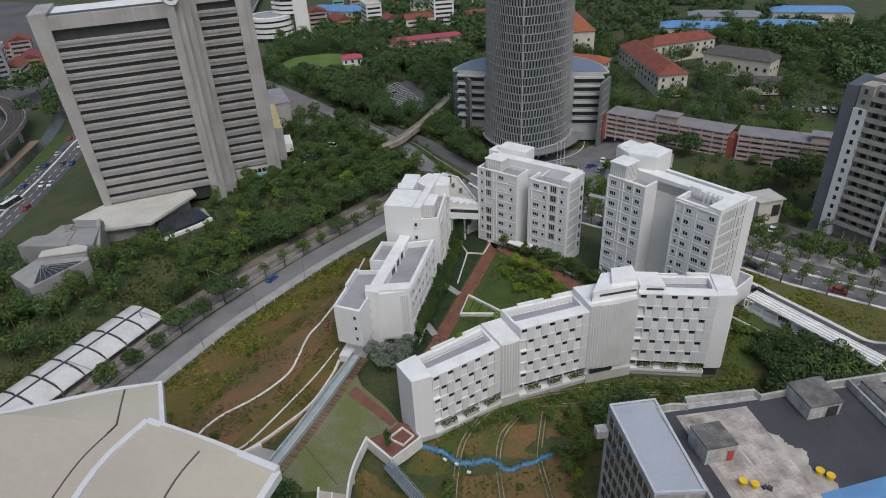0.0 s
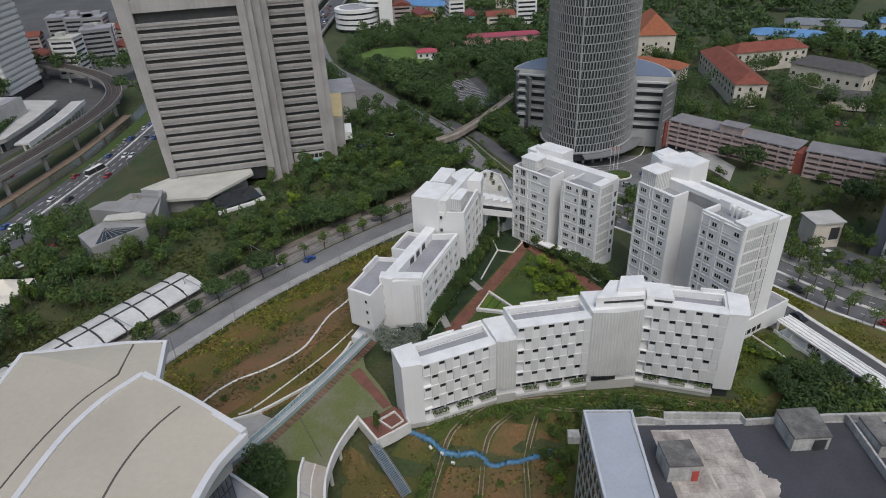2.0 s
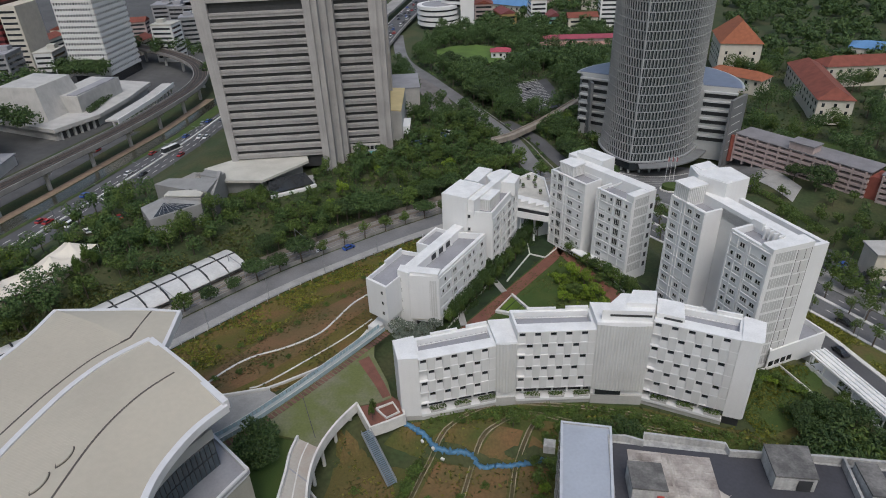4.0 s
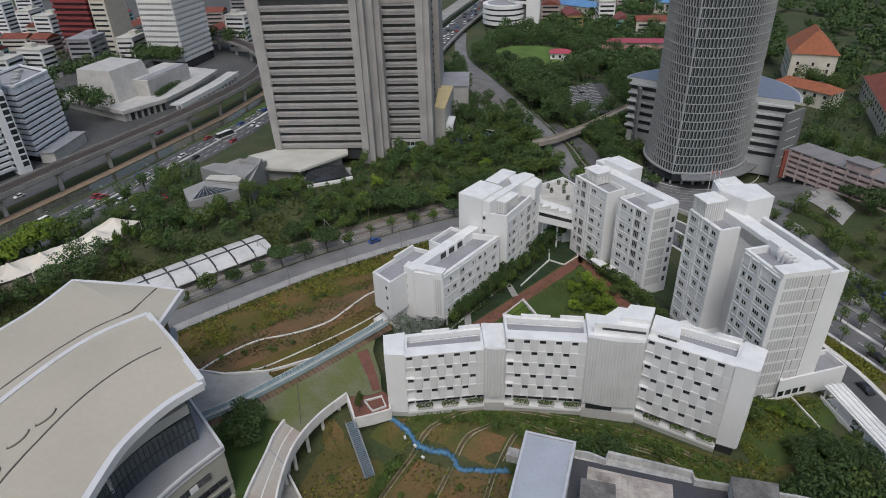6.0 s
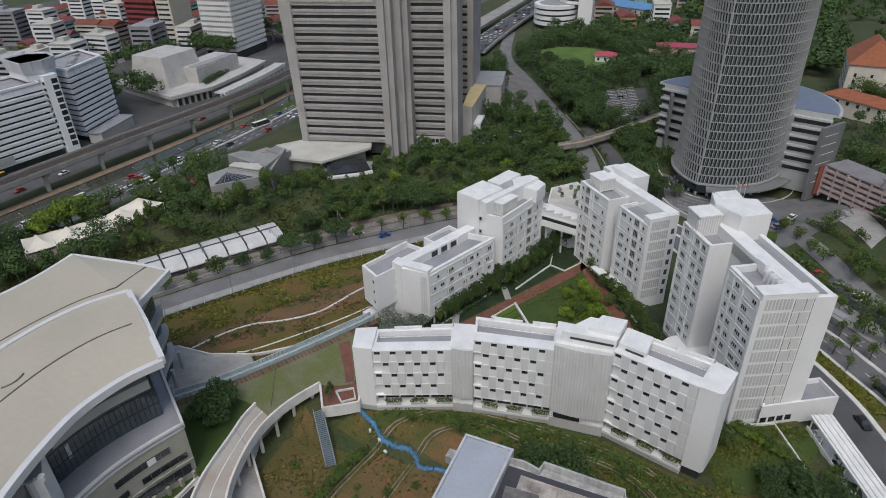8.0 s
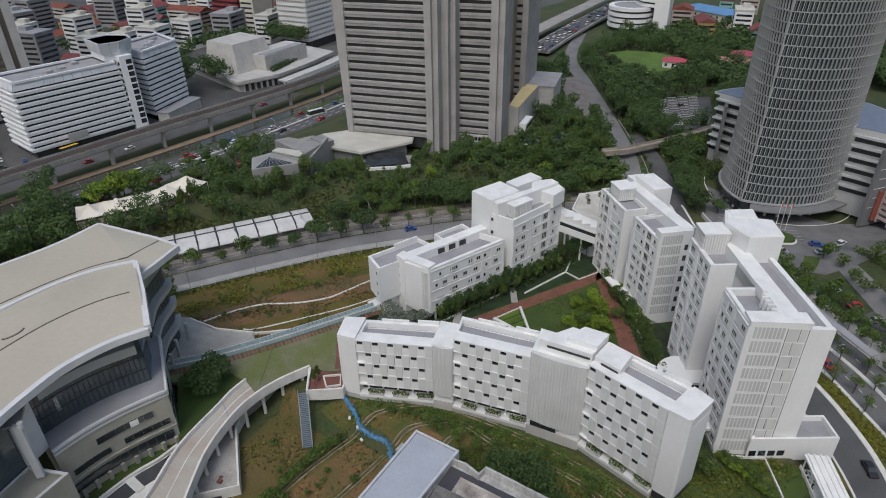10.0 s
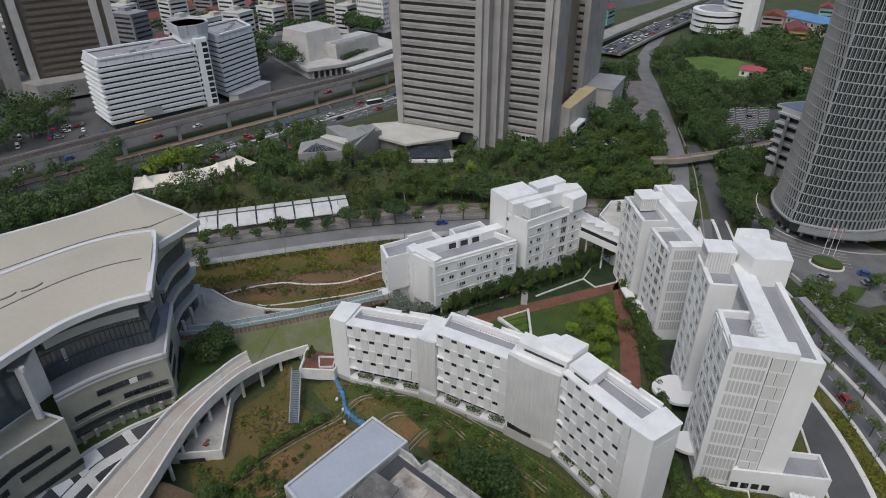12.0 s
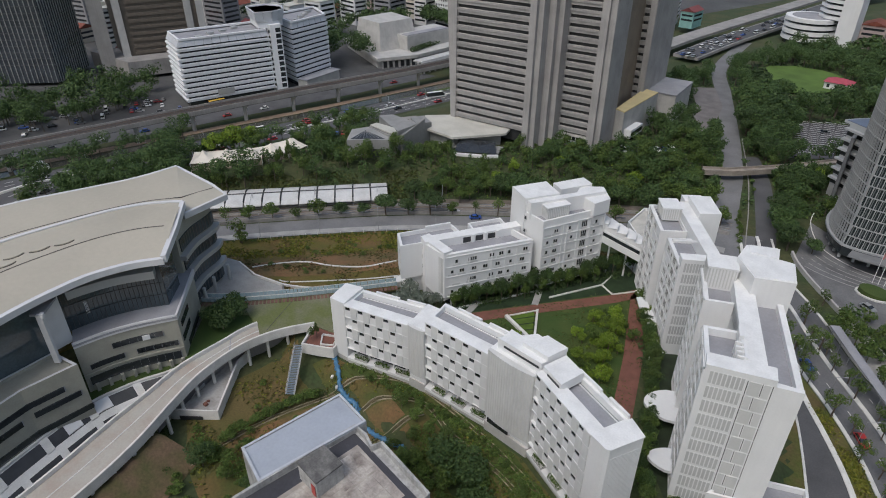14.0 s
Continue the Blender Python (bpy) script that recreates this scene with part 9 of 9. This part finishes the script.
for off, n, k in ((0.2, 24, "thin"), (8.0, 24, "thin"), (17.0, 34, "mid"), (21.5, 30, "big"), (25, 24, "mid"), (37.5, 22, "mid")):
    for x, y in along(shifted(AVE, off), n):
        (plant if k == "thin" else grow)(k, x + TR.uniform(-1.4, 1.4), y + TR.uniform(-1.4, 1.4), TR.uniform(0.55, 0.9) * (0.7 if k == "big" else 1.0))
for x, y, s in ((98, 250, 1.0), (128, 226, 1.1), (150, 214, 1.0), (92, 258, 0.7)):
    plant("big", x, y - 12, s)
# the wooded strip between the sunken road and the glass tower, and the planted median
for x, y, q in ((12, 248, 0.95), (16, 244.5, 1.05), (20.5, 240.5, 1.1), (26, 246, 0.8), (8, 254, 1.0), (4, 262, 1.0), (13, 252, 0.9), (0, 272, 1.0), (5, 279, 1.0), (-4, 280, 1.1), (9, 262, 0.8)):
    plant("big", x, y, q * 0.8)
for x, y, q in ((43.5, 220.7, 0.75), (51.9, 215.8, 0.75), (51.8, 200.1, 0.7), (55.4, 201.4, 0.7), (56, 189, 0.6)):
    plant("thin", x, y, q)
for k in range(14):
    plant("bush", -2.5 + 0.85 * k + TR.uniform(-0.5, 0.5), 247.5 - 1.15 * k + TR.uniform(-0.5, 0.5), 0.55)
build_woods("woodland", TREEL, WOOD["big"], 31, "dense dark green trees", 0.4)
build_woods("woodland", TREEM, WOOD["mid"], 32, "mid-green trees and undergrowth", 0.34)
build_woods("woodland", TREEB, WOOD["bright"], 33, "yellow-green trees among the wood", 0.36)


def undergrowth(x0, x1, y0, y1, n, leaf, label, size, test, seed, tall=0.9):
    """Scrub over the free ground of a stretch, as loose leaf clumps in patches."""
    rng = np.random.default_rng(seed)
    V, F = [], []
    for px, py, a, b in rng.random((n, 4)):
        x, y = x0 + (x1 - x0) * px, y0 + (y1 - y0) * py
        w = math.sin(x * 0.21 + 1.9 * math.sin(y * 0.13)) + math.sin(y * 0.19 + 1.5 * math.sin(x * 0.17))
        if a > 0.72 + 0.25 * w or not test(x, y) or not free(x, y, 0.8):
            continue
        s = size * (0.5 + b)
        d = rng.normal(size=3) * 0.5 + (0, 0, 0.9)
        d /= np.linalg.norm(d)
        t = np.cross(d, rng.normal(size=3))
        t *= s / np.linalg.norm(t)
        u = np.cross(d, t) * 0.7
        p = np.array((x, y, height(x, y) + 0.1 + tall * a))
        o = len(V)
        V += [tuple(p - t), tuple(p - u - d * s * 0.2), tuple(p + t), tuple(p + u - d * s * 0.2)]
        F.append((o, o + 1, o + 2, o + 3))
    solo("undergrowth", MB().add(V, F), leaf, label, "undergrowth", "stuff")


near_bank = lambda x, y: 21.5 < west(x, y)[1] < 72 and -110 < west(x, y)[0] < 230
far_bank = lambda x, y: west(x, y)[1] > 26
hill = lambda x, y: y > 390 - 1.35 * x
undergrowth(-172, 30, -10, 310, 60000, TREEL, "dark scrub on the railway bank", 0.5, near_bank, 61)
undergrowth(-172, 30, -10, 310, 36000, TREEM, "green scrub on the railway bank", 0.42, lambda x, y: near_bank(x, y) and west(x, y)[0] > 50, 62, 0.7)
undergrowth(-172, 30, -10, 310, 9000, TREEB, "yellow-green scrub on the railway bank", 0.36, lambda x, y: near_bank(x, y) and west(x, y)[0] > 60, 63, 0.8)
undergrowth(-115, 30, 222, 480, 30000, TREEL, "dark scrub under the northern trees", 0.7, far_bank, 64, 1.2)
undergrowth(66, 330, 200, 430, 15000, TREEL, "dark scrub on the eastern hill", 0.6, hill, 65, 0.6)
undergrowth(66, 330, 200, 430, 12000, GRASSD, "rough grass on the eastern hill", 0.5, hill, 66, 0.3)


def far_wood(name, boxes, n_trees, seed, leaf, label, size=1.1):
    """Distant woodland as one mass of leaf clumps."""
    rng = np.random.default_rng(seed)
    blobs = []
    for x0, x1, y0, y1 in boxes:
        for _ in range(n_trees):
            x, y, r = rng.uniform(x0, x1), rng.uniform(y0, y1), rng.uniform(3.5, 6.5)
            for k in range(3):
                blobs.append((x + rng.uniform(-r, r) * 0.5, y + rng.uniform(-r, r) * 0.5, rng.uniform(4, 8), r * 0.75, r * 0.6))
    V, F = leaf_mass(rng, blobs, len(blobs) * 42, size)
    solo(name, MB().add(V, F), leaf, label, "woodland", "stuff")


far_wood("woodland", [(20, 70, 440, 560), (90, 260, 400, 620), (200, 320, 220, 420)], 210, 5, TREEL, "distant dark green woodland")
far_wood("woodland", [(-100, 30, 455, 540), (-46, 20, 380, 420)], 60, 6, TREEL, "distant dark trees round the lawn")
far_wood("woodland", [(-50, 60, 560, 760), (60, 320, 620, 820)], 200, 9, TREEL, "distant woodland on the horizon")
far_wood("woodland", [(-300, -258, 212, 240), (-345, -318, 236, 322), (-330, -240, 380, 420), (-260, -205, 330, 420), (-330, -296, 320, 330)], 26, 7, TREEL, "dark trees between city buildings", 0.8)

far_wood("woodland", [(-300, -240, 20, 112), (-330, -300, 150, 200), (-420, -350, 200, 300)], 22, 8, TREEL, "dark street trees between city buildings", 0.7)
hb = [(-252 - 0.9 * k, 264 + 2.2 * k, 0.6, 2.4, 1.6) for k in range(18)]
V, F = leaf_mass(np.random.default_rng(43), hb, 1500, 0.5)
solo("terrace_hedge", MB().add(V, F), TREEL, "dark hedge on the terrace of the concrete hall", "hedge", "stuff")

# foliage in the planters of block A
rng = np.random.default_rng(77)
for f, a0, a1 in PLANTERS:
    blobs = [(*f.w(a0 + (a1 - a0) * (k + 0.5) / 5, -0.2), 2.85, 0.6, 0.55) for k in range(5)]
    V, F = leaf_mass(rng, blobs, 130, 0.22)
    solo("planter_shrub", MB().add(V, F), TREEM, "row of low green shrubs in a concrete planter", "shrub", group="planter shrubs")


def tufts(name, left, right, n, d, seed, leaf, label, size, bias):
    """Loose grass tufts over a stretch between two plan lines, thicker in patches."""
    rng = np.random.default_rng(seed)
    L, R = np.array(along(left, 200)), np.array(along(right, 200))
    V, F = [], []
    while len(F) < n:
        i, t = rng.integers(0, 201), rng.random()
        x, y = L[i] * (1 - t) + R[i] * t + rng.normal(size=2) * 0.4
        w = math.sin(x * 0.31 + 1.7 * math.sin(y * 0.23)) + math.sin(y * 0.37 + 1.3 * math.sin(x * 0.19)) + bias
        if rng.random() > 0.5 + 0.4 * w:
            continue
        z, s, a = height(x, y) + d, size * rng.uniform(0.5, 1.5), rng.uniform(0, math.tau)
        c, q = math.cos(a) * s, math.sin(a) * s
        lx, ly = rng.normal(size=2) * s * 0.5
        o = len(V)
        V += [(x - c, y - q, z), (x + c, y + q, z), (x + c * 0.6 + lx, y + q * 0.6 + ly, z + s * 0.9), (x - c * 0.6 + lx, y - q * 0.6 + ly, z + s * 0.9)]
        F.append((o, o + 1, o + 2, o + 3))
    solo(name, MB().add(V, F), leaf, label, "grass", "stuff")


GRASSY = leafy("yellow_green_grass", (0.1, 0.125, 0.012), (0.19, 0.18, 0.03))
DRY = leafy("dry_brown_grass", (0.085, 0.06, 0.025), (0.13, 0.1, 0.045))
ML, MR = shifted(FL, -3.9), FR
half = [((a[0] * 0.6 + b[0] * 0.4), (a[1] * 0.6 + b[1] * 0.4)) for a, b in zip(along(ML, 56), along(MR, 56))]
tufts("grass", ML, half, 9000, 0.1, 1, GRASSY, "tufts of yellow-green grass on the field", 0.3, 0.2)
tufts("grass", ML, MR, 6000, 0.1, 2, GRASSD, "dark rough grass tufts on the field", 0.28, -0.4)
tufts("grass", half, MR, 6000, 0.1, 3, DRY, "dry brown grass on the field", 0.24, -0.2)
tufts("grass", YL, YR, 3000, 0.08, 4, GRASSD, "rough grass tufts in the yard", 0.3, 0.0)
tufts("grass", YL, YR, 2600, 0.08, 5, GRASSY, "yellow-green grass tufts in the yard", 0.28, -0.5)
tufts("grass", YL, YR, 1200, 0.08, 6, DRY, "dry brown grass in the yard", 0.22, -0.6)
tufts("grass", shifted(DRIVE_R, 1.4), shifted(AVE, -1.0)[6:40], 4500, 0.15, 7, GRASSY, "grass tufts on the roadside verge", 0.22, 0.0)
tufts("grass", [(-7, 124), (-1, 140), (6, 158), (13.5, 178)], [(9, 114), (30, 121), (44, 123), (46, 137)], 6000, 0.08, 8, GRASSD, "grass tufts on the courtyard lawn", 0.18, 0.4)
# dense planting in the courtyard
for x, y in ((22, 157), (25, 153), (20, 152), (23, 146), (27, 147), (30, 150), (26, 143), (18, 158), (31, 141), (29, 137), (21, 162)):
    plant("bright", x + TR.uniform(-3, 3), y + TR.uniform(-3, 3), 0.42)
for i in range(26):
    t = TR.random()
    plant("bush", 18 + 12 * t + TR.uniform(-3, 4), 160 - 20 * t + TR.uniform(-5, 5), 0.55)
for x, y in ((-5.5, 133), (-4, 139), (-2.6, 144), (-0.6, 147.5), (0.4, 152.6), (1.2, 157), (2.2, 161), (3.4, 165), (4.4, 169.6), (-7, 128.6), (3.4, 174), (5.8, 178.6)):
    plant("mid", x - 1.2, y, 0.75, None, 0.6)
for x, y in ((26, 164.5), (30, 161.4), (35.4, 157), (40, 151), (43, 147.4), (46, 143.6), (49, 140), (52, 135.4), (56, 127.6), (60, 125.8), (20, 171)):
    plant("big", x, y, 0.5, None, 0.6)
tufts("grass", [west_pt(k, 22) for k in range(-60, 70, 10)], [west_pt(k, 38) for k in range(-60, 70, 10)], 8000, 0.02, 11, GRASSD, "dark rough grass on the railway bank", 0.4, 0.3)
hedge = [(*p, height(*p) + 1.0, 1.7, 1.2) for p in along([(70.9, 241.7), (83.5, 229.3), (97.5, 214)], 26)]
V, F = leaf_mass(np.random.default_rng(41), hedge, 2600, 0.26)
solo("hedge", MB().add(V, F), TREEM, "long clipped green hedge beside the service road", "hedge", "stuff")


def shrubbery(line, n, spread, r, leaf, label, seed, size, d=0.0):
    """A continuous mass of low shrubs along a plan line."""
    rng = np.random.default_rng(seed)
    blobs = []
    for x, y in along(line, n):
        px, py = x + rng.normal() * spread, y + rng.normal() * spread
        q = r * rng.uniform(0.6, 1.3)
        blobs.append((px, py, height(px, py) + d + q * 0.5, q, q * 0.8))
    V, F = leaf_mass(rng, blobs, n * 70, size)
    solo("shrubbery", MB().add(V, F), leaf, label, "shrubbery", "stuff")


shrubbery([(-2, 95.5), (10, 100.5), (26, 105.5), (40, 108.2), (56, 106.8), (63, 107)], 70, 0.9, 1.0, TREEM, "green shrubs along the foot of the white block", 51, 0.22)
shrubbery([(24, 97), (36, 101), (50, 101), (62, 97)], 60, 2.2, 1.1, TREEM, "green shrubs on the yard slope", 52, 0.22)
shrubbery([(18, 58), (14, 66), (4, 61), (-5, 57)], 40, 0.9, 1.2, TREEM, "green hedge along the yard path", 53, 0.22)
shrubbery([(16, 160), (22, 154), (27, 147), (31, 139), (36, 132)], 60, 2.8, 1.0, TREEB, "yellow-green shrubs on the courtyard lawn", 54, 0.22)
shrubbery([(-9.2, 127), (-5.6, 139), (-2.2, 152), (0.9, 166), (5.6, 181)], 60, 0.6, 1.3, TREEL, "dark shrubs along the white block", 55, 0.25)
shrubbery([(19, 172), (30, 161), (38, 153), (46, 143), (54, 131), (61, 125)], 60, 1.0, 1.4, TREEL, "dark shrubs under the tall block", 56, 0.25)
tufts("grass", [(22, 104), (36, 106.5), (52, 106), (63, 104)], [(24, 90), (36, 93), (54, 91), (66, 92)], 4500, 0.08, 12, TREEM, "green grass on the yard slope", 0.24, 0.6)
tufts("grass", [(60, 118), (66, 126), (72, 133)], [(66, 108), (78, 118), (82, 136)], 2500, 0.1, 13, GRASSY, "grass on the small sloping lawn", 0.22, 0.3)

# ---- vehicles and street furniture ----
CARCOL = [mat("car_paint_" + n, c, 0.3, 0.02, 0.5, 5.0, 0.0, metal=m) for n, c, m in (("white", (0.72, 0.72, 0.72), 0), ("silver", (0.42, 0.43, 0.44), 0.5), ("black", (0.025, 0.025, 0.03), 0), ("red", (0.35, 0.03, 0.03), 0), ("blue", (0.03, 0.08, 0.3), 0), ("grey", (0.14, 0.145, 0.15), 0.3))]
TYRE = mat("black_tyre", (0.02, 0.02, 0.02), 0.9)


def car_shape(col, L, W, H, van):
    """Shared meshes of a car: body, glasshouse, roof and wheel."""
    b = MB()
    prof = [(-L / 2, 0.35), (-L / 2, 0.75), (-L * 0.42, 0.9), (L * 0.3, 0.88), (L * 0.47, 0.72), (L / 2, 0.5), (L / 2, 0.3)] if not van else [(-L / 2, 0.35), (-L / 2, 1.0), (L * 0.42, 1.0), (L / 2, 0.7), (L / 2, 0.3)]
    vs = [(x, -W / 2, z) for x, z in prof] + [(x, W / 2, z) for x, z in prof]
    n = len(prof)
    b.add(vs, [(i, i + n, (i + 1) % n + n, (i + 1) % n)[::-1] for i in range(n)] + [tuple(range(n - 1, -1, -1)), tuple(range(n, 2 * n))])
    x0, x1, x2, x3 = (-L * 0.4, -L * 0.26, L * 0.08, L * 0.26) if not van else (-L * 0.49, -L * 0.46, L * 0.3, L * 0.42)
    zt, zb = H, prof[2][1] - 0.03
    g = MB()
    w1, w2 = W * 0.47, W * 0.38
    g.add([(x0, -w1, zb), (x3, -w1, zb), (x3, w1, zb), (x0, w1, zb), (x1, -w2, zt), (x2, -w2, zt), (x2, w2, zt), (x1, w2, zt)], BOX)
    r = MB().box((x1 + x2) / 2, 0, H, (x2 - x1) * 1.02, W * 0.78, 0.05)
    return [("body", b.mesh("body", col)), ("windows", g.mesh("windows", PANE)), ("roof", r.mesh("roof", col))]


wheel = MB().tube([(0, -0.1, 0), (0, 0.1, 0)], 0.32, 10).mesh("wheel", TYRE)
CARS = []
for col in CARCOL:
    CARS.append((car_shape(col, 4.4, 1.8, 1.45, False), 4.4, 1.8, col.name.split("_")[-1] + " saloon car", "car"))
CARS.append((car_shape(CARCOL[0], 5.0, 1.9, 2.0, True), 5.0, 1.9, "white van", "van"))
BUS = (car_shape(CARCOL[0], 11.0, 2.5, 3.0, True), 11.0, 2.5, "white single-deck bus", "bus")
YBUS = (car_shape(mat("car_paint_yellow", (0.7, 0.42, 0.03), 0.4), 11.0, 2.5, 3.0, True), 11.0, 2.5, "yellow single-deck bus", "bus")
CR = random.Random(8)


def car(x, y, rz, z=None, which=None, where="standing on the road"):
    parts_, L, W, label, cat = which or CR.choice(CARS)
    z = height(x, y) + 0.18 if z is None else z
    th = thing(cat, x, y, z, label + " " + where, cat, "vehicles", rz=rz)
    for n, me in parts_:
        o = new("glasshouse" if n == "windows" else n, me)
        o.parent = th
    for sx in (-0.32, 0.32):
        for sy in (-0.46, 0.46):
            o = new("wheel", wheel)
            o.parent = th
            o.matrix_basis = pose(L * sx, W * sy, 0.32)


def traffic(line, n, off, jit, where, skip=0.3):
    P = along(line, n * 3)
    for i in range(1, n * 3, 3):
        if CR.random() < skip:
            continue
        a, b = P[i - 1], P[i]
        rz = math.degrees(math.atan2(b[1] - a[1], b[0] - a[0]))
        q = shifted([a, b], off + CR.uniform(-jit, jit))[0]
        car(q[0], q[1], rz + (180 if off < 0 else 0), None, None, where)


HW = smooth_line([(-172, 20), (-172, 100), (-173, 180), (-178, 251), (-187, 311), (-208, 385)], 60)
for off in (-7.5, -4.0, 3.5, 7.0):
    traffic(HW, 16, off, 0.4, "on the highway", 0.25)
for off in (-6.5, 5.0):
    traffic([(-222, 10), (-222, 100), (-224, 200), (-227, 250)], 12, off, 0.5, "on the road under the viaduct", 0.3)
MWL = smooth_line([(-140, 392), (-150, 440), (-160, 500), (-175, 600)], 40)
for off in (-5.0, -1.8, 1.8, 5.0):
    P = along(shifted(MWL, off), 16)
    for i in range(16):
        if CR.random() < 0.7:
            a, b = P[i], P[i + 1]
            car(a[0], a[1], math.degrees(math.atan2(b[1] - a[1], b[0] - a[0])), 3.1, None, "on the motorway")
for i in range(34):
    x, y = CR.uniform(-262, -240), CR.uniform(28, 130)
    car(x, y, CR.choice((75, 165)) + CR.uniform(-6, 6), None, None, "parked under the city trees")
for i in range(14):
    car(150 + 3.0 * i + CR.uniform(-0.4, 0.4), 292 - 1.2 * i, 70, None, None, "parked by the houses on the hill")
AVL = AVE[6:]
traffic(AVL, 5, 2.2, 0.4, "on the avenue", 0.4)
for i in range(16):
    x, y = along(shifted(AVL, 29), 17)[i]
    if CR.random() < 0.8:
        car(x, y, 48 + CR.uniform(-4, 4), None, None, "parked beside the avenue")
for x, y, rz in ((89.5, 149.0, -58), (-66, 168, 60), (60, 238, 20), (66, 244, 70), (52, 228, -10), (62.5, 233.5, 45)):
    car(x, y, rz, None, None, "on the paved drive")
for i in range(9):
    car(-148 + 3.0 * i * 0.3, 150 + 2.9 * i, 150 + CR.uniform(-3, 3), None, None, "parked beside the cream tents")
for i in range(8):
    car(-62 + 2.7 * i * 0.6, 252 + 2.5 * i, -20, None, None, "parked beside the office tower")
car(-26, 345, 60, None, CARS[2], "in the car park")
car(-236, 132, 95, None, YBUS, "beside the white office")
car(-186 + 10, 232, 80, None, BUS, "on the highway")
car(-58, 172, 60, None, CARS[4], "on the railway road")


def street_lamp(x, y, rz, h=9.0):
    z = height(x, y)
    th = thing("street_lamp", x, y, z, "slim grey steel street lamp on a tall pole", "street lamp", "street lamps", rz=rz)
    part("pole", MB().tube([(x, y, z), (x, y, z + h)], 0.09, 6, r2=0.05), STEEL, th)
    c, s = math.cos(math.radians(rz)), math.sin(math.radians(rz))
    part("arm", MB().tube([(x, y, z + h), (x + 1.8 * c, y + 1.8 * s, z + h + 0.3)], 0.045, 5), STEEL, th)
    part("lamp_head", MB().box(x + 2.1 * c, y + 2.1 * s, z + h + 0.25, 0.8, 0.28, 0.12, math.radians(rz)), ROOFG, th)


for x, y in along(shifted(AVL, -0.6), 9):
    street_lamp(x, y, 45)
for x, y in along(shifted(RN, -3.2)[20:70], 9):
    street_lamp(x, y, 150, 8.0)
for x, y in along([(-160.5, 60), (-161, 180), (-166, 240)], 8):
    street_lamp(x, y, 180, 10.0)

# white sail sculpture by the highway
sail = thing("sculpture", -188, 44, -8, "white looping sail-like roadside sculpture", "sculpture")
for k, (w, h) in enumerate(((3.2, 6.0), (2.1, 4.2))):
    pts = [(-187 + k * 0.8, 44 + w * math.cos(a), -8 + h * max(0.0, math.sin(a)) ** 0.7) for a in np.linspace(0, math.pi, 14)]
    part("loop", MB().tube(pts, 0.5, 6), WHITE, sail)
# flags on the tower plaza
for k in range(3):
    fl = thing("flagpole", 46.4 + 1.5 * k, 241.6 + 0.3 * k, -2.4, "white flagpole with a furled flag", "flagpole", "flagpoles")
    x, y = 46.4 + 1.5 * k, 241.6 + 0.3 * k
    part("pole", MB().tube([(x, y, -2.8), (x, y, 8)], 0.1, 6, r2=0.06), WHITE, fl)
    part("flag", MB().add([(x, y, 7.8), (x + 0.7, y - 0.2, 7.0), (x + 0.5, y - 0.1, 5.4), (x, y, 5.6), (x + 0.35, y + 0.15, 6.8)], [(0, 1, 4), (1, 2, 4), (2, 3, 4), (3, 0, 4)]), mat("flag_cloth", (0.45, 0.2, 0.2), 0.8) if k == 0 else bpy.data.materials["flag_cloth"], fl)
# planters on the roof terrace
for x, y in ((-3.5, 199), (-1.0, 203), (1.5, 203.5), (-1.5, 196), (2.5, 197), (1.5, 200.5), (5.0, 192.5)):
    pl = thing("planter", x, y, 10.4, "round grey planter with a clipped shrub", "planter", "terrace planters")
    part("pot", MB().tube([(x, y, 10.4), (x, y, 11.1)], 0.5, 10, r2=0.7), CONC, pl)
    rng = np.random.default_rng(int(x * 10 + y))
    V, F = leaf_mass(rng, [(x, y, 11.6, 0.6, 0.6)], 60, 0.2)
    part("foliage", MB().add(V, F), TREEM, pl)
